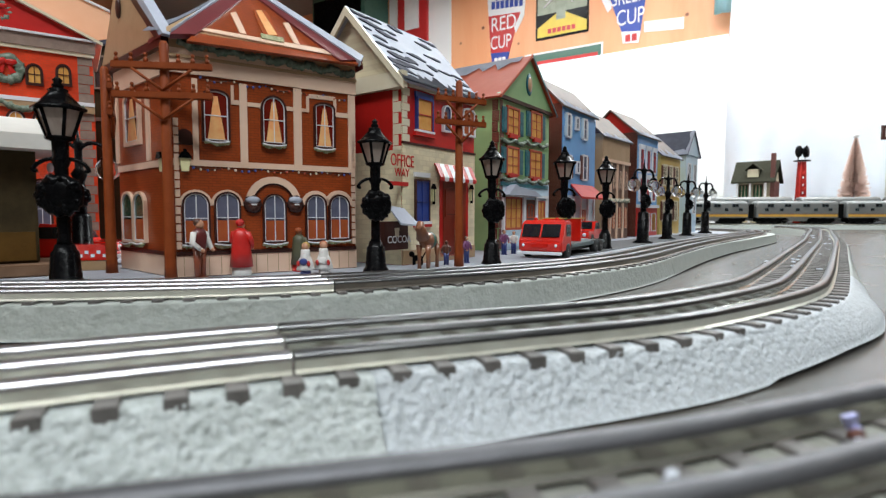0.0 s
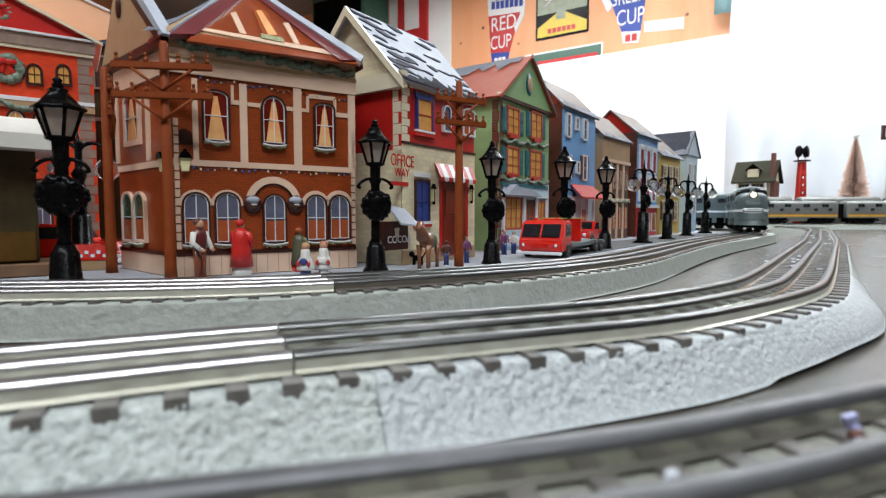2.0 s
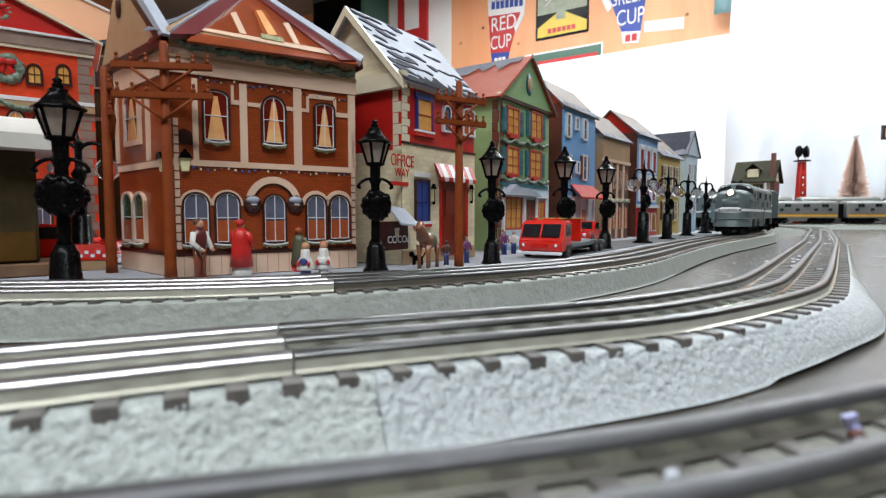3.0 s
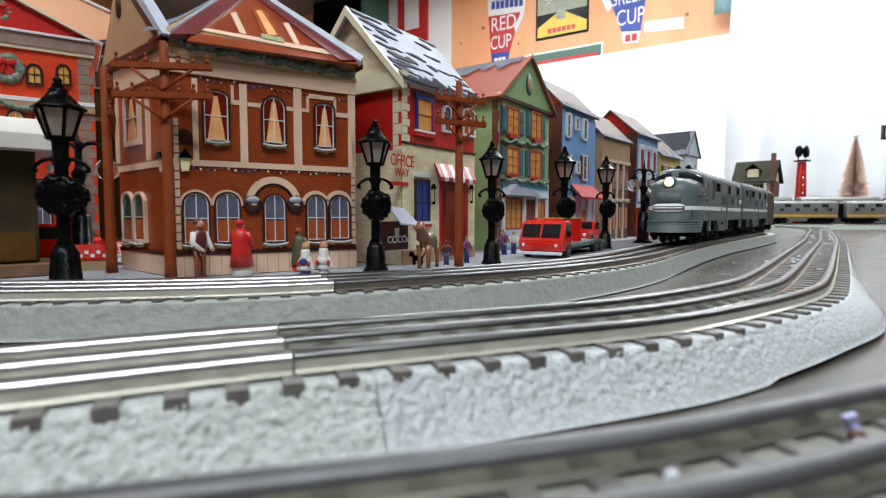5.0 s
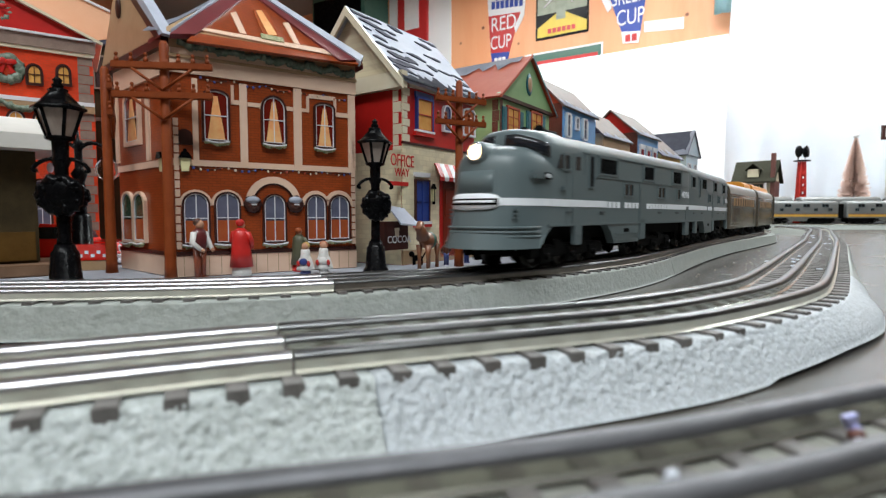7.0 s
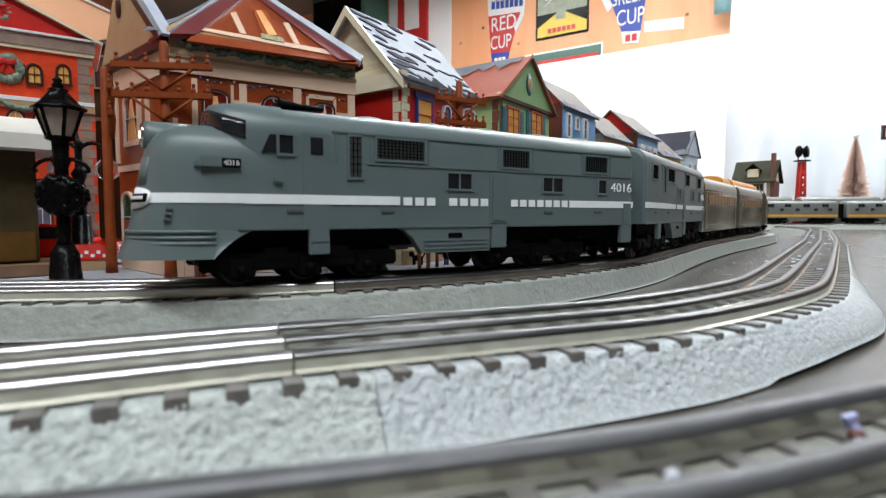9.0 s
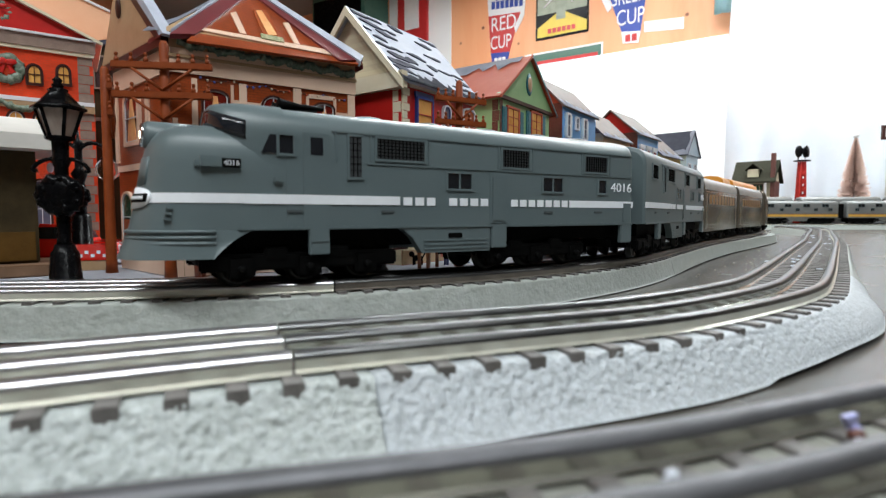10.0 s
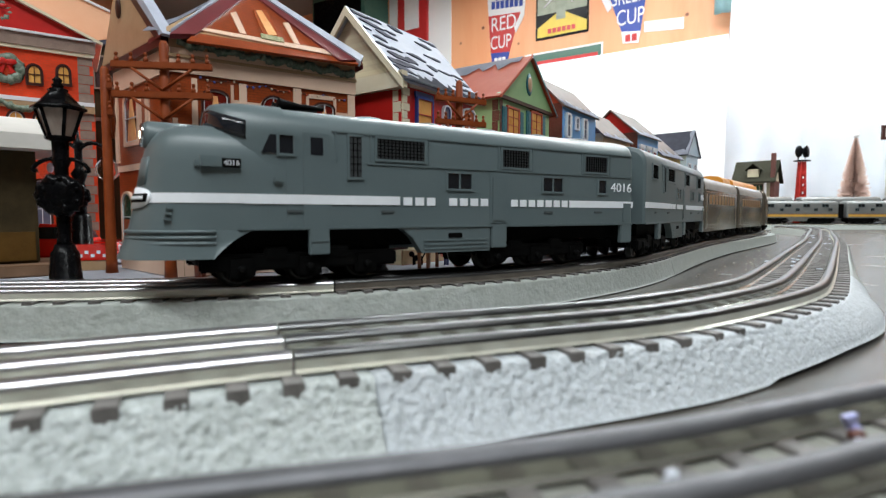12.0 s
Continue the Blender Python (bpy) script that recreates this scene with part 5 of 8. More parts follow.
    mark(h, [(0.0621, 0.0387, 0.1965), (0.0731, 0.0400, 0.1978), (0.0725, 0.0065, 0.1686), (0.0611, 0.0061, 0.1681)], 0.0022, PANE_RED, "gable_window")
    mark(h, [(0.0640, 0.0378, 0.1957), (0.0686, 0.0393, 0.1971), (0.0716, 0.0089, 0.1707), (0.0646, 0.0070, 0.1690)], 0.0026, CURTAIN_PRINT, "gable_curtain")
    mark(h, [(0.0589, 0.0068, 0.1687), (0.0747, 0.0057, 0.1680), (0.0739, 0.0002, 0.1632), (0.0582, 0.0014, 0.1640)], 0.003, FLOWER, "gable_planter")
    mark(h, [(-0.0014, -0.0105, 0.1527), (0.0140, -0.0064, 0.1565), (0.0648, 0.0607, 0.2157), (0.0650, 0.0775, 0.2303), (0.0620, 0.0763, 0.2293)], 0.003, MAROON, "rake_board")
    mark(h, [(0.1316, -0.0069, 0.1578), (0.1114, -0.0112, 0.1538), (0.0694, 0.0583, 0.2137), (0.0643, 0.0747, 0.2278), (0.0688, 0.0765, 0.2295)], 0.003, MAROON, "rake_board")
    mark(h, [(-0.0001, -0.0079, 0.1551), (0.0028, -0.0035, 0.1589), (0.0490, 0.0572, 0.2124), (0.0572, 0.0652, 0.2195), (0.0453, 0.0496, 0.2057)], 0.0042, SNOW, "rake_snow")
    mark(h, [(0.1279, -0.0110, 0.1542), (0.1339, -0.0030, 0.1612), (0.0763, 0.0658, 0.2203), (0.0708, 0.0638, 0.2184)], 0.0042, SNOW, "rake_snow")
    bm = bmesh.new()
    add_prism(bm, [(0.1337, -0.005, 0.1575), ap, (ap[0], 0.110, ap[2]), (0.1337, 0.110, 0.1575)], (0, 0, -0.003))
    roof = part("roof", bm, MAROON, h, "maroon roof with drifted snow")
    snow_cap(h, roof, (0.1337, -0.004, 0.1577), (0.1337, 0.110, 0.1577), (ap[0] - 0.1337, 0, ap[2] - 0.1575), 0.022, 9, 0.001, 4)
    snow_cap(h, roof, (0.1337, -0.0045, 0.158), (ap[0], ap[1], ap[2] + 0.0005), (0, 1, 0), 0.016, 7, 0.001, 6)
    sp = s.add("side_pediment", plate([(-0.012, 0.1560), (0.101, 0.1560), (0.030, 0.2180)], 0.006), TAN, "tan printed side gable with dark ornament")
    part("ornament", ball((0.030, -0.007, 0.190), 0.006, (0.6, 0.3, 1.3), 10), DARK_FRAME, sp)
    part("rake_snow", plate([(0.101, 0.1555), (0.107, 0.1555), (0.034, 0.224), (0.030, 0.218)], 0.0075), SNOW, sp)
    part("rake_board", plate([(0.092, 0.1560), (0.101, 0.1560), (0.030, 0.218), (0.030, 0.210)], 0.0068), DARK_FRAME, sp)
    trim(s, -0.012, 0.100, 0.1500, 0.1565, DARK_FRAME, 0.006, "eave")
    bm = bmesh.new()
    add_prism(bm, [(-0.006, -0.005, 0.1575), ap, (ap[0], 0.110, ap[2]), (-0.030, 0.100, 0.1575)], (0, 0, -0.003))
    left = part("roof", bm, MAROON, h)
    snow_cap(h, left, (-0.006, -0.0045, 0.158), (ap[0], ap[1], ap[2] + 0.0005), (-1, 1, 0), 0.016, 8, 0.001, 7)


brown_hall()


def post_office():
    h, w, f, roof = ridge_house("red and cream tin toy post office with snowy slate roof", (-0.0337, 0.4428), (0.0303, 0.5320), 0.112, 0.1575, 0.2190, RED_TIN, RED_TIN, CREAM_STONE, SNOW, 0.007, 0, 3, 0.0550)
    trim(f, 0, w, 0.0005, 0.1000, CREAM_STONE, 0.0010, "stone_ground_floor")
    trim(f, -0.0005, w + 0.0005, 0.1000, 0.1018, DARK_FRAME, 0.0020, "belt_line")
    trim(f, -0.0005, w, 0.0005, 0.012, TAN, 0.0016, "plinth")
    quoins(f, 0.0, 0.102, 0.152, 8, 0.006, 0.009, CREAM)
    s = side_face(h, 0, 0.112, -90)
    quoins(s, 0.1035, 0.0, 0.152, 17, 0.006, 0.0085, CREAM)
    trim(s, 0, 0.112, 0.0005, 0.095, CREAM_STONE, 0.0012, "stone_side")
    window(s, 0.030, 0.052, 0.112, 0.140, 0, PANE_WARM, None, DARK_FRAME, WHITE_TIN, 1, 1)
    trim(f, 0.009, w, 0.1470, 0.1530, CREAM, 0.0020, "eave_fascia")
    window(f, 0.0187, 0.0384, 0.1136, 0.1394, 0, PANE_WARM, None, NAVY, RED_TIN, 0, 1, 0.0016)
    trim(f, 0.0148, 0.0433, 0.1084, 0.1117, RED_TIN, 0.003, "sill")
    trim(f, 0.0163, 0.0416, 0.1117, 0.1136, WHITE_TIN, 0.0034, "sill_snow")
    trim(f, 0.0165, 0.0409, 0.1403, 0.1451, NAVY, 0.002, "lintel")
    window(f, 0.0569, 0.0658, 0.1177, 0.1389, 0.004, PANE_BLUE, None, WHITE_TIN, NAVY, 0, 1, 0.0014)
    window(f, 0.0881, 0.1069, 0.1179, 0.1420, 0.004, PANE_RED, None, WHITE_TIN, WHITE_TIN, 1, 1, 0.0014)
    window(f, 0.0160, 0.0333, 0.0362, 0.0705, 0, NAVY, None, DARK_FRAME, NAVY, 1, 1, 0.0014)
    trim(f, 0.0128, 0.0365, 0.0313, 0.0343, RED_TIN, 0.0035, "sill")
    trim(f, 0.0136, 0.0357, 0.0338, 0.0362, WHITE_TIN, 0.0040, "sill_snow")
    trim(f, 0.0138, 0.0358, 0.0739, 0.0778, WHITE_TIN, 0.0024, "lintel")
    trim(f, 0.0508, 0.0973, 0.0039, 0.0735, RED_TIN, 0.0016, "door_surround")
    trim(f, 0.0552, 0.0923, 0.0050, 0.0725, DOOR_RED, 0.0022, "front_door")
    window(f, 0.0596, 0.0864, 0.0420, 0.0656, 0.003, PANE_DARK, None, DOOR_RED, DARK_FRAME, 0, 0, 0.002)
    for u, z in ((0.0407, 0.0595), (0.1022, 0.0613)):
        lan = f.add("wall_lantern", plate([(u - 0.0012, z - 0.006), (u + 0.0012, z - 0.006), (u + 0.0024, z + 0.005), (u - 0.0024, z + 0.005)], 0.0030), LANTERN_GLOW)
        part("lantern_cap", plate([(u - 0.0030, z + 0.005), (u + 0.0030, z + 0.005), (u, z + 0.0095)], 0.0036), IRON, lan)
        part("lantern_bar", plate([(u - 0.0003, z - 0.0085), (u + 0.0003, z - 0.0085), (u + 0.0003, z + 0.005), (u - 0.0003, z + 0.005)], 0.0036), IRON, lan)
    aw = trim(f, 0.0432, 0.1022, 0.0854, 0.0874, RED_TIN, 0.002, "awning", "red and white striped awning")
    for i in range(9):
        a, b = 0.0432 + 0.00656 * i, 0.0432 + 0.00656 * (i + 1)
        bm = bmesh.new()
        add_prism(bm, [(a, -0.002, 0.0874), (b, -0.002, 0.0874), (b, -0.008, 0.0750), (a, -0.008, 0.0750)], (0, 0.0006, -0.0003))
        add_prism(bm, [(a, -0.008, 0.0750), (b, -0.008, 0.0750), (b, -0.008, 0.0722), ((a + b) / 2, -0.008, 0.0712), (a, -0.008, 0.0722)], (0, 0.0006, 0))
        part("awning_stripe", bm, (RED_TIN, WHITE_TIN)[i % 2], aw)
    text_part("OFFICE", 0.0138, RED_TIN, h, pose(-0.0004, -0.0013, 0.0854, 90) @ Matrix.Diagonal((0.671, 1, 1, 1)))
    text_part("WAY", 0.0094, RED_TIN, h, pose(-0.0012, -0.0013, 0.0759, 90) @ Matrix.Diagonal((0.843, 1, 1, 1)))
    trim(f, -0.0162, 0.0063, 0.0654, 0.0686, RED_TIN, 0.0018, "sign_bar")
    trim(f, -0.0273, 0.0016, 0.0138, 0.0366, DARK_FRAME, 0.0050, "cocoa_sign", "dark sign board lettered with a cup")
    text_part("COCOA", 0.0082, WHITE_TIN, h, pose(-0.0098, -0.0054, 0.0219, 90) @ Matrix.Diagonal((0.95, 1, 1, 1)))
    f.add("cup_print", plate([(-0.0155, 0.0314), (-0.0095, 0.0314), (-0.0105, 0.0244), (-0.0145, 0.0244)], 0.0053), CREAM)
    bm = bmesh.new()
    add_prism(bm, [(-0.0206, -0.016, 0.0340), (0.0033, -0.016, 0.0320), (0.0013, -0.001, 0.0458), (-0.0186, -0.001, 0.0478)], (0, 0, 0.0015))
    part("sign_canopy", bm, SNOW, h, "snow covered canopy over the sign")
    snow_patches(roof, (-0.006, -0.0065, 0.1500), (w + 0.006, -0.0065, 0.1500), (-0.006, 0.0550, 0.2190), 9, 5, SLATE, 5, 0.0008, (0.6, 1.5))
    snow_cap(h, roof, (-0.0075, -0.008, 0.1492), (w + 0.0075, -0.008, 0.1492), (0, 0.0550 + 0.007, 0.2190 - 0.150), 0.016, 26, 0.0012, 8, SLATE)
    for v0, z0, v1, z1 in ((-0.008, 0.149, 0.0550, 0.2190), (0.119, 0.149, 0.0550, 0.2190)):
        bm = bmesh.new()
        add_prism(bm, [(-0.0085, v0, z0 - 0.007), (-0.0085, v0, z0), (-0.0085, v1, z1), (-0.0085, v1, z1 - 0.008)], (0.0022, 0, 0))
        part("rake_board", bm, CREAM, h)
    trim(s, -0.004, 0.118, 0.1440, 0.1570, CREAM, 0.006, "gable_base_board")


post_office()


def green_house():
    h, w = house("green tin toy shop with teal shutters and snowy red roof", (0.0635, 0.6143), (0.1410, 0.7266))
    walls(h, [(0, 0), (w, 0), (w, 0.110), (0, 0.110)], 0.178, GREEN_TIN)
    f = Face(h, Matrix())
    trim(f, 0, w, 0.0005, 0.178, GREEN_TIN, 0.0006, "front_wall")
    f.add("front_gable", plate([(-0.006, 0.1770), (w + 0.006, 0.1770), (0.069, 0.2325)], 0.004), GREEN_TIN)
    med = f.add("medallion", ball((0.0676, -0.0044, 0.2004), 0.0125, (0.72, 0.14, 1.1), 8), TEAL)
    part("medallion_centre", ball((0.0676, -0.0056, 0.2004), 0.0085, (0.72, 0.14, 1.1), 8), TAN, med)
    # dark strip painted in for the shade under the eave
    trim(f, -0.004, w + 0.004, 0.1730, 0.1770, DARK_FRAME, 0.0042, "eave_shade_strip")
    left = roof_sheet(h, [(-0.010, -0.008, 0.1738), (0.069, -0.008, 0.2350), (0.069, 0.118, 0.2350), (-0.010, 0.118, 0.1738)], 0.0022, ROOF_RED)
    roof_sheet(h, [(0.069, -0.008, 0.2350), (w + 0.010, -0.008, 0.1738), (w + 0.010, 0.118, 0.1738), (0.069, 0.118, 0.2350)], 0.0022, ROOF_RED)
    snow_cap(h, left, (0.0685, 0.004, 0.2352), (0.0685, 0.118, 0.2352), (-0.079, 0, -0.0612), 0.030, 10, 0.001, 3)
    snow_cap(h, left, (-0.010, 0.030, 0.1739), (-0.010, 0.118, 0.1739), (0.079, 0, 0.0612), 0.022, 8, 0.001, 5)
    for sgn, e in ((1, -0.010), (-1, w + 0.010)):
        bm = bmesh.new()
        add_prism(bm, [(e, -0.0085, 0.1715), (0.069, -0.0085, 0.2330), (0.069, -0.0085, 0.2366), (e, -0.0085, 0.1750)], (0, 0.0020, 0))
        part("rake_board", bm, ROOF_RED if sgn > 0 else TEAL, h)
    quoins(f, 0.0, 0.002, 0.172, 14, 0.006, 0.0095, DARK_BRICK)
    window(f, 0.0169, 0.0441, 0.1363, 0.1651, 0, PANE_WARM, None, ROOF_RED, ROOF_RED, 1, 2, 0.0022)
    shutters(f, 0.0169, 0.0441, 0.1363, 0.1651, 0.0115, TEAL)
    window(f, 0.0799, 0.1084, 0.1391, 0.1695, 0, PANE_WARM, None, ROOF_RED, ROOF_RED, 1, 2, 0.0022)
    shutters(f, 0.0799, 0.1084, 0.1391, 0.1695, 0.0115, TEAL)
    window(f, 0.0162, 0.0435, 0.0900, 0.1197, 0, PANE_WARM, None, ROOF_RED, ROOF_RED, 1, 2, 0.0022)
    shutters(f, 0.0162, 0.0435, 0.0900, 0.1197, 0.0115, TEAL)
    window(f, 0.0778, 0.1080, 0.0896, 0.1211, 0, PANE_WARM, None, ROOF_RED, ROOF_RED, 1, 2, 0.0022)
    shutters(f, 0.0778, 0.1080, 0.0896, 0.1211, 0.0115, TEAL)
    garland(f, 0.0009, 0.1283, 0.1286, 0.1341, 4, 0.004, 0.0026)
    garland(f, 0.0015, 0.0857, 0.1301, 0.0857, 4, 0.004, 0.0026)
    trim(f, 0.0199, 0.0399, 0.1310, 0.1360, RED_TIN, 0.004, "window_box")
    trim(f, 0.0852, 0.1052, 0.1336, 0.1386, RED_TIN, 0.004, "window_box")
    trim(f, 0.0192, 0.0392, 0.0853, 0.0903, RED_TIN, 0.004, "window_box")
    trim(f, 0.0831, 0.1031, 0.0848, 0.0898, RED_TIN, 0.004, "window_box")
    trim(f, 0.007, w, 0.0005, 0.082, PALE_BLUE, 0.0016, "shop_front")
    trim(f, 0.0017, 0.1302, 0.0754, 0.0795, TEAL, 0.003, "shop_cornice")
    trim(f, 0.0050, 0.0091, 0.0029, 0.0634, WHITE_TIN, 0.004, "shop_post")
    trim(f, 0.0571, 0.0634, 0.0029, 0.0636, WHITE_TIN, 0.004, "shop_post")
    trim(f, 0.0926, 0.0977, 0.0129, 0.0630, WHITE_TIN, 0.004, "shop_post")
    trim(f, 0.1224, 0.1297, 0.0118, 0.0631, WHITE_TIN, 0.004, "shop_post")
    trim(f, 0.0045, 0.1288, 0.0629, 0.0664, WHITE_TIN, 0.005, "shop_lintel")
    window(f, 0.0130, 0.0523, 0.0259, 0.0608, 0, PANE_WARM, None, ROOF_RED, ROOF_RED, 2, 2, 0.002)
    trim(f, 0.0633, 0.0927, 0.0099, 0.0605, DARK_BRICK, 0.0024, "shop_door")
    window(f, 0.0694, 0.0874, 0.0385, 0.0548, 0.004, PANE_RED, None, ROOF_RED, ROOF_RED, 1, 0, 0.001)
    window(f, 0.1010, 0.1203, 0.0309, 0.0583, 0, PANE_WARM, None, ROOF_RED, ROOF_RED, 1, 2, 0.0015)
    trim(f, 0.0121, 0.0560, 0.0042, 0.0238, PALE_BLUE, 0.004, "stall_riser")
    bm = bmesh.new()
    add_prism(bm, [(0.0018, -0.012, 0.0646), (0.0936, -0.012, 0.0646), (0.0736, -0.012, 0.0706), (0.0329, -0.012, 0.0736), (0.0209, -0.012, 0.0770)], (0, 0.010, 0))
    part("porch_snow", bm, SNOW, h, "snow on the shop porch roof")
    s = side_face(h, 0, 0.110, -90)
    for z0 in (0.128, 0.075):
        window(s, 0.045, 0.062, z0, z0 + 0.03, 0, PANE_WARM, None, ROOF_RED, ROOF_RED, 1, 2, 0.002)
        shutters(s, 0.045, 0.062, z0, z0 + 0.03, 0.012, TEAL)
    quoins(s, 0.1015, 0.002, 0.172, 14, 0.007, 0.0085, DARK_BRICK)


green_house()


def far_houses():
    h, w, f, roof = ridge_house("blue tin toy house with white shutters and snowy tan roof", (0.1670, 0.7620), (0.2435, 0.8680), 0.10, 0.1985, 0.2400, BLUE_TIN, DARK_BRICK, ROOF_RED, ROOF_TAN, 0.005, 0.020, 4, 0.040)
    quoins(f, 0.0, 0.002, 0.19, 16, 0.003, 0.009, BLUE_TIN)
    window(f, 0.0141, 0.0242, 0.1536, 0.1845, 0, PANE_BLUE, None, WHITE_TIN, WHITE_TIN, 0, 1, 0.002)
    shutters(f, 0.0141, 0.0242, 0.1536, 0.1845, 0.006, PALE_BLUE)
    window(f, 0.0762, 0.0877, 0.1566, 0.1854, 0, PANE_BLUE, None, WHITE_TIN, WHITE_TIN, 0, 1, 0.002)
    shutters(f, 0.0762, 0.0877, 0.1566, 0.1854, 0.006, PALE_BLUE)
    window(f, 0.0472, 0.0558, 0.1680, 0.1836, 0, PANE_BLUE, None, WHITE_TIN, WHITE_TIN, 0, 1, 0.002)
    window(f, 0.0520, 0.0607, 0.1044, 0.1194, 0, PANE_BLUE, None, WHITE_TIN, WHITE_TIN, 0, 1, 0.002)
    window(f, 0.0183, 0.0286, 0.0951, 0.1258, 0, PANE_BLUE, None, WHITE_TIN, WHITE_TIN, 0, 1, 0.002)
    shutters(f, 0.0183, 0.0286, 0.0951, 0.1258, 0.007, DARK_BRICK)
    window(f, 0.0765, 0.0904, 0.0958, 0.1310, 0, PANE_BLUE, None, WHITE_TIN, WHITE_TIN, 0, 1, 0.002)
    shutters(f, 0.0765, 0.0904, 0.0958, 0.1310, 0.007, DARK_BRICK)
    trim(f, 0.004, w, 0.0005, 0.070, PALE_BLUE, 0.0016, "porch_wall")
    bm = bmesh.new()
    add_prism(bm, [(0.0220, -0.022, 0.0649), (0.1268, -0.022, 0.0649), (0.1188, -0.001, 0.0842), (0.0320, -0.001, 0.0842)], (0, 0, 0.003))
    part("porch_roof", bm, RED_TIN, h, "red porch roof")
    for i in range(5):
        trim(f, 0.012 + i * 0.027, 0.0155 + i * 0.027, 0.0005, 0.066, WHITE_TIN, 0.004, "porch_post")
    window(f, 0.018, 0.036, 0.012, 0.050, 0, PANE_RED, None, WHITE_TIN, WHITE_TIN, 1, 1)
    window(f, 0.072, 0.090, 0.012, 0.050, 0, PANE_RED, None, WHITE_TIN, WHITE_TIN, 1, 1)
    h, w, f, roof = ridge_house("tan tin toy shop with cream cornice and brown front", (0.2620, 0.8900), (0.3370, 0.9820), 0.10, 0.1755, 0.2180, BROWN_SHOP, TAN, DARK_BRICK, ROOF_TAN, 0.006, 0.014, 6, 0.042)
    trim(f, 0, w, 0.135, 0.171, TAN, 0.0016, "frieze")
    trim(f, 0, w, 0.130, 0.135, BEIGE, 0.004, "cornice")
    for i in range(4):
        u = 0.010 + i * 0.028
        window(f, u, u + 0.013, 0.086, 0.118, 0.004, PANE_DARK, None, DARK_BRICK, BEIGE, 1, 1)
        window(f, u, u + 0.015, 0.018, 0.055, 0, PANE_RED, None, DARK_BRICK, BEIGE, 1, 1)
        trim(f, u - 0.006, u - 0.002, 0.0005, 0.13, BEIGE, 0.003, "pilaster")
    trim(f, 0, w, 0.064, 0.070, CREAM, 0.004, "belt_course")
    garland(f, 0.004, 0.068, w - 0.004, 0.068, 5, 0.004, 0.0022)
    s = side_face(h, 0, 0.10, -90)
    window(s, 0.04, 0.06, 0.115, 0.150, 0, PANE_RED, None, DARK_BRICK, BEIGE, 1, 1)
    h, w, f, roof = ridge_house("blue and red tin toy house with red gable and snowy roof", (0.3620, 1.0100), (0.4360, 1.1000), 0.10, 0.1955, 0.2420, BLUE_TIN, DARK_BRICK, RED_TIN, ROOF_TAN, 0.006, 0.024, 7, 0.052)
    for i in range(3):
        u = 0.012 + i * 0.035
        for z in (0.125, 0.070):
            window(f, u, u + 0.016, z, z + 0.040, 0, PANE_BLUE, None, WHITE_TIN, RED_TIN, 1, 2, 0.003)
            trim(f, u - 0.005, u + 0.021, z + 0.043, z + 0.049, WHITE_TIN, 0.004, "lintel_snow")
    trim(f, 0, w, 0.0005, 0.055, RED_TIN, 0.0016, "shop_front")
    for i in range(3):
        window(f, 0.010 + i * 0.036, 0.032 + i * 0.036, 0.010, 0.044, 0, PANE_WARM, None, WHITE_TIN, DARK_BRICK, 2, 1)
    trim(f, 0, w, 0.055, 0.061, WHITE_TIN, 0.006, "snowy_ledge")
    h, w, f, roof = ridge_house("yellow tin toy house with snowy tan roof", (0.4550, 1.1300), (0.5350, 1.2200), 0.10, 0.1700, 0.2180, YELLOW_TIN, YELLOW_TIN, ROOF_TAN, ROOF_TAN, 0.006, 0.026, 9, 0.050)
    for i in range(3):
        u = 0.012 + i * 0.036
        for z in (0.105, 0.030):
            window(f, u, u + 0.016, z, z + 0.040, 0, PANE_DARK, None, CREAM, CREAM, 1, 1, 0.003)
            shutters(f, u, u + 0.016, z, z + 0.040, 0.007, DARK_BRICK)
    trim(f, 0, w, 0.082, 0.088, CREAM, 0.003, "belt_course")
    h, w = house("pale blue tin toy cottage with grey snowy roof", (0.5660, 1.2600), (0.6230, 1.3250))
    walls(h, [(0, 0), (w, 0), (w, 0.09), (0, 0.09)], 0.183, PALE_BLUE)
    f = Face(h, Matrix())
    f.add("front_gable", plate([(-0.006, 0.182), (w + 0.006, 0.182), (w / 2, 0.238)], 0.003), PALE_BLUE)
    left = roof_sheet(h, [(-0.010, -0.006, 0.180), (w / 2, -0.006, 0.241), (w / 2, 0.096, 0.241), (-0.010, 0.096, 0.180)], 0.002, SLATE)
    roof_sheet(h, [(w / 2, -0.006, 0.241), (w + 0.010, -0.006, 0.180), (w + 0.010, 0.096, 0.180), (w / 2, 0.096, 0.241)], 0.002, SLATE)
    snow_cap(h, left, (-0.010, -0.006, 0.1802), (-0.010, 0.096, 0.1802), (w / 2 + 0.01, 0, 0.061), 0.024, 8, 0.001, 2)
    snow_cap(h, left, (-0.010, -0.0062, 0.1803), (w / 2, -0.0062, 0.2412), (0, 1, 0), 0.010, 6, 0.001, 2)
    for z in (0.118, 0.045):
        window(f, 0.012, 0.028, z, z + 0.042, 0, PANE_DARK, None, WHITE_TIN, WHITE_TIN, 1, 1, 0.002)
        window(f, 0.054, 0.070, z, z + 0.042, 0, PANE_DARK, None, WHITE_TIN, WHITE_TIN, 1, 1, 0.002)
    trim(f, 0, w, 0.088, 0.094, WHITE_TIN, 0.003, "belt_course")


far_houses()


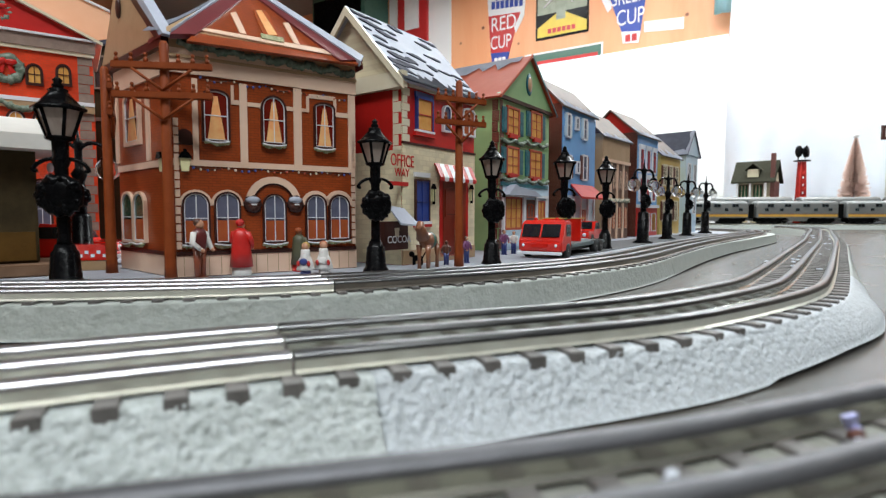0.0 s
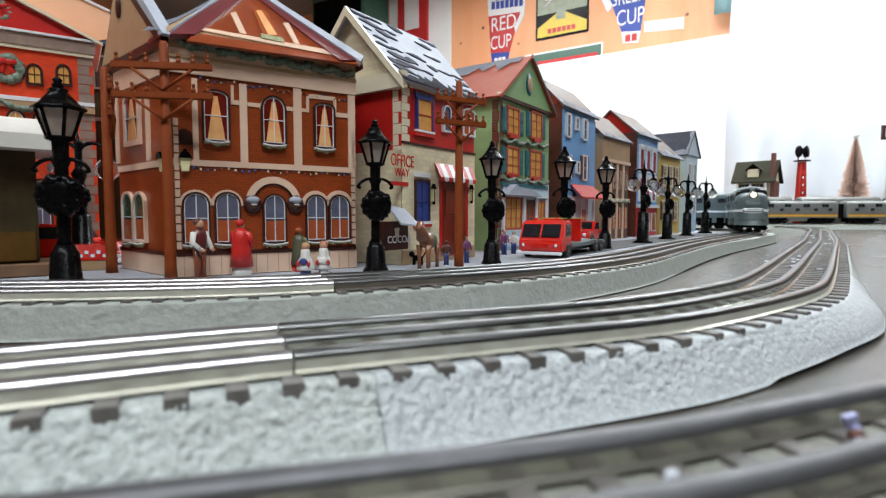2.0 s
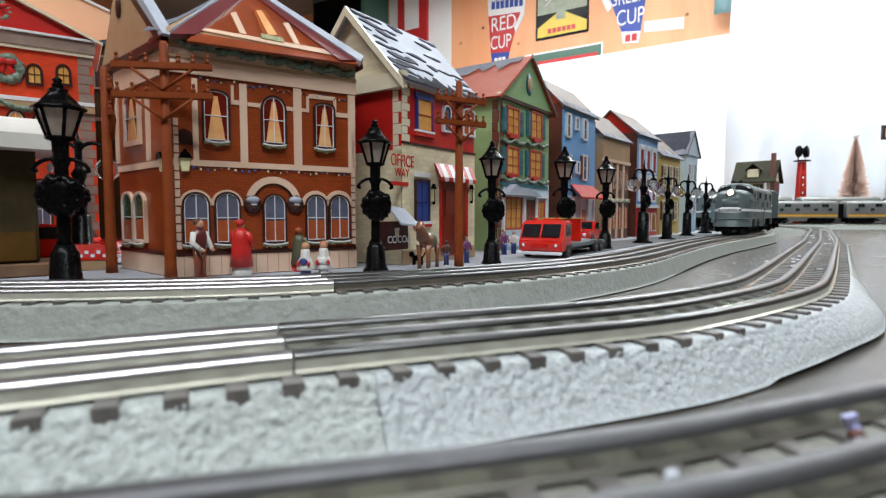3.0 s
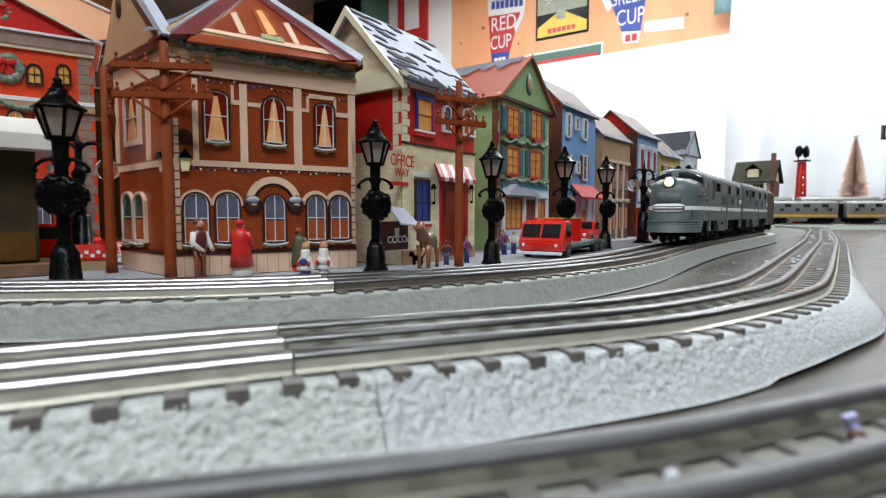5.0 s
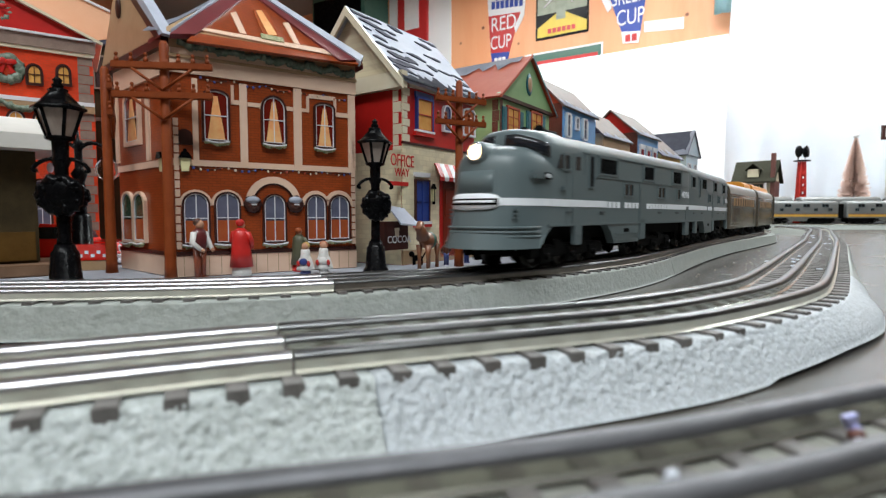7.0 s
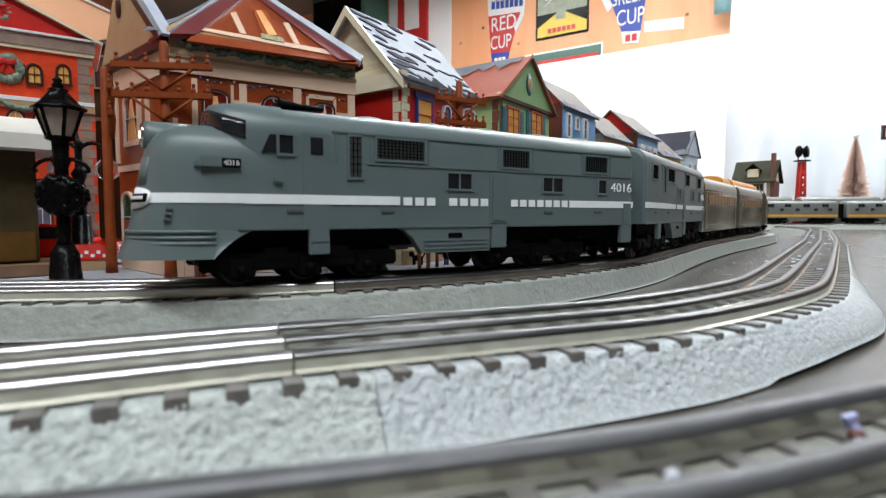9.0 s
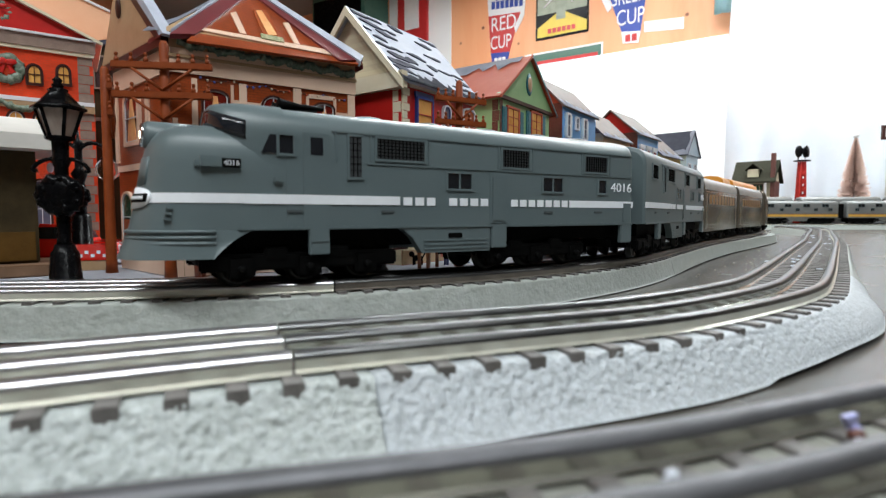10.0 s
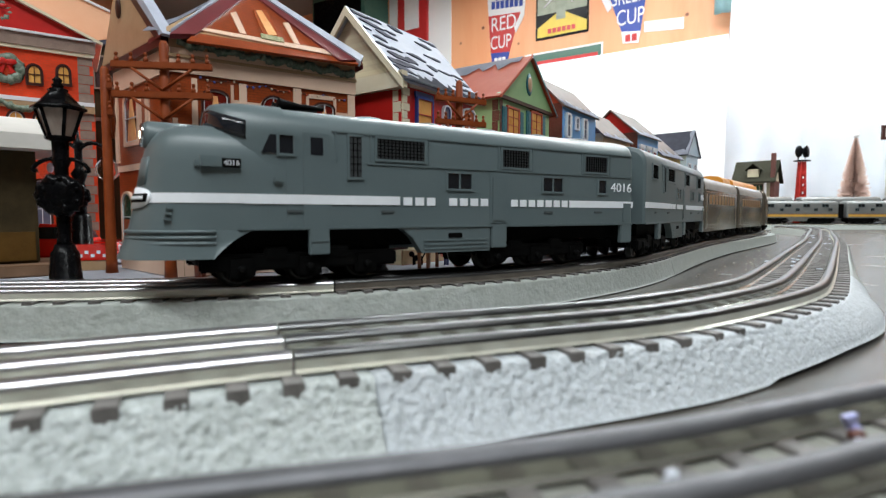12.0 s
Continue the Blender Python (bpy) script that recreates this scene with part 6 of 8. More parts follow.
def red_hall():
    h, w = house("red brick tin toy hall with cream quoins and a wreath", (-0.4940, 0.3860), (-0.3300, 0.5000))
    w = 0.2085
    walls(h, [(0, 0), (w, 0), (w, 0.11), (0, 0.11)], 0.2000, RED_BRICK)
    f = Face(h, Matrix())
    trim(f, 0, w, 0.0005, 0.2, RED_BRICK, 0.0006, "front_wall")
    trim(f, 0, w + 0.002, 0.1880, 0.1990, QUOIN_GREY, 0.004, "cornice")
    trim(f, 0, w + 0.001, 0.1850, 0.1885, CREAM, 0.003, "cornice_beading")
    trim(f, 0, w + 0.003, 0.1985, 0.2005, WHITE_TIN, 0.006, "cornice_snow")
    trim(f, 0, w, 0.1405, 0.1440, WHITE_TIN, 0.004, "ledge_snow")
    trim(f, 0, w, 0.1345, 0.1405, TAN, 0.0035, "ledge")
    quoins(f, 0.1965, 0.002, 0.186, 22, 0.0115, 0.0090, QUOIN_GREY)
    window(f, 0.1601, 0.1696, 0.1565, 0.1721, 0.006, PANE_WARM, None, DARK_FRAME, DARK_FRAME, 1, 1, 0.0016)
    window(f, 0.1814, 0.1902, 0.1588, 0.1749, 0.006, PANE_WARM, None, DARK_FRAME, DARK_FRAME, 1, 1, 0.0016)
    window(f, 0.1452, 0.1560, 0.1067, 0.1310, 0.008, PANE_WARM, None, DARK_FRAME, WHITE_TIN, 1, 1, 0.0018)
    window(f, 0.1635, 0.1739, 0.1062, 0.1320, 0.008, PANE_WARM, None, DARK_FRAME, WHITE_TIN, 1, 1, 0.0018)
    wreath(f, 0.1460, 0.1668, 0.0130)
    wreath(f, 0.1434, 0.2144, 0.0090)
    garland(f, 0.1404, 0.1394, 0.2007, 0.1395, 2, 0.006, 0.0035)
    f.add("front_gable", plate([(-0.02, 0.2005), (w, 0.2005), (0.100, 0.2480)], 0.003), RED_TIN)
    window(f, 0.1803, 0.1974, 0.0213, 0.0730, 0.006, PANE_BLUE, None, DARK_FRAME, WHITE_TIN, 1, 1, 0.0018)
    window(f, 0.1599, 0.1720, 0.0218, 0.0722, 0.006, PANE_BLUE, None, DARK_FRAME, WHITE_TIN, 1, 1, 0.0018)
    roof = roof_sheet(h, [(0.100, -0.006, 0.2510), (w + 0.008, -0.006, 0.1990), (w + 0.008, 0.11, 0.1990), (0.100, 0.11, 0.2510)], 0.002, BEIGE)
    roof_sheet(h, [(-0.02, -0.006, 0.190), (0.100, -0.006, 0.2510), (0.100, 0.11, 0.2510), (-0.02, 0.11, 0.190)], 0.002, BEIGE)
    # upright peach plate added behind the gable to fill a bright band
    peach = material("peach_panel_print", (0.80, 0.42, 0.24), 0.45, second=(0.86, 0.50, 0.31), scale=20)
    bm = bmesh.new()
    add_prism(bm, [(0.1527, 0.035, 0.2330), (0.2086, 0.035, 0.2106), (0.2252, 0.035, 0.2160), (0.2259, 0.035, 0.2413), (0.1700, 0.035, 0.2600), (0.1200, 0.035, 0.2600)], (0, 0.003, 0))
    back = part("peach_panel", bm, peach, h, "upright peach panel with white edge behind the hall front")
    bm = bmesh.new()
    add_prism(bm, [(0.2259, 0.0335, 0.2405), (0.2259, 0.0335, 0.2430), (0.1700, 0.0335, 0.2612), (0.1700, 0.0335, 0.2590)], (0, 0.006, 0))
    part("panel_edge", bm, WHITE_TIN, back)
    bm = bmesh.new()
    add_prism(bm, [(0.100, -0.0075, 0.2490), (w + 0.008, -0.0075, 0.1965), (w + 0.008, -0.0075, 0.1990), (0.100, -0.0075, 0.2515)], (0, 0.002, 0))
    part("rake_board", bm, CREAM, h)


red_hall()


def dark_house():
    h, w = house("dark olive brown tin toy house in the gap between the halls", (-0.4450, 0.6300), (-0.3400, 0.6300))
    # dark olive taken down to near black, so shade in the gap is included
    olive = tin("dark_olive_print", (0.020, 0.016, 0.008), (0.035, 0.026, 0.012), 40)
    walls(h, [(0, 0), (w, 0), (w, 0.06), (0, 0.06)], 0.235, olive)
    f = Face(h, Matrix())
    trim(f, 0, w, 0.150, 0.154, QUOIN_GREY, 0.002, "belt_course")
    window(f, 0.046, 0.062, 0.188, 0.222, 0.008, PANE_DARK, None, QUOIN_GREY, olive, 1, 1, 0.002)
    roof_sheet(h, [(-0.004, -0.006, 0.2350), (w + 0.004, -0.006, 0.2350), (w + 0.004, 0.03, 0.262), (-0.004, 0.03, 0.262)], 0.002, SLATE)
    roof_sheet(h, [(-0.004, 0.03, 0.262), (w + 0.004, 0.03, 0.262), (w + 0.004, 0.066, 0.2350), (-0.004, 0.066, 0.2350)], 0.002, SLATE)


dark_house()


# ---- street furniture, vehicles and figures ----
LANTERN_GLASS = material("frosted_lantern_pane", (0.42, 0.34, 0.29), 0.25, second=(0.26, 0.19, 0.16), scale=120, stretch=(1, 1, 0.3), coat=0.4)
POLE_BROWN = material("red_brown_plastic", (0.20, 0.038, 0.008), 0.5, second=(0.25, 0.055, 0.013), scale=90, bump=0.15, bump_scale=300, spec=0.2)
GLOBE = bpy.data.materials.new("clear_glass_globe")
GLOBE.use_nodes = True
_b = GLOBE.node_tree.nodes["Principled BSDF"]
_b.inputs["Transmission Weight"].default_value, _b.inputs["Roughness"].default_value, _b.inputs["IOR"].default_value = 1.0, 0.02, 1.12
_b.inputs["Coat Weight"].default_value = 0.6
RED_PAINT = material("glossy_red_enamel", (0.74, 0.020, 0.010), 0.2, second=(0.66, 0.016, 0.010), scale=40, coat=0.6)
TYRE = material("black_rubber", (0.012, 0.012, 0.012), 0.7, second=(0.02, 0.02, 0.02), scale=200)
SHELTER_BROWN = material("dark_brown_board", (0.030, 0.022, 0.010), 0.6, second=(0.075, 0.052, 0.022), scale=35, bump=0.2, spec=0.15)
PLATFORM = material("brown_platform_board", (0.15, 0.085, 0.05), 0.6, second=(0.22, 0.13, 0.08), scale=40, bump=0.2, spec=0.2)
SHELTER_ROOF = material("cream_roof_card", (0.62, 0.60, 0.55), 0.6, second=(0.72, 0.70, 0.66), scale=30)
SHELTER_OCHRE = material("dark_ochre_board", (0.085, 0.042, 0.008), 0.6, second=(0.13, 0.065, 0.013), scale=45, bump=0.2, spec=0.15)
SKIN = material("painted_skin_tone", (0.50, 0.26, 0.16), 0.5, second=(0.44, 0.22, 0.13), scale=200)


def lantern_lamp(x, y, high):
    """Cast lamp post with a wreath hung on it and a six sided lantern."""
    t = thing("street_lamp", pose(x, y, STREET, 0, 0, 20), "black cast iron toy street lamp with wreath and lantern", "street lamp", "lantern lamps along the track")
    k = high
    part("base", lathe([(0.085 * k, 0), (0.085 * k, 0.012 * k), (0.070 * k, 0.03 * k), (0.060 * k, 0.16 * k), (0.050 * k, 0.17 * k), (0.042 * k, 0.20 * k)], 14), IRON, t)
    part("post", lathe([(0.036 * k, 0.195 * k), (0.030 * k, 0.22 * k), (0.030 * k, 0.57 * k), (0.042 * k, 0.60 * k), (0.034 * k, 0.615 * k), (0.036 * k, 0.69 * k), (0.060 * k, 0.70 * k)], 14), IRON, t)
    bm = lumpy_ring((0, -0.036 * k, 0.435 * k), 0.068 * k, 0.036 * k, 8, 0.85)
    add_ball(bm, (0, -0.03 * k, 0.435 * k), 0.088 * k, (1, 0.5, 1.05), 12)
    w = part("wreath", bm, IRON, t, "glossy black wreath")
    for a in (0.4, 1.5, 2.7, 3.5, 5.0, 5.9):
        part("berry", ball((0.082 * k * math.cos(a), -0.060 * k, 0.435 * k + 0.078 * k * math.sin(a)), 0.012 * k, (1, 1, 1), 8), IRON, w)
    bm = bmesh.new()
    for s in (-1, 1):
        pts = [(s * (0.03 + 0.085 * math.sin(q)) * k, 0, (0.60 - 0.02 + 0.03 * math.cos(q * 1.6)) * k) for q in [i * 0.28 for i in range(9)]]
        add_tube(bm, pts, 0.010 * k, 7)
    part("scroll_arm", bm, IRON, t)
    cage = part("lantern", lathe([(0.062 * k, 0.70 * k), (0.066 * k, 0.712 * k), (0.058 * k, 0.716 * k)], 6), IRON, t)
    for i in range(6):
        a, b = math.pi / 3 * i, math.pi / 3 * (i + 1)
        r0, r1, z0, z1 = 0.054 * k, 0.096 * k, 0.714 * k, 0.842 * k
        bm = bmesh.new()
        add_tube(bm, [(r0 * math.cos(a), r0 * math.sin(a), z0), (r1 * math.cos(a), r1 * math.sin(a), z1)], 0.009 * k, 6)
        part("lantern_bar", bm, IRON, cage)
        bm = bmesh.new()
        q = 0.97
        add_prism(bm, [(r0 * q * math.cos(a), r0 * q * math.sin(a), z0), (r0 * q * math.cos(b), r0 * q * math.sin(b), z0), (r1 * q * math.cos(b), r1 * q * math.sin(b), z1), (r1 * q * math.cos(a), r1 * q * math.sin(a), z1)],
                  (-0.002 * k * math.cos((a + b) / 2), -0.002 * k * math.sin((a + b) / 2), 0))
        part("lantern_pane", bm, LANTERN_GLASS, cage)
    cap = part("lantern_roof", lathe([(0.116 * k, 0.838 * k), (0.118 * k, 0.850 * k), (0.095 * k, 0.862 * k), (0.040 * k, 0.925 * k), (0.044 * k, 0.935 * k), (0.026 * k, 0.945 * k)], 6), IRON, t)
    part("finial", lathe([(0.020 * k, 0.94 * k), (0.028 * k, 0.955 * k), (0.016 * k, 0.968 * k), (0.022 * k, 0.98 * k), (0.004 * k, 1.0 * k)], 10), IRON, cap)
    return t


def globe_lamp(x, y, high, turn):
    """Slim post with two arched arms and clear glass globes."""
    t = thing("globe_lamp", pose(x, y, STREET, 0, 0, turn), "black toy street lamp with two clear glass globes", "street lamp", "globe lamps along the track")
    k = high
    part("base", lathe([(0.120 * k, 0), (0.115 * k, 0.02 * k), (0.070 * k, 0.04 * k), (0.062 * k, 0.36 * k), (0.045 * k, 0.38 * k)], 12), IRON, t)
    part("post", lathe([(0.036 * k, 0.37 * k), (0.030 * k, 0.60 * k), (0.052 * k, 0.66 * k), (0.026 * k, 0.70 * k), (0.024 * k, 0.85 * k), (0.030 * k, 0.88 * k), (0.012 * k, 0.90 * k), (0.003 * k, 1.0 * k)], 10), IRON, t)
    bm = lumpy_ring((0, -0.03 * k, 0.50 * k), 0.055 * k, 0.032 * k, 9, 0.9)
    part("wreath", bm, IRON, t)
    for s in (-1, 1):
        bm = bmesh.new()
        add_tube(bm, [(s * (0.095 - 0.095 * math.cos(q)) * k, 0, (0.79 + 0.085 * math.sin(q)) * k) for q in [math.pi * i / 10 for i in range(11)]], 0.014 * k, 7)
        arm = part("arm", bm, IRON, t)
        part("globe_cap", lathe([(0.03 * k, 0.755 * k), (0.045 * k, 0.76 * k), (0.02 * k, 0.79 * k)], 10, Matrix.Translation((s * 0.19 * k, 0, 0))), IRON, arm)
        g = part("globe", ball((s * 0.19 * k, 0, 0.69 * k), 0.078 * k, (1, 1, 1), 16), GLOBE, arm, "clear glass globe")
        part("bulb", ball((s * 0.19 * k, 0, 0.70 * k), 0.020 * k, (1, 1, 1.6), 8), STRIPE, arm)
    return t


def telegraph_pole(x, y, high, turn, arm=0.062):
    t = thing("telegraph_pole", pose(x, y, STREET, 0, 0, turn), "red brown plastic toy telegraph pole with two crossarms", "telegraph pole", "telegraph poles beside the track")
    part("post", lathe([(0.0040, 0), (0.0036, 0.01), (0.0028, high - 0.002), (0.0018, high)], 12), POLE_BROWN, t)
    for z in (high - 0.016, high - 0.034):
        a = part("crossarm", box(-arm / 2, arm / 2, -0.0052, -0.0018, z - 0.0022, z + 0.0022, 0.0005), POLE_BROWN, t)
        for i in range(6):
            u = (-1, -0.68, -0.36, 0.36, 0.68, 1)[i] * arm * 0.45
            part("insulator", lathe([(0.0015, 0), (0.0014, 0.0022), (0.0008, 0.0026), (0.0008, 0.0036), (0.0012, 0.0040), (0.0011, 0.0052), (0.0004, 0.0056)], 8, Matrix.Translation((u, -0.0035, z + 0.002))), POLE_BROWN, a)
        for s in (-1, 1):
            part("brace", tube([(s * arm * 0.30, -0.0045, z - 0.002), (0, -0.004, z - 0.015)], 0.0010, 6), POLE_BROWN, a)
    return t


def figure(x, y, high, turn, coat, legs, head, label, skirt=False, arms=True, sleeve=None, child=False):
    """A painted toy figure on the street, one plain mesh."""
    k = high
    bm = bmesh.new()
    if skirt:
        add_lathe(bm, [(0.16 * k, 0), (0.17 * k, 0.02 * k), (0.155 * k, 0.22 * k)], 14, None, 1)
        add_lathe(bm, [(0.20 * k, 0.16 * k), (0.17 * k, 0.45 * k), (0.15 * k, 0.66 * k), (0.14 * k, 0.78 * k), (0.06 * k, 0.85 * k)], 14, None, 0)
    else:
        for s in (-1, 1):
            add_tube(bm, [(s * 0.055 * k, 0, 0), (s * 0.06 * k, 0, 0.25 * k), (s * 0.05 * k, 0, 0.50 * k)], [0.055 * k, 0.055 * k, 0.075 * k], 10, 1)
            add_ball(bm, (s * 0.06 * k, -0.04 * k, 0.02 * k), 0.055 * k, (0.9, 1.6, 0.6), 8, 1)
        add_lathe(bm, [(0.10 * k, 0.46 * k), (0.125 * k, 0.55 * k), (0.14 * k, 0.74 * k), (0.11 * k, 0.82 * k), (0.04 * k, 0.86 * k)], 12, Matrix.Diagonal((1, 0.75, 1, 1)), 0)
    if arms:
        for s in (-1, 1):
            add_tube(bm, [(s * 0.13 * k, 0, 0.78 * k), (s * 0.19 * k, -0.02 * k, 0.62 * k), (s * 0.13 * k, -0.14 * k, 0.50 * k)], [0.05 * k, 0.048 * k, 0.035 * k], 8, 4)
            add_ball(bm, (s * 0.12 * k, -0.16 * k, 0.49 * k), 0.035 * k, (1, 1, 1), 8, 2)
    if child:       # wide robe, red collar, song book held open
        add_lathe(bm, [(0.30 * k, 0.14 * k), (0.29 * k, 0.22 * k), (0.22 * k, 0.46 * k), (0.12 * k, 0.68 * k)], 14, Matrix.Diagonal((1, 0.7, 1, 1)), 0)
        add_ball(bm, (0, -0.06 * k, 0.68 * k), 0.11 * k, (1, 0.8, 0.6), 10, 5)
        add_ball(bm, (0, -0.20 * k, 0.42 * k), 0.13 * k, (1.1, 0.35, 0.9), 10, 1)
        for s in (-1, 1):
            add_ball(bm, (s * 0.17 * k, -0.20 * k, 0.36 * k), 0.07 * k, (0.8, 0.8, 1.4), 8, 5)
    r = 1.75 if child else 1.0
    add_ball(bm, (0, -0.01 * k, (0.88 if child else 0.91) * k), 0.072 * k * r, (0.9, 1, 1.12), 12, 2)
    add_ball(bm, (0, 0.022 * k * r, (0.92 if child else 0.945) * k), 0.075 * k * r, (1.04, 0.98, 0.92), 12, 3)
    ob = part("toy_figure", bm, [coat, legs, SKIN, head, sleeve or coat, paint("scarlet_trim", (0.50, 0.02, 0.015))], None)
    ob.matrix_basis = pose(x, y, STREET, 0, 0, turn)
    tagged(ob, label, "toy figure", "painted street figures")


def paint(name, c):
    return material(name, c, 0.4, second=tuple(v * 0.8 for v in c), scale=150, coat=0.2)


def horse(x, y, high, turn):
    k = high
    bm = bmesh.new()
    add_ball(bm, (0, 0, 0.60 * k), 0.2 * k, (1.9, 0.85, 0.95), 14, 0)
    add_tube(bm, [(0.30 * k, 0, 0.66 * k), (0.42 * k, 0, 0.86 * k), (0.46 * k, 0, 0.95 * k)], [0.15 * k, 0.10 * k, 0.075 * k], 10, 0)
    add_tube(bm, [(0.44 * k, 0, 0.97 * k), (0.62 * k, 0, 0.84 * k)], [0.085 * k, 0.05 * k], 10, 0)
    for lx in (-0.27, 0.27):
        for ly in (-0.1, 0.1):
            add_tube(bm, [(lx * k, ly * k, 0.52 * k), (lx * k * 1.03, ly * k, 0.26 * k), (lx * k, ly * k, 0)], [0.08 * k, 0.04 * k, 0.045 * k], 8, 0)
    add_tube(bm, [(-0.36 * k, 0, 0.70 * k), (-0.46 * k, 0, 0.55 * k), (-0.45 * k, 0, 0.32 * k)], [0.03 * k, 0.045 * k, 0.02 * k], 8, 1)
    for i in range(5):
        add_ball(bm, ((0.28 + 0.04 * i) * k, 0, (0.78 + 0.05 * i) * k), 0.06 * k, (0.8, 0.5, 1), 8, 1)
    ob = part("toy_horse", bm, [paint("bay_horse", (0.24, 0.085, 0.035)), TYRE], None)
    ob.matrix_basis = pose(x, y, STREET, 0, 0, turn)
    tagged(ob, "brown painted toy horse standing in the street", "toy horse")
    b = part("blanket", ball((-0.02 * k, 0, 0.60 * k), 0.208 * k, (0.8, 0.9, 0.95), 12), paint("green_white_rug", (0.05, 0.14, 0.10)), ob, "dark green horse rug")


def wheel_part(parent, x, y, r, w):
    tyre = part("wheel", lathe([(r * 0.6, -w / 2), (r * 0.95, -w / 2), (r, -w * 0.3), (r, w * 0.3), (r * 0.95, w / 2), (r * 0.6, w / 2)], 18, Matrix.Translation((x, y, r)) @ pose(0, 0, 0, 90)), TYRE, parent)
    part("hub", lathe([(r * 0.55, -w * 0.42), (r * 0.58, w * 0.42), (r * 0.2, w * 0.5)], 14, Matrix.Translation((x, y, r)) @ pose(0, 0, 0, 90 if y < 0 else -90)), STEEL, tyre)


def fire_truck(x, y, turn):
    """Cab-over truck; its front faces -x of its own space, length along +x."""
    t = thing("toy_truck", pose(x, y, STREET, 0, 0, turn), "glossy red toy fire truck with white bumper", "toy truck")
    bm = bmesh.new()
    add_prism(bm, [(0.000, -0.022, 0.006), (-0.001, -0.022, 0.016), (0.001, -0.022, 0.019), (0.008, -0.022, 0.034), (0.012, -0.022, 0.0365), (0.026, -0.022, 0.0365), (0.028, -0.022, 0.034), (0.028, -0.022, 0.006)], (0, 0.044, 0))
    bmesh.ops.bevel(bm, geom=bm.edges[:], offset=0.0034, segments=3, affect="EDGES", clamp_overlap=True)
    cab = part("cab", bm, RED_PAINT, t)
    for y0, y1 in ((-0.019, -0.0012), (0.0012, 0.019)):
        bm = bmesh.new()
        add_prism(bm, [(0.0012, y0, 0.0205), (0.0012, y1, 0.0205), (0.0066, y1, 0.0325), (0.0066, y0, 0.0325)], (-0.0008, 0, 0.0003))
        part("windscreen", bm, GLASS_DARK, cab)
    for s in (-1, 1):
        part("side_window", box(0.012, 0.024, s * 0.0215, s * 0.0224, 0.021, 0.0325), GLASS_DARK, cab)
        part("headlight", ball((-0.0015, s * 0.0165, 0.0125), 0.0015, (0.5, 1, 1), 10), STRIPE, cab)
        part("roof_beacon", lathe([(0.002, 0), (0.002, 0.002), (0.0008, 0.003)], 10, Matrix.Translation((0.016, s * 0.011, 0.0362))), RED_PAINT, cab)
    part("grille", box(-0.0022, 0, -0.008, 0.008, 0.0105, 0.0145, 0.0003), RED_PAINT, cab)
    part("bumper", box(-0.004, 0.001, -0.0225, 0.0225, 0.0035, 0.0065, 0.0008), STRIPE, t, "white bumper")
    part("chassis", box(0.004, 0.148, -0.014, 0.014, 0.005, 0.009, 0.001), TYRE, t)
    part("bed", box(0.032, 0.150, -0.021, 0.021, 0.0092, 0.0130, 0.0008), GREY, t, "flat grey load bed")
    for s in (-1, 1):
        part("ladder", box(0.030, 0.106, s * 0.010 - 0.0008, s * 0.010 + 0.0008, 0.0375, 0.0388), YELLOW_TIN, t)
    for i in range(7):
        part("ladder_rung", box(0.034 + 0.011 * i, 0.0348 + 0.011 * i, -0.010, 0.010, 0.0378, 0.0386), YELLOW_TIN, t)
    part("ladder_rack", box(0.090, 0.093, -0.011, 0.011, 0.0125, 0.0378), RED_PAINT, t)
    part("ladder_rack", box(0.033, 0.036, -0.011, 0.011, 0.0125, 0.0378), RED_PAINT, t)
    for xx in (0.018, 0.112, 0.130):
        for s in (-1, 1):
            wheel_part(t, xx, s * 0.0195, 0.0072, 0.006)


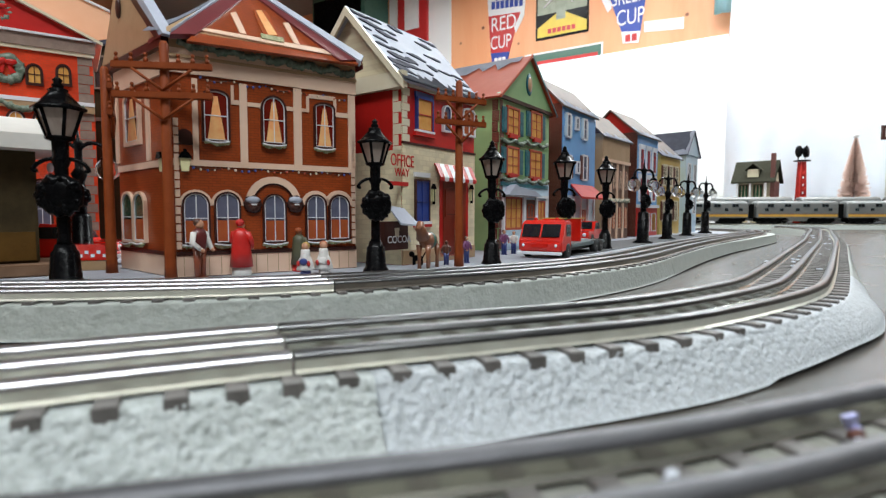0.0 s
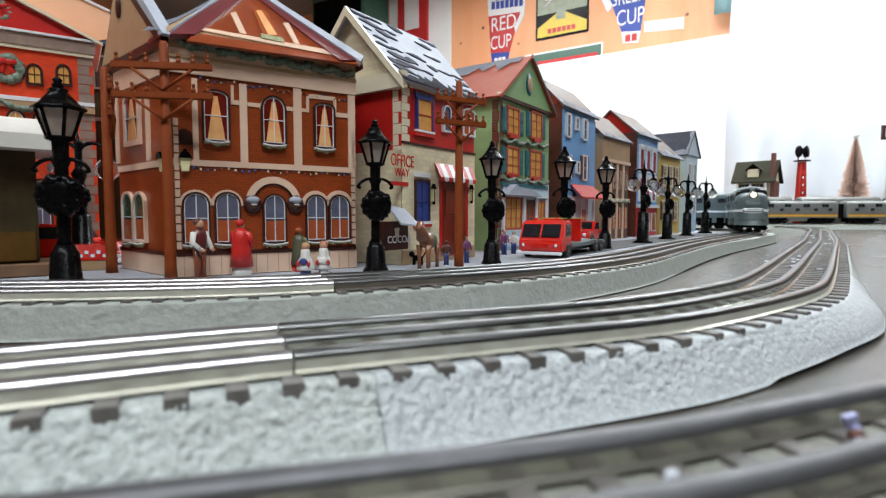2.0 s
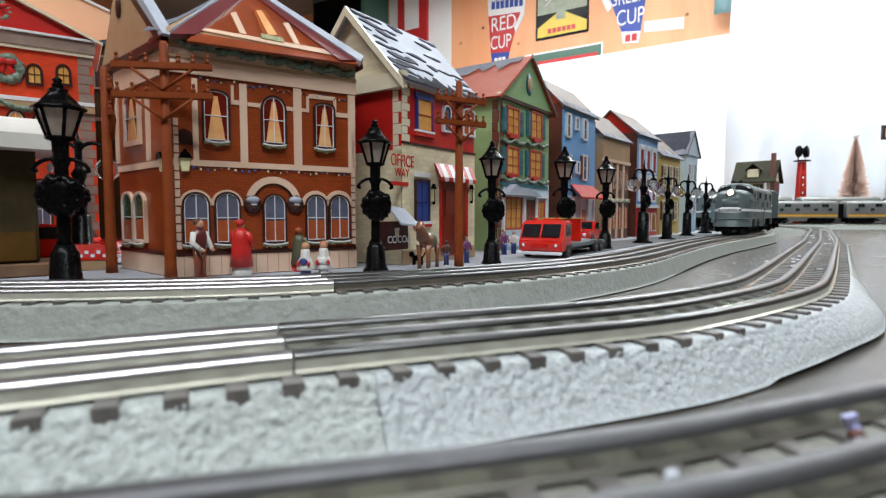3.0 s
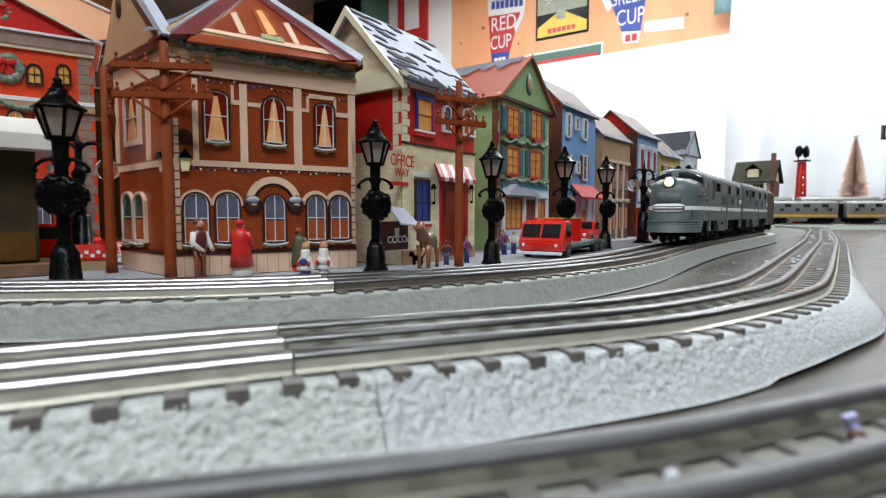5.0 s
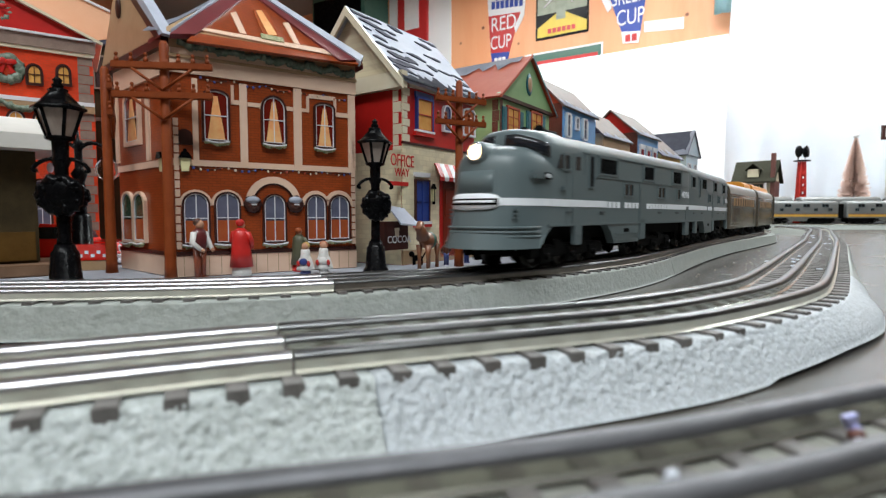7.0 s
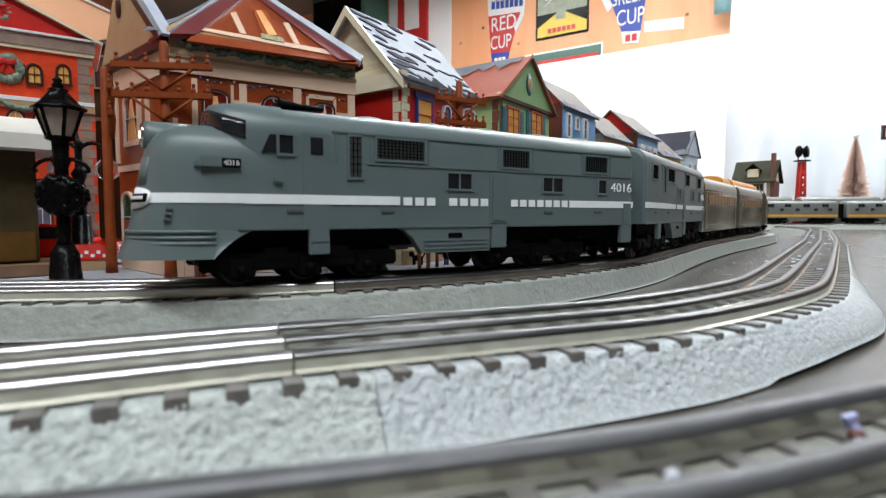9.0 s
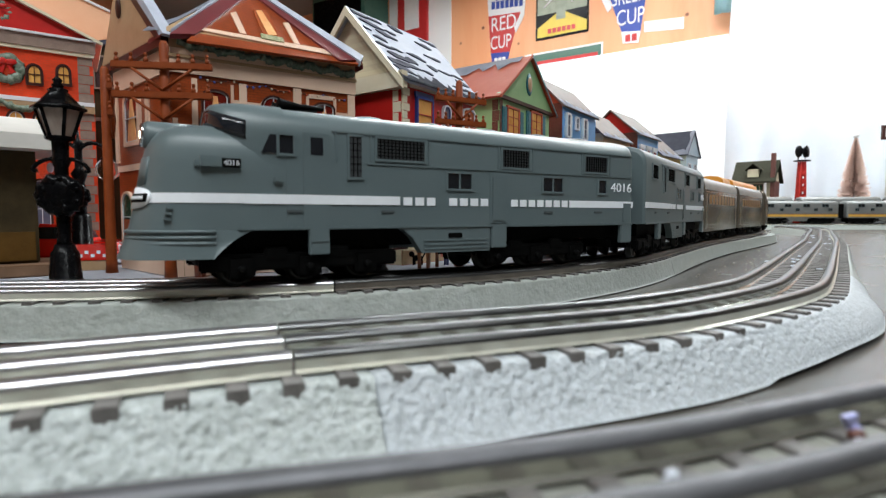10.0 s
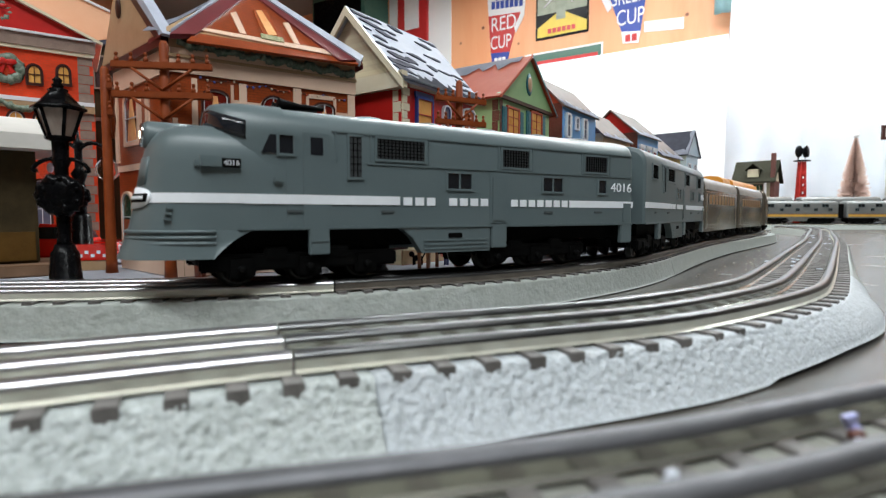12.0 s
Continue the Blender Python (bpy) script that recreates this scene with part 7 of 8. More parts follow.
def pickup(x, y, turn, label, size=1.0):
    t = thing("toy_car", pose(x, y, STREET, 0, 0, turn), label, "toy car")
    k = size
    bm = bmesh.new()
    prof = [(-0.046, 0.007), (-0.048, 0.012), (-0.046, 0.018), (-0.020, 0.020), (-0.012, 0.032), (0.008, 0.033), (0.014, 0.021), (0.044, 0.019), (0.047, 0.012), (0.046, 0.007)]
    add_prism(bm, [(a * k, -0.019 * k, b * k) for a, b in prof], (0, 0.038 * k, 0))
    bmesh.ops.bevel(bm, geom=bm.edges[:], offset=0.0016 * k, segments=2, affect="EDGES", clamp_overlap=True)
    b = part("body", bm, RED_PAINT, t)
    for s in (-1, 1):
        bm = bmesh.new()
        add_prism(bm, [(-0.016 * k, s * 0.0188 * k, 0.0215 * k), (0.010 * k, s * 0.0188 * k, 0.0215 * k), (0.006 * k, s * 0.0188 * k, 0.0305 * k), (-0.0105 * k, s * 0.0188 * k, 0.0305 * k)], (0, s * 0.0006 * k, 0))
        part("side_window", bm, GLASS_DARK, b)
        part("headlight", ball((-0.0475 * k, s * 0.013 * k, 0.014 * k), 0.0026 * k, (0.5, 1, 1), 10), STRIPE, b)
        for xx in (-0.028, 0.028):
            wheel_part(t, xx * k, s * 0.0165 * k, 0.0075 * k, 0.006 * k)
    bm = bmesh.new()
    add_prism(bm, [(-0.0198 * k, -0.016 * k, 0.0212 * k), (-0.0198 * k, 0.016 * k, 0.0212 * k), (-0.0132 * k, 0.015 * k, 0.0310 * k), (-0.0132 * k, -0.015 * k, 0.0310 * k)], (-0.0006, 0, 0.0003))
    part("windscreen", bm, GLASS_DARK, b)
    part("bumper", box(-0.050 * k, -0.046 * k, -0.019 * k, 0.019 * k, 0.006 * k, 0.009 * k, 0.0006), STRIPE, b)


def build_street():
    for x, y, h in ((-0.2244, 0.3180, 0.1225), (-0.0500, 0.3985, 0.1120), (0.0416, 0.4582, 0.1045), (0.1246, 0.5543, 0.1120), (0.1975, 0.6548, 0.1130)):
        lantern_lamp(x, y, h)
    for x, y, h, r in ((0.2917, 0.7839, 0.122, 35), (0.3793, 0.9092, 0.118, 30), (0.4782, 1.0535, 0.122, 30), (0.5917, 1.2138, 0.128, 30), (-0.2860, 0.4250, 0.112, 5)):
        globe_lamp(x, y, h, r)
    telegraph_pole(-0.1746, 0.3429, 0.1500, 8, 0.059)
    telegraph_pole(0.0130, 0.4379, 0.149, 28, 0.046)
    telegraph_pole(-0.2390, 0.3860, 0.146, 118, 0.036)
    navy, white, red, green = paint("navy_cloth", (0.03, 0.05, 0.2)), paint("white_robe", (0.75, 0.73, 0.70)), paint("scarlet_coat", (0.58, 0.018, 0.014)), paint("olive_coat", (0.10, 0.10, 0.06))
    brown, blond, ginger, violet, rust = paint("brown_hair", (0.10, 0.035, 0.02)), paint("fair_hair", (0.55, 0.36, 0.10)), paint("ginger_hair", (0.42, 0.10, 0.03)), paint("violet_coat", (0.16, 0.05, 0.14)), paint("rust_trousers", (0.22, 0.05, 0.02))
    figure(-0.1571, 0.3459, 0.039, 75, paint("maroon_vest", (0.12, 0.012, 0.012)), rust, brown, "painted toy man in maroon vest, white sleeves and rust trousers", sleeve=white)
    figure(-0.1388, 0.3685, 0.0385, 170, red, white, red, "painted toy woman in red coat and bonnet", True)
    figure(-0.1070, 0.3982, 0.0320, 170, green, red, ginger, "painted toy person in olive coat and orange cap", True)
    figure(-0.0965, 0.3755, 0.0220, -5, white, navy, blond, "fair haired toy choir child in white robe", True, False, None, True)
    figure(-0.0854, 0.3828, 0.0225, 5, white, white, ginger, "ginger haired toy choir child in white robe", True, False, None, True)
    figure(0.0205, 0.4660, 0.0230, 40, violet, navy, brown, "painted toy walker in violet coat")
    figure(0.0028, 0.4480, 0.0200, 200, brown, navy, brown, "small dark painted toy walker near the post office")
    figure(0.0640, 0.5620, 0.0260, 20, violet, navy, brown, "painted toy shopper in dark coat")
    figure(0.0760, 0.5760, 0.0240, -20, white, navy, brown, "painted toy shopper in pale coat")
    horse(-0.0116, 0.4238, 0.036, 250)
    bm = bmesh.new()
    add_ball(bm, (0, 0, 0.006), 0.003, (1.8, 0.8, 0.9), 10)
    add_ball(bm, (0.006, 0, 0.009), 0.0024, (1.2, 0.9, 1), 8)
    for lx in (-0.0035, 0.0035):
        for ly in (-0.0012, 0.0012):
            add_tube(bm, [(lx, ly, 0.005), (lx, ly, 0)], 0.0008, 6)
    add_tube(bm, [(-0.005, 0, 0.007), (-0.008, 0, 0.0115)], 0.0006, 6)
    d = part("toy_dog", bm, IRON, None)
    d.matrix_basis = pose(-0.0210, 0.4450, STREET, 0, 0, 150)
    tagged(d, "small dark painted toy dog on the snow", "toy dog")
    fire_truck(0.0930, 0.5150, 58)
    pickup(0.2080, 0.7900, 60, "red toy pickup parked by the blue house")
    pickup(-0.3200, 0.4500, 190, "red toy car parked by the brick hall", 1.05)
    c = thing("toy_crate", pose(-0.2720, 0.4080, STREET, 0, 0, 14), "red crate with white chequer band", "toy crate")
    part("crate_base", box(-0.019, 0.019, -0.0075, 0.0075, 0, 0.0075, 0.0004), TAN, c, "tan wooden base")
    part("crate_body", box(-0.019, 0.019, -0.008, 0.008, 0.0075, 0.0195, 0.0006), RED_PAINT, c)
    for i in range(9):
        part("chequer", box(-0.018 + 0.004 * i, -0.0155 + 0.004 * i, -0.0084, 0, 0.010 + 0.0026 * (i % 2), 0.0124 + 0.0026 * (i % 2)), STRIPE, c)
    # dark brown station shelter with a snowy roof
    s = thing("toy_shelter", pose(-0.2950, 0.3720, STREET, 0, 0, 38), "dark brown toy station shelter with white snowy roof", "toy shelter")
    part("wall", box(-0.16, 0.012, 0.0, 0.05, 0.008, 0.088, 0.001), SHELTER_BROWN, s)
    part("platform", box(-0.17, 0.030, -0.022, 0.055, 0, 0.008, 0.001), PLATFORM, s)
    part("lower_panel", box(-0.155, 0.010, -0.0012, 0.001, 0.010, 0.030), SHELTER_OCHRE, s)
    for u in (-0.10, -0.045):
        w = part("window", box(u, u + 0.030, -0.0022, 0.001, 0.036, 0.076, 0.0005), SHELTER_OCHRE, s)
        part("pane", box(u + 0.003, u + 0.027, -0.0028, 0, 0.039, 0.073), PANE_GREEN, w)
    bm = bmesh.new()
    add_prism(bm, [(0.022, -0.020, 0.086), (0.022, -0.020, 0.096), (0.022, 0.025, 0.112), (0.022, 0.070, 0.096), (0.022, 0.070, 0.086)], (-0.20, 0, 0))
    part("roof", bm, SHELTER_ROOF, s, "cream white roof")


build_street()


# ---- far end of the table and the wall behind ----
OLIVE = material("olive_shingle", (0.026, 0.026, 0.018), 0.8, second=(0.040, 0.039, 0.028), scale=120, bump=0.3, spec=0.05)
CREAM_WALL = material("cream_plastic_wall", (0.55, 0.50, 0.36), 0.6, second=(0.48, 0.43, 0.30), scale=40)
CHIMNEY = material("chimney_brick", (0.085, 0.024, 0.018), 0.7, second=(0.12, 0.04, 0.03), scale=200)
TOWER_RED = material("red_tower_enamel", (0.38, 0.025, 0.018), 0.6, second=(0.32, 0.02, 0.015), scale=60, spec=0.12)
BRISTLE = material("pink_tan_bristle", (0.58, 0.40, 0.33), 0.7, second=(0.70, 0.54, 0.47), scale=90)
BLUE_INK = material("blue_sign_enamel", (0.02, 0.05, 0.30), 0.4, second=(0.03, 0.07, 0.36), scale=15)
RED_INK = material("red_sign_enamel", (0.55, 0.03, 0.03), 0.4, second=(0.48, 0.025, 0.025), scale=15)
YELLOW_INK = material("yellow_sign_enamel", (0.70, 0.52, 0.04), 0.4, second=(0.62, 0.45, 0.03), scale=15)
WHITE_INK = material("white_sign_enamel", (0.80, 0.80, 0.80), 0.4, second=(0.72, 0.72, 0.74), scale=10)
GREEN_INK = material("green_sign_enamel", (0.05, 0.13, 0.10), 0.4, second=(0.07, 0.16, 0.12), scale=15)
GREY_INK = material("grey_green_sign_print", (0.28, 0.32, 0.24), 0.5, second=(0.40, 0.43, 0.34), scale=25)
TEAL_CLOTH = material("turquoise_cloth", (0.35, 0.62, 0.66), 0.8, second=(0.45, 0.70, 0.74), scale=20, bump=0.2)


def cottage():
    t = thing("toy_cottage", pose(1.389, 2.384, 0.0, 0, 0, -44) @ Matrix.Diagonal((0.84, 0.84, 0.955, 1)), "cream toy cottage with olive roof and brick chimney", "toy house")
    part("wall", box(-0.085, 0.085, -0.06, 0.06, 0.0, 0.215, 0.001), CREAM_WALL, t)
    bm = bmesh.new()
    add_prism(bm, [(-0.085, -0.06, 0.214), (-0.085, 0.06, 0.214), (-0.085, 0.0, 0.295)], (0.17, 0, 0))
    part("gable", bm, CREAM_WALL, t)
    for s in (-1, 1):
        bm = bmesh.new()
        add_prism(bm, [(-0.105, s * 0.085, 0.205), (0.100, s * 0.085, 0.205), (0.100, 0, 0.302), (-0.105, 0, 0.302)], (0, 0, 0.007))
        roof = part("roof", bm, OLIVE, t)
    part("chimney", box(0.074, 0.093, -0.072, -0.050, 0.0, 0.335, 0.001), CHIMNEY, t)
    part("brick_gable", box(0.084, 0.087, -0.058, 0.058, 0.0, 0.214), CHIMNEY, t)
    d = part("dormer", box(-0.030, 0.020, -0.075, -0.02, 0.232, 0.268, 0.001), CREAM_WALL, t)
    for s in (-1, 1):
        bm = bmesh.new()
        add_prism(bm, [(-0.005, -0.082, 0.292), (-0.005 + s * 0.035, -0.082, 0.262), (-0.005 + s * 0.035, -0.01, 0.262), (-0.005, -0.01, 0.292)], (0, 0, 0.005))
        part("dormer_roof", bm, OLIVE, d)
    for x0 in (-0.072, -0.005):
        w = part("window", box(x0, x0 + 0.045, -0.063, -0.058, 0.135, 0.200, 0.001), DARK_FRAME, t)
        part("pane", box(x0 + 0.004, x0 + 0.041, -0.0645, -0.06, 0.139, 0.196), PANE_GREEN, w)
        for i in (1, 2):
            part("mullion", box(x0 + 0.015 * i - 0.001, x0 + 0.015 * i + 0.001, -0.0655, -0.06, 0.139, 0.196), CREAM_WALL, w)
    for x0 in (-0.080, -0.020, 0.050):
        part("porch_post", box(x0, x0 + 0.009, -0.080, -0.071, 0.0, 0.207), WHITE_TIN, t)


def tower():
    t = thing("searchlight_tower", pose(1.575, 2.375, 0.0) @ Matrix.Diagonal((0.58, 0.58, 1.0, 1)), "red toy lattice tower with twin searchlights", "toy tower")
    for sx in (-1, 1):
        for sy in (-1, 1):
            part("leg", tube([(sx * 0.030, sy * 0.030, 0), (sx * 0.017, sy * 0.017, 0.292)], 0.0045, 6), TOWER_RED, t)
    part("base", box(-0.036, 0.036, -0.036, 0.036, 0, 0.008, 0.001), TOWER_RED, t)
    for i in range(8):
        z0, z1 = 0.036 * i + 0.004, 0.036 * (i + 1)
        r0, r1 = 0.030 - 0.013 * z0 / 0.292, 0.030 - 0.013 * z1 / 0.292
        for s in (-1, 1):
            part("brace", tube([(-r0, s * r0, z0), (r1, s * r1, z1)], 0.0028, 5), TOWER_RED, t)
            part("brace", tube([(r0, s * r0, z0), (-r1, s * r1, z1)], 0.0028, 5), TOWER_RED, t)
            part("brace", tube([(s * r0, -r0, z0), (s * r1, r1, z1)], 0.0028, 5), TOWER_RED, t)
        part("panel", box(-r1, r1, -r1 + 0.001, -r1 + 0.004, z0, z1), TOWER_RED, t)
    bm = bmesh.new()
    add_prism(bm, [(-0.0285, -0.0265, 0.008), (0.0285, -0.0265, 0.008), (0.0168, -0.0150, 0.290), (-0.0168, -0.0150, 0.290)], (0, 0.003, 0))
    part("face_plate", bm, TOWER_RED, t)
    bm = bmesh.new()
    add_prism(bm, [(-0.0268, -0.0285, 0.008), (-0.0268, 0.0285, 0.008), (-0.0152, 0.0168, 0.290), (-0.0152, -0.0168, 0.290)], (0.003, 0, 0))
    part("side_plate", bm, TOWER_RED, t)
    for z in (0.155, 0.190, 0.222):
        part("rivet_light", ball((0, -0.030 + 0.0445 * z, z), 0.006, (1, 0.4, 1), 8), STRIPE, t)
    part("platform", box(-0.046, 0.046, -0.030, 0.030, 0.292, 0.298, 0.001), IRON, t)
    for s in (-1, 1):
        l = part("searchlight", lathe([(0.010, -0.018), (0.022, -0.014), (0.026, 0.010), (0.024, 0.014)], 18, Matrix.Translation((s * 0.027, 0, 0.334)) @ pose(0, 0, 0, 78, 0, s * 25)), IRON, t)
        part("lens", lathe([(0.022, 0.0115), (0.016, 0.0125), (0.004, 0.013)], 18, Matrix.Translation((s * 0.027, 0, 0.334)) @ pose(0, 0, 0, 78, 0, s * 25)), GLASS_DARK, l)
        part("yoke", tube([(s * 0.027, 0.004, 0.296), (s * 0.027, 0.004, 0.315)], 0.004, 6), IRON, l)


def bottle_brush_tree(x, y, high, r):
    t = thing("bottle_brush_tree", pose(x, y, 0.0), "pink tan bottle brush tree with white tip", "toy tree")
    part("trunk", lathe([(0.030, 0), (0.030, 0.02), (0.006, 0.022), (0.004, high * 0.95)], 10), CHIMNEY, t)
    rng = random.Random(11)
    bm = bmesh.new()
    n = 5200
    for i in range(n):
        f = (i / n) ** 0.8
        z = 0.06 + (high - 0.075) * f
        a = i * 2.39996
        reach = r * (1 - f) ** 0.9 * rng.uniform(0.55, 1.12) + 0.004
        if math.sin(a * 1.0) < 0.2 and rng.random() < 0.12 and f < 0.5:
            continue
        d = Vector((math.cos(a), math.sin(a), rng.uniform(-0.22, 0.30)))
        p0 = Vector((0, 0, z)) + d * reach * 0.35
        p1 = Vector((0, 0, z)) + d * reach
        side = Vector((-d.y, d.x, 0)) * rng.uniform(0.0016, 0.0032)
        up = Vector((0, 0, 0.002))
        va = [bm.verts.new(q) for q in (p0 - side, p0 + side, p1 + side * 0.5, p1 - side * 0.5)]
        vb = [bm.verts.new(q + up) for q in (p0, p1)]
        bm.faces.new((va[0], va[1], va[2], va[3]))
        bm.faces.new((va[0], va[3], vb[1], vb[0]))
        bm.faces.new((va[1], vb[0], vb[1], va[2]))
    tagged(part("crown", bm, BRISTLE, t, "pink tan bristles"), kind="stuff")
    part("tip", ball((0, 0, high - 0.006), 0.013, (1, 1, 1), 10), WHITE_INK, t, "white tip")


# wall space: u along the pine wall, -y out of it
WALL_M = pose(-1.5, 4.97, 0.0, 0, 0, math.degrees(math.atan2(2.45 - 4.97, 2.35 + 1.5)))


def wall_thing(name, label, category):
    return thing(name, WALL_M.copy(), label, category)


def sheet(parent, pts, out, mat, name, label=""):
    bm = bmesh.new()
    add_prism(bm, [(u, -out, z) for u, z in pts], (0, out - 0.0515 + 0.05, 0))
    return part(name, bm, mat, parent, label)


def bars(parent, u0, u1, z0, z1, n, out, mat, lean=0.0):
    """Unreadable writing as plain bars."""
    w = (u1 - u0) / n
    for i in range(n):
        part("writing_bar", box(u0 + w * i + w * 0.12, u0 + w * (i + 1) - w * 0.12, -out - 0.002, -out + 0.002, z0 + lean * i, z1 + lean * i), mat, parent)


def wall_signs():
    c = wall_thing("cup_sign", "red white and blue cup shaped tin sign", "wall sign")
    sheet(c, [(2.155, 1.62), (2.46, 1.62), (2.405, 1.40), (2.170, 1.415)], 0.006, WHITE_INK, "top_field")
    sheet(c, [(2.170, 1.415), (2.405, 1.40), (2.330, 1.155), (2.190, 1.165)], 0.006, RED_INK, "middle_field")
    sheet(c, [(2.190, 1.165), (2.330, 1.155), (2.300, 1.02), (2.210, 1.03)], 0.006, BLUE_INK, "lower_field")
    sheet(c, [(2.400, 1.47), (2.445, 1.50), (2.435, 1.37), (2.375, 1.27), (2.365, 1.31), (2.410, 1.39)], 0.0065, WHITE_INK, "cup_handle")
    bars(c, 2.19, 2.43, 1.455, 1.505, 7, 0.007, BLUE_INK, -0.003)
    text_part("Special", 0.085, BLUE_INK, c, pose(2.305, -0.008, 1.545, 90, 4, 0))
    text_part("RED", 0.135, WHITE_INK, c, pose(2.285, -0.008, 1.345, 90) @ Matrix.Diagonal((0.78, 1, 1, 1)))
    text_part("CUP", 0.125, WHITE_INK, c, pose(2.265, -0.008, 1.225, 90) @ Matrix.Diagonal((0.66, 1, 1, 1)))
    bars(c, 2.215, 2.305, 1.075, 1.125, 3, 0.007, WHITE_INK)
    g = wall_thing("cup_sign", "blue and white cup shaped tin sign", "wall sign")
    sheet(g, [(2.950, 1.50), (3.225, 1.47), (3.180, 1.135), (3.070, 1.150)], 0.006, BLUE_INK, "middle_field")
    sheet(g, [(3.070, 1.150), (3.180, 1.135), (3.170, 1.07), (3.080, 1.08)], 0.006, WHITE_INK, "lower_field")
    sheet(g, [(2.930, 1.40), (2.965, 1.42), (3.010, 1.30), (2.985, 1.28)], 0.0065, WHITE_INK, "cup_handle")
    text_part("GREEN", 0.125, WHITE_INK, g, pose(3.105, -0.008, 1.345, 90) @ Matrix.Diagonal((0.58, 1, 1, 1)))
    text_part("CUP", 0.130, WHITE_INK, g, pose(3.120, -0.008, 1.225, 90) @ Matrix.Diagonal((0.66, 1, 1, 1)))
    bars(g, 3.09, 3.165, 1.085, 1.125, 2, 0.007, RED_INK)
    p = wall_thing("wall_poster", "black and yellow tin poster with pale grey picture", "poster")
    sheet(p, [(2.520, 1.190), (2.870, 1.190), (2.870, 1.62), (2.520, 1.62)], 0.005, IRON, "frame")
    sheet(p, [(2.532, 1.205), (2.858, 1.205), (2.858, 1.61), (2.532, 1.61)], 0.0065, YELLOW_INK, "yellow_field")
    sheet(p, [(2.532, 1.345), (2.858, 1.345), (2.858, 1.61), (2.532, 1.61)], 0.008, GREY_INK, "picture_field")
    sheet(p, [(2.532, 1.265), (2.66, 1.34), (2.72, 1.34), (2.858, 1.265), (2.858, 1.345), (2.532, 1.345)], 0.009, IRON, "dark_band")
    sheet(p, [(2.66, 1.30), (2.72, 1.30), (2.72, 1.43), (2.66, 1.43)], 0.0095, GREY_INK, "post_print")
    bm = bmesh.new()
    add_ball(bm, (2.70, -0.009, 1.455), 0.05, (1.9, 0.04, 0.7), 12)
    add_ball(bm, (2.60, -0.009, 1.45), 0.022, (1.2, 0.06, 1), 10)
    for q in (-0.06, 0.05):
        add_tube(bm, [(2.70 + q, -0.010, 1.44), (2.68 + q * 1.7, -0.010, 1.39)], 0.006, 6)
    part("animal_print", bm, WHITE_INK, p)
    bars(p, 2.60, 2.79, 1.222, 1.250, 6, 0.0075, RED_INK)
    s = wall_thing("wall_sign", "long green and red tin sign with white border", "wall sign")
    sheet(s, [(2.440, 0.90), (2.960, 0.90), (2.960, 1.112), (2.440, 1.112)], 0.004, WHITE_INK, "border")
    sheet(s, [(2.448, 0.90), (2.950, 0.90), (2.950, 1.100), (2.448, 1.100)], 0.006, GREEN_INK, "green_field")
    sheet(s, [(2.460, 0.90), (2.930, 0.90), (2.930, 1.056), (2.460, 1.056)], 0.0075, RED_INK, "red_field")
    l = wall_thing("paper_label", "plain white paper label on the wall", "label")
    sheet(l, [(3.200, 1.125), (3.415, 1.105), (3.415, 1.170), (3.200, 1.185)], 0.003, WHITE_INK, "paper")
    d = wall_thing("dark_cabinet", "tall dark green cabinet against the wall", "cabinet")
    part("body", box(0.75, 1.29, -0.28, -0.002, -0.8, 1.74, 0.004), GREEN_INK, d)
    part("door", box(0.78, 1.26, -0.296, -0.28, -0.75, 1.70, 0.004), IRON, d)
    r = wall_thing("red_frame", "red framed white notice board on the wall", "notice board")
    part("backing", box(1.40, 1.67, -0.03, -0.002, 1.34, 1.74, 0.003), RED_INK, r)
    part("notice", box(1.47, 1.60, -0.036, -0.028, 1.44, 1.70), WHITE_INK, r)
    w = wall_thing("white_panel", "white painted wall panel beside the pine boards", "wall panel")
    part("panel", box(1.30, 1.865, -0.004, 0.0, -0.79, 1.77), WHITE_BOARD, w)
    # turquoise cloth over the end of the backdrop
    bm = bmesh.new()
    rows = []
    for j in range(8):
        rows.append([bm.verts.new((3.58 + 0.15 * i / 14, -0.10 + 0.008 * math.sin(i * 1.3 + j * 0.3), 1.12 + 0.5 * j / 7)) for i in range(15)])
    for a, b in zip(rows, rows[1:]):
        for i in range(14):
            bm.faces.new((a[i], a[i + 1], b[i + 1], b[i])).smooth = True
    bmesh.ops.solidify(bm, geom=bm.faces[:], thickness=0.003)
    cl = part("hanging_cloth", bm, TEAL_CLOTH, None)
    cl.matrix_basis = WALL_M.copy()
    tagged(cl, "turquoise cloth hung at the end of the wall", "cloth")


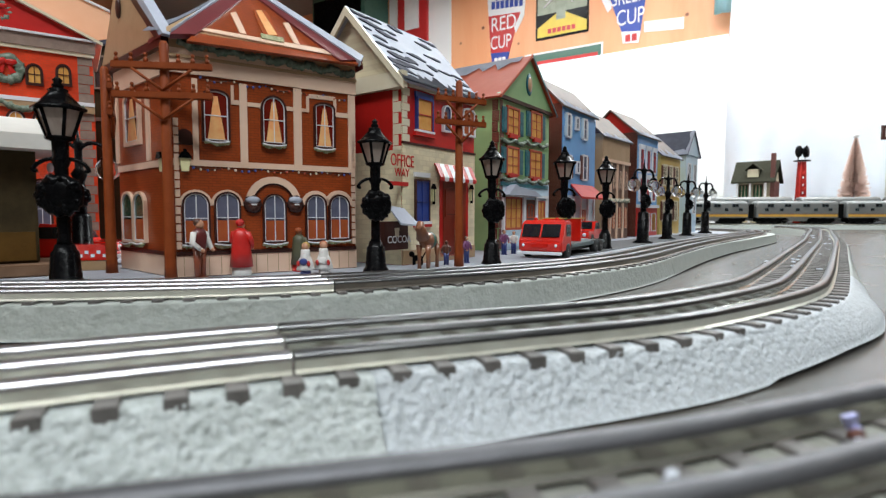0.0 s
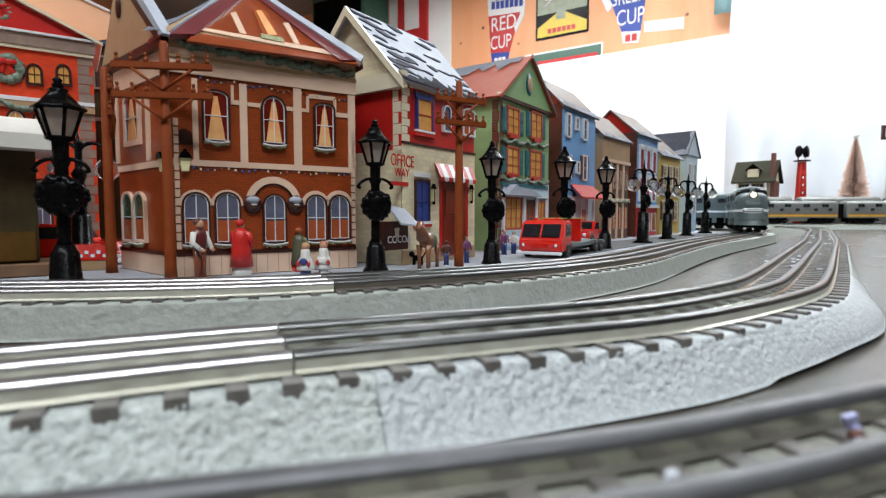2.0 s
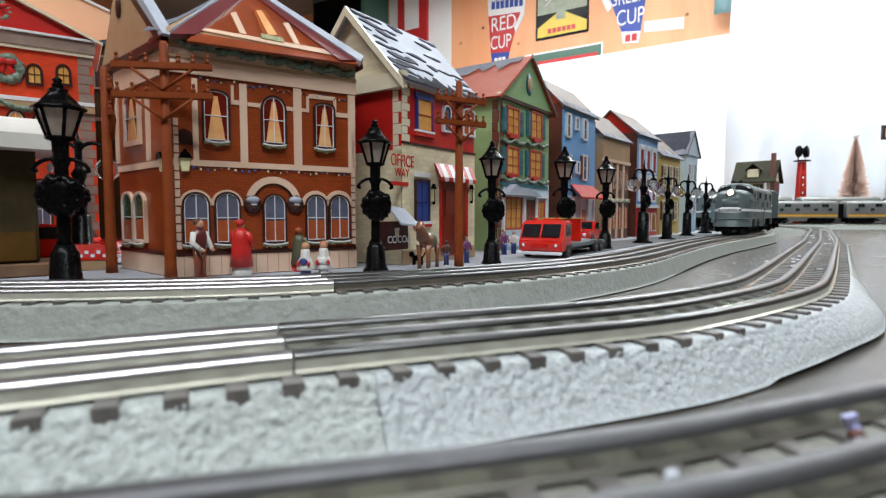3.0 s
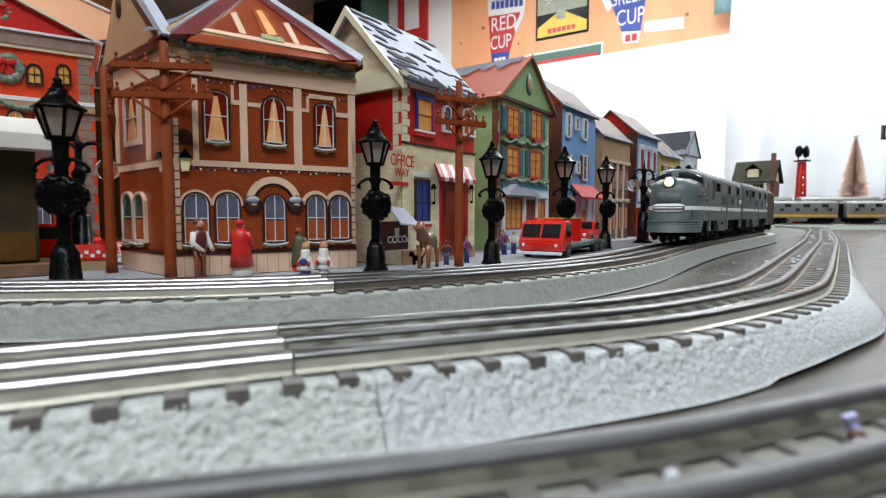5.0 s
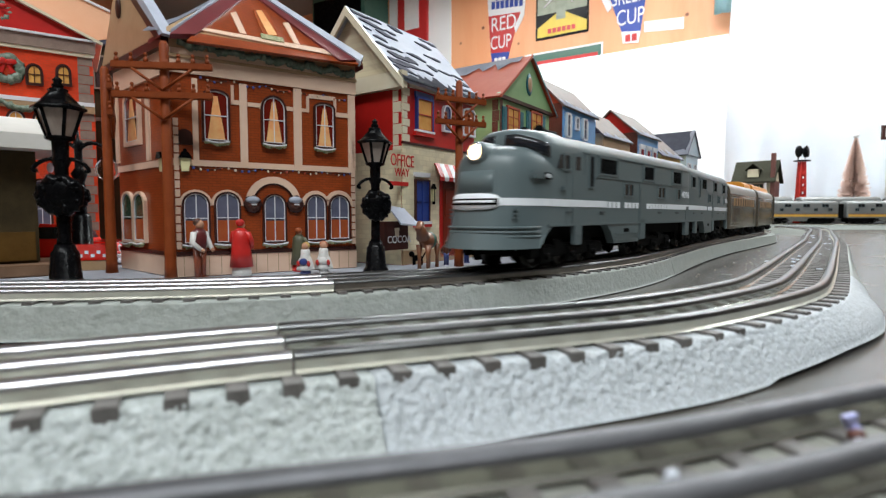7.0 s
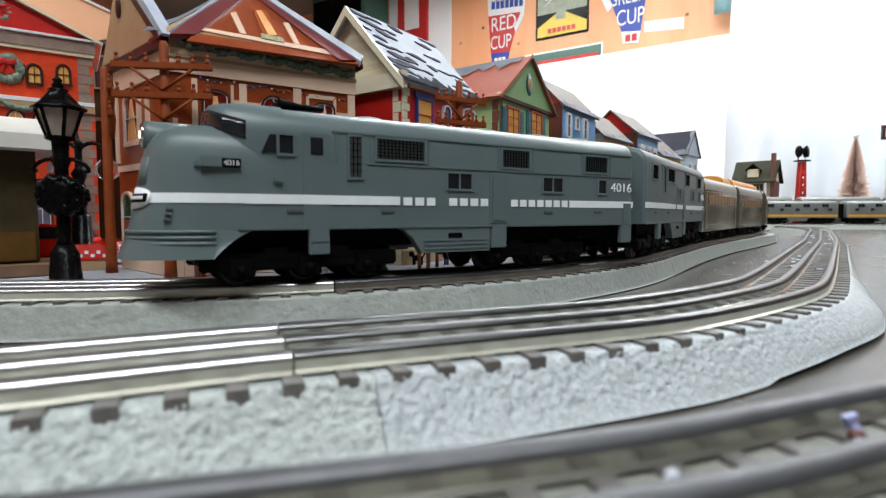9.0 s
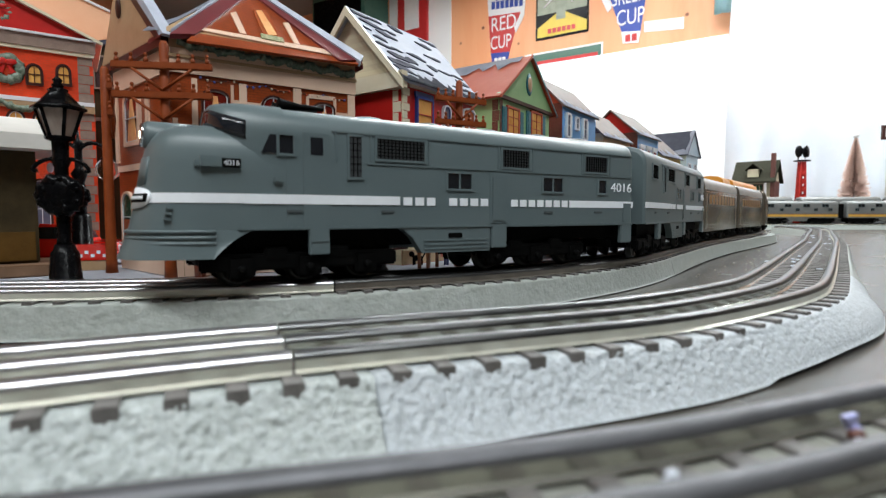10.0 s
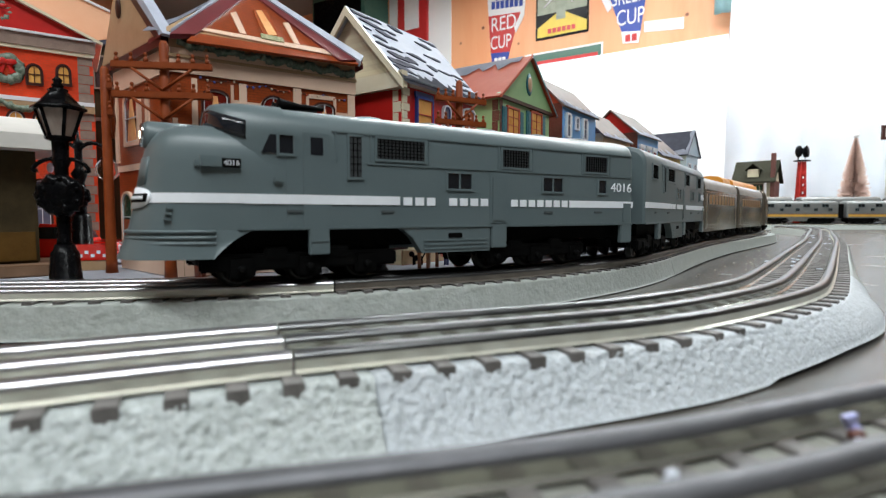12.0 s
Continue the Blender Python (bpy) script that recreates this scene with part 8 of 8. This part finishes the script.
def clutter():
    """Crumbs and plastic scraps lying on the table and the track."""
    rng = random.Random(21)
    grit = material("grey_ballast_crumb", (0.22, 0.20, 0.18), 0.7, second=(0.4, 0.38, 0.35), scale=300)
    for i in range(34):
        s = rng.uniform(0.75, 1.75)
        p = LINE_BACK.offset(s, rng.uniform(0.042, 0.085) * -1 if i % 5 else -rng.uniform(0.02, 0.03))
        bm = bmesh.new()
        add_ball(bm, (0, 0, 0), rng.uniform(0.0008, 0.0022), (1, rng.uniform(0.6, 1.3), 0.6), 6)
        for v in bm.verts:
            v.co *= rng.uniform(0.75, 1.2)
        c = part("crumb", bm, grit, None)
        c.matrix_basis = pose(p.x, p.y, 0.0012 if i % 5 else FOAM_TOP + 0.001, 0, 0, rng.uniform(0, 180))
        tagged(c, "small grey crumb lying on the layout", "crumb", "crumbs on the layout")
    lilac = material("lilac_plastic", (0.34, 0.36, 0.66), 0.4, second=(0.42, 0.44, 0.74), scale=200)
    pale = material("white_plastic", (0.50, 0.54, 0.60), 0.45, second=(0.62, 0.66, 0.72), scale=200)
    bm = bmesh.new()
    add_prism(bm, [(-0.0026, 0, 0.0042), (0.0008, 0, 0.0046), (0.0014, 0.0004, 0.0026), (0.0026, 0, 0.0008), (0.0008, 0, 0.0), (-0.0006, 0.0004, 0.0020)], (0, 0.0014, 0))
    bmesh.ops.bevel(bm, geom=bm.edges[:], offset=0.0003, segments=1, affect="EDGES", clamp_overlap=True)
    sc = part("plastic_scrap", bm, lilac, None)
    sc.matrix_basis = pose(0.0764, 0.0970, TIE_TOP - 0.0001, 0, 0, 15)
    tagged(sc, "lilac plastic shard stuck between the rails", "plastic scrap")
    part("torn_base", ball((-0.0006, -0.0006, 0.0010), 0.0016, (1.2, 0.8, 0.7), 8), DARK_BRICK, sc, "dark red torn base")
    part("white_chip", ball((-0.0015, -0.0022, 0.0006), 0.0013, (1.2, 0.8, 0.45), 8), pale, sc)
    bm = bmesh.new()
    add_lathe(bm, [(0.0034, 0), (0.0030, 0.0012), (0.0012, 0.0022), (0.0009, 0.0040), (0.0004, 0.0046)], 10)
    for v in bm.verts:
        v.co += Vector((rng.uniform(-1, 1), rng.uniform(-1, 1), 0)) * 0.0004
    sc = part("plastic_scrap", bm, pale, None)
    sc.matrix_basis = pose(0.0332, 0.0757, TIE_TOP - 0.0002, 0, 0, 20)
    tagged(sc, "white plastic scrap lying between the rails", "plastic scrap")
    for i in range(26):
        s = rng.uniform(0.85, 2.0)
        p = LINE_MIDDLE.offset(s, rng.choice((-0.0095, 0.0095, 0.024)) + rng.uniform(-0.004, 0.004))
        k = rng.uniform(0.0006, 0.0018) * (1 + 0.8 * (s - 0.85))
        c = part("crumb", ball((0, 0, 0), k, (1.5, rng.uniform(0.5, 1), 0.4), 6), pale, None)
        c.matrix_basis = pose(p.x, p.y, TIE_TOP + k * 0.3, 0, 0, rng.uniform(0, 180))
        tagged(c, "pale foam crumb lying between the rails", "crumb", "crumbs on the layout")


make_roadbed("foam_roadbed", LINE_PARKED, 0.0, 2.05, 0.05, 0.034, 0.0, "white foam roadbed under the parked train")
make_roadbed("foam_roadbed", LINE_REAR, 0.0, 2.05, 0.032, 0.032, 0.0, "white foam roadbed under the rear parked train")
make_track("toy_track", LINE_REAR, 0.02, 2.03, "three rail toy track under the rear parked train")
make_track("toy_track", LINE_PARKED, 0.02, 2.03, "three rail toy track under the parked train")
cottage()
tower()
bottle_brush_tree(1.785, 2.345, 0.408, 0.069)
f = thing("post_sign", pose(1.850, 2.29, 0.0), "small dark frame on a post before the sheet", "frame sign")
part("post", tube([(0.035, 0.006, 0.0), (0.035, 0.006, 0.44)], 0.004, 8), WHITE_INK, f)
for x0, x1, z0, z1 in ((0, 0.07, 0.375, 0.388), (0, 0.07, 0.422, 0.435), (0, 0.012, 0.388, 0.422), (0.058, 0.07, 0.388, 0.422)):
    part("frame_bar", box(x0, x1, -0.005, 0.005, z0, z1), DARK_FRAME, f)
wall_signs()
clutter()


# ---- motion: the train runs in round the far bend and stops ----
NOSE_T = [0.0, 0.4, 0.7, 0.8, 1.0, 1.2, 1.5, 1.8, 2.0, 2.5, 3.0, 3.2, 4.0, 4.8, 5.0, 5.5, 6.0, 6.5, 6.8, 7.0, 7.2, 7.4, 7.6, 8.0, 8.4, 8.7, 12.0]
NOSE_S = [2.22, 2.06, 1.95, 1.912, 1.855, 1.80, 1.70, 1.615, 1.565, 1.485, 1.412, 1.382, 1.232, 1.072, 1.026, 0.903, 0.787, 0.714, 0.667, 0.632, 0.597, 0.563, 0.533, 0.490, 0.464, 0.455, 0.455]


def car_rows(gap, length, spread):
    """Poses of a vehicle whose front end follows the nose at that gap, its trucks on the line."""
    rows = []
    for k in range(0, 61):
        t = k * 0.2
        s = float(np.interp(t, NOSE_T, NOSE_S)) + gap
        a = LINE_BACK.at(s + length / 2 - spread)
        b = LINE_BACK.at(s + length / 2 + spread)
        mid, w = (a + b) / 2, a - b
        rows.append((t, pose(mid.x, mid.y, RAIL_TOP, 0, 0, math.degrees(math.atan2(w.y, w.x)))))
    return rows


def motions():
    walk(ENGINE, car_rows(0.0, 0.385, 0.119))
    walk(BOOSTER, car_rows(0.349, 0.276, 0.083))
    for i, coach in enumerate(COACHES):
        walk(coach, car_rows(0.636 + 0.250 * i, 0.242, 0.075))


motions()
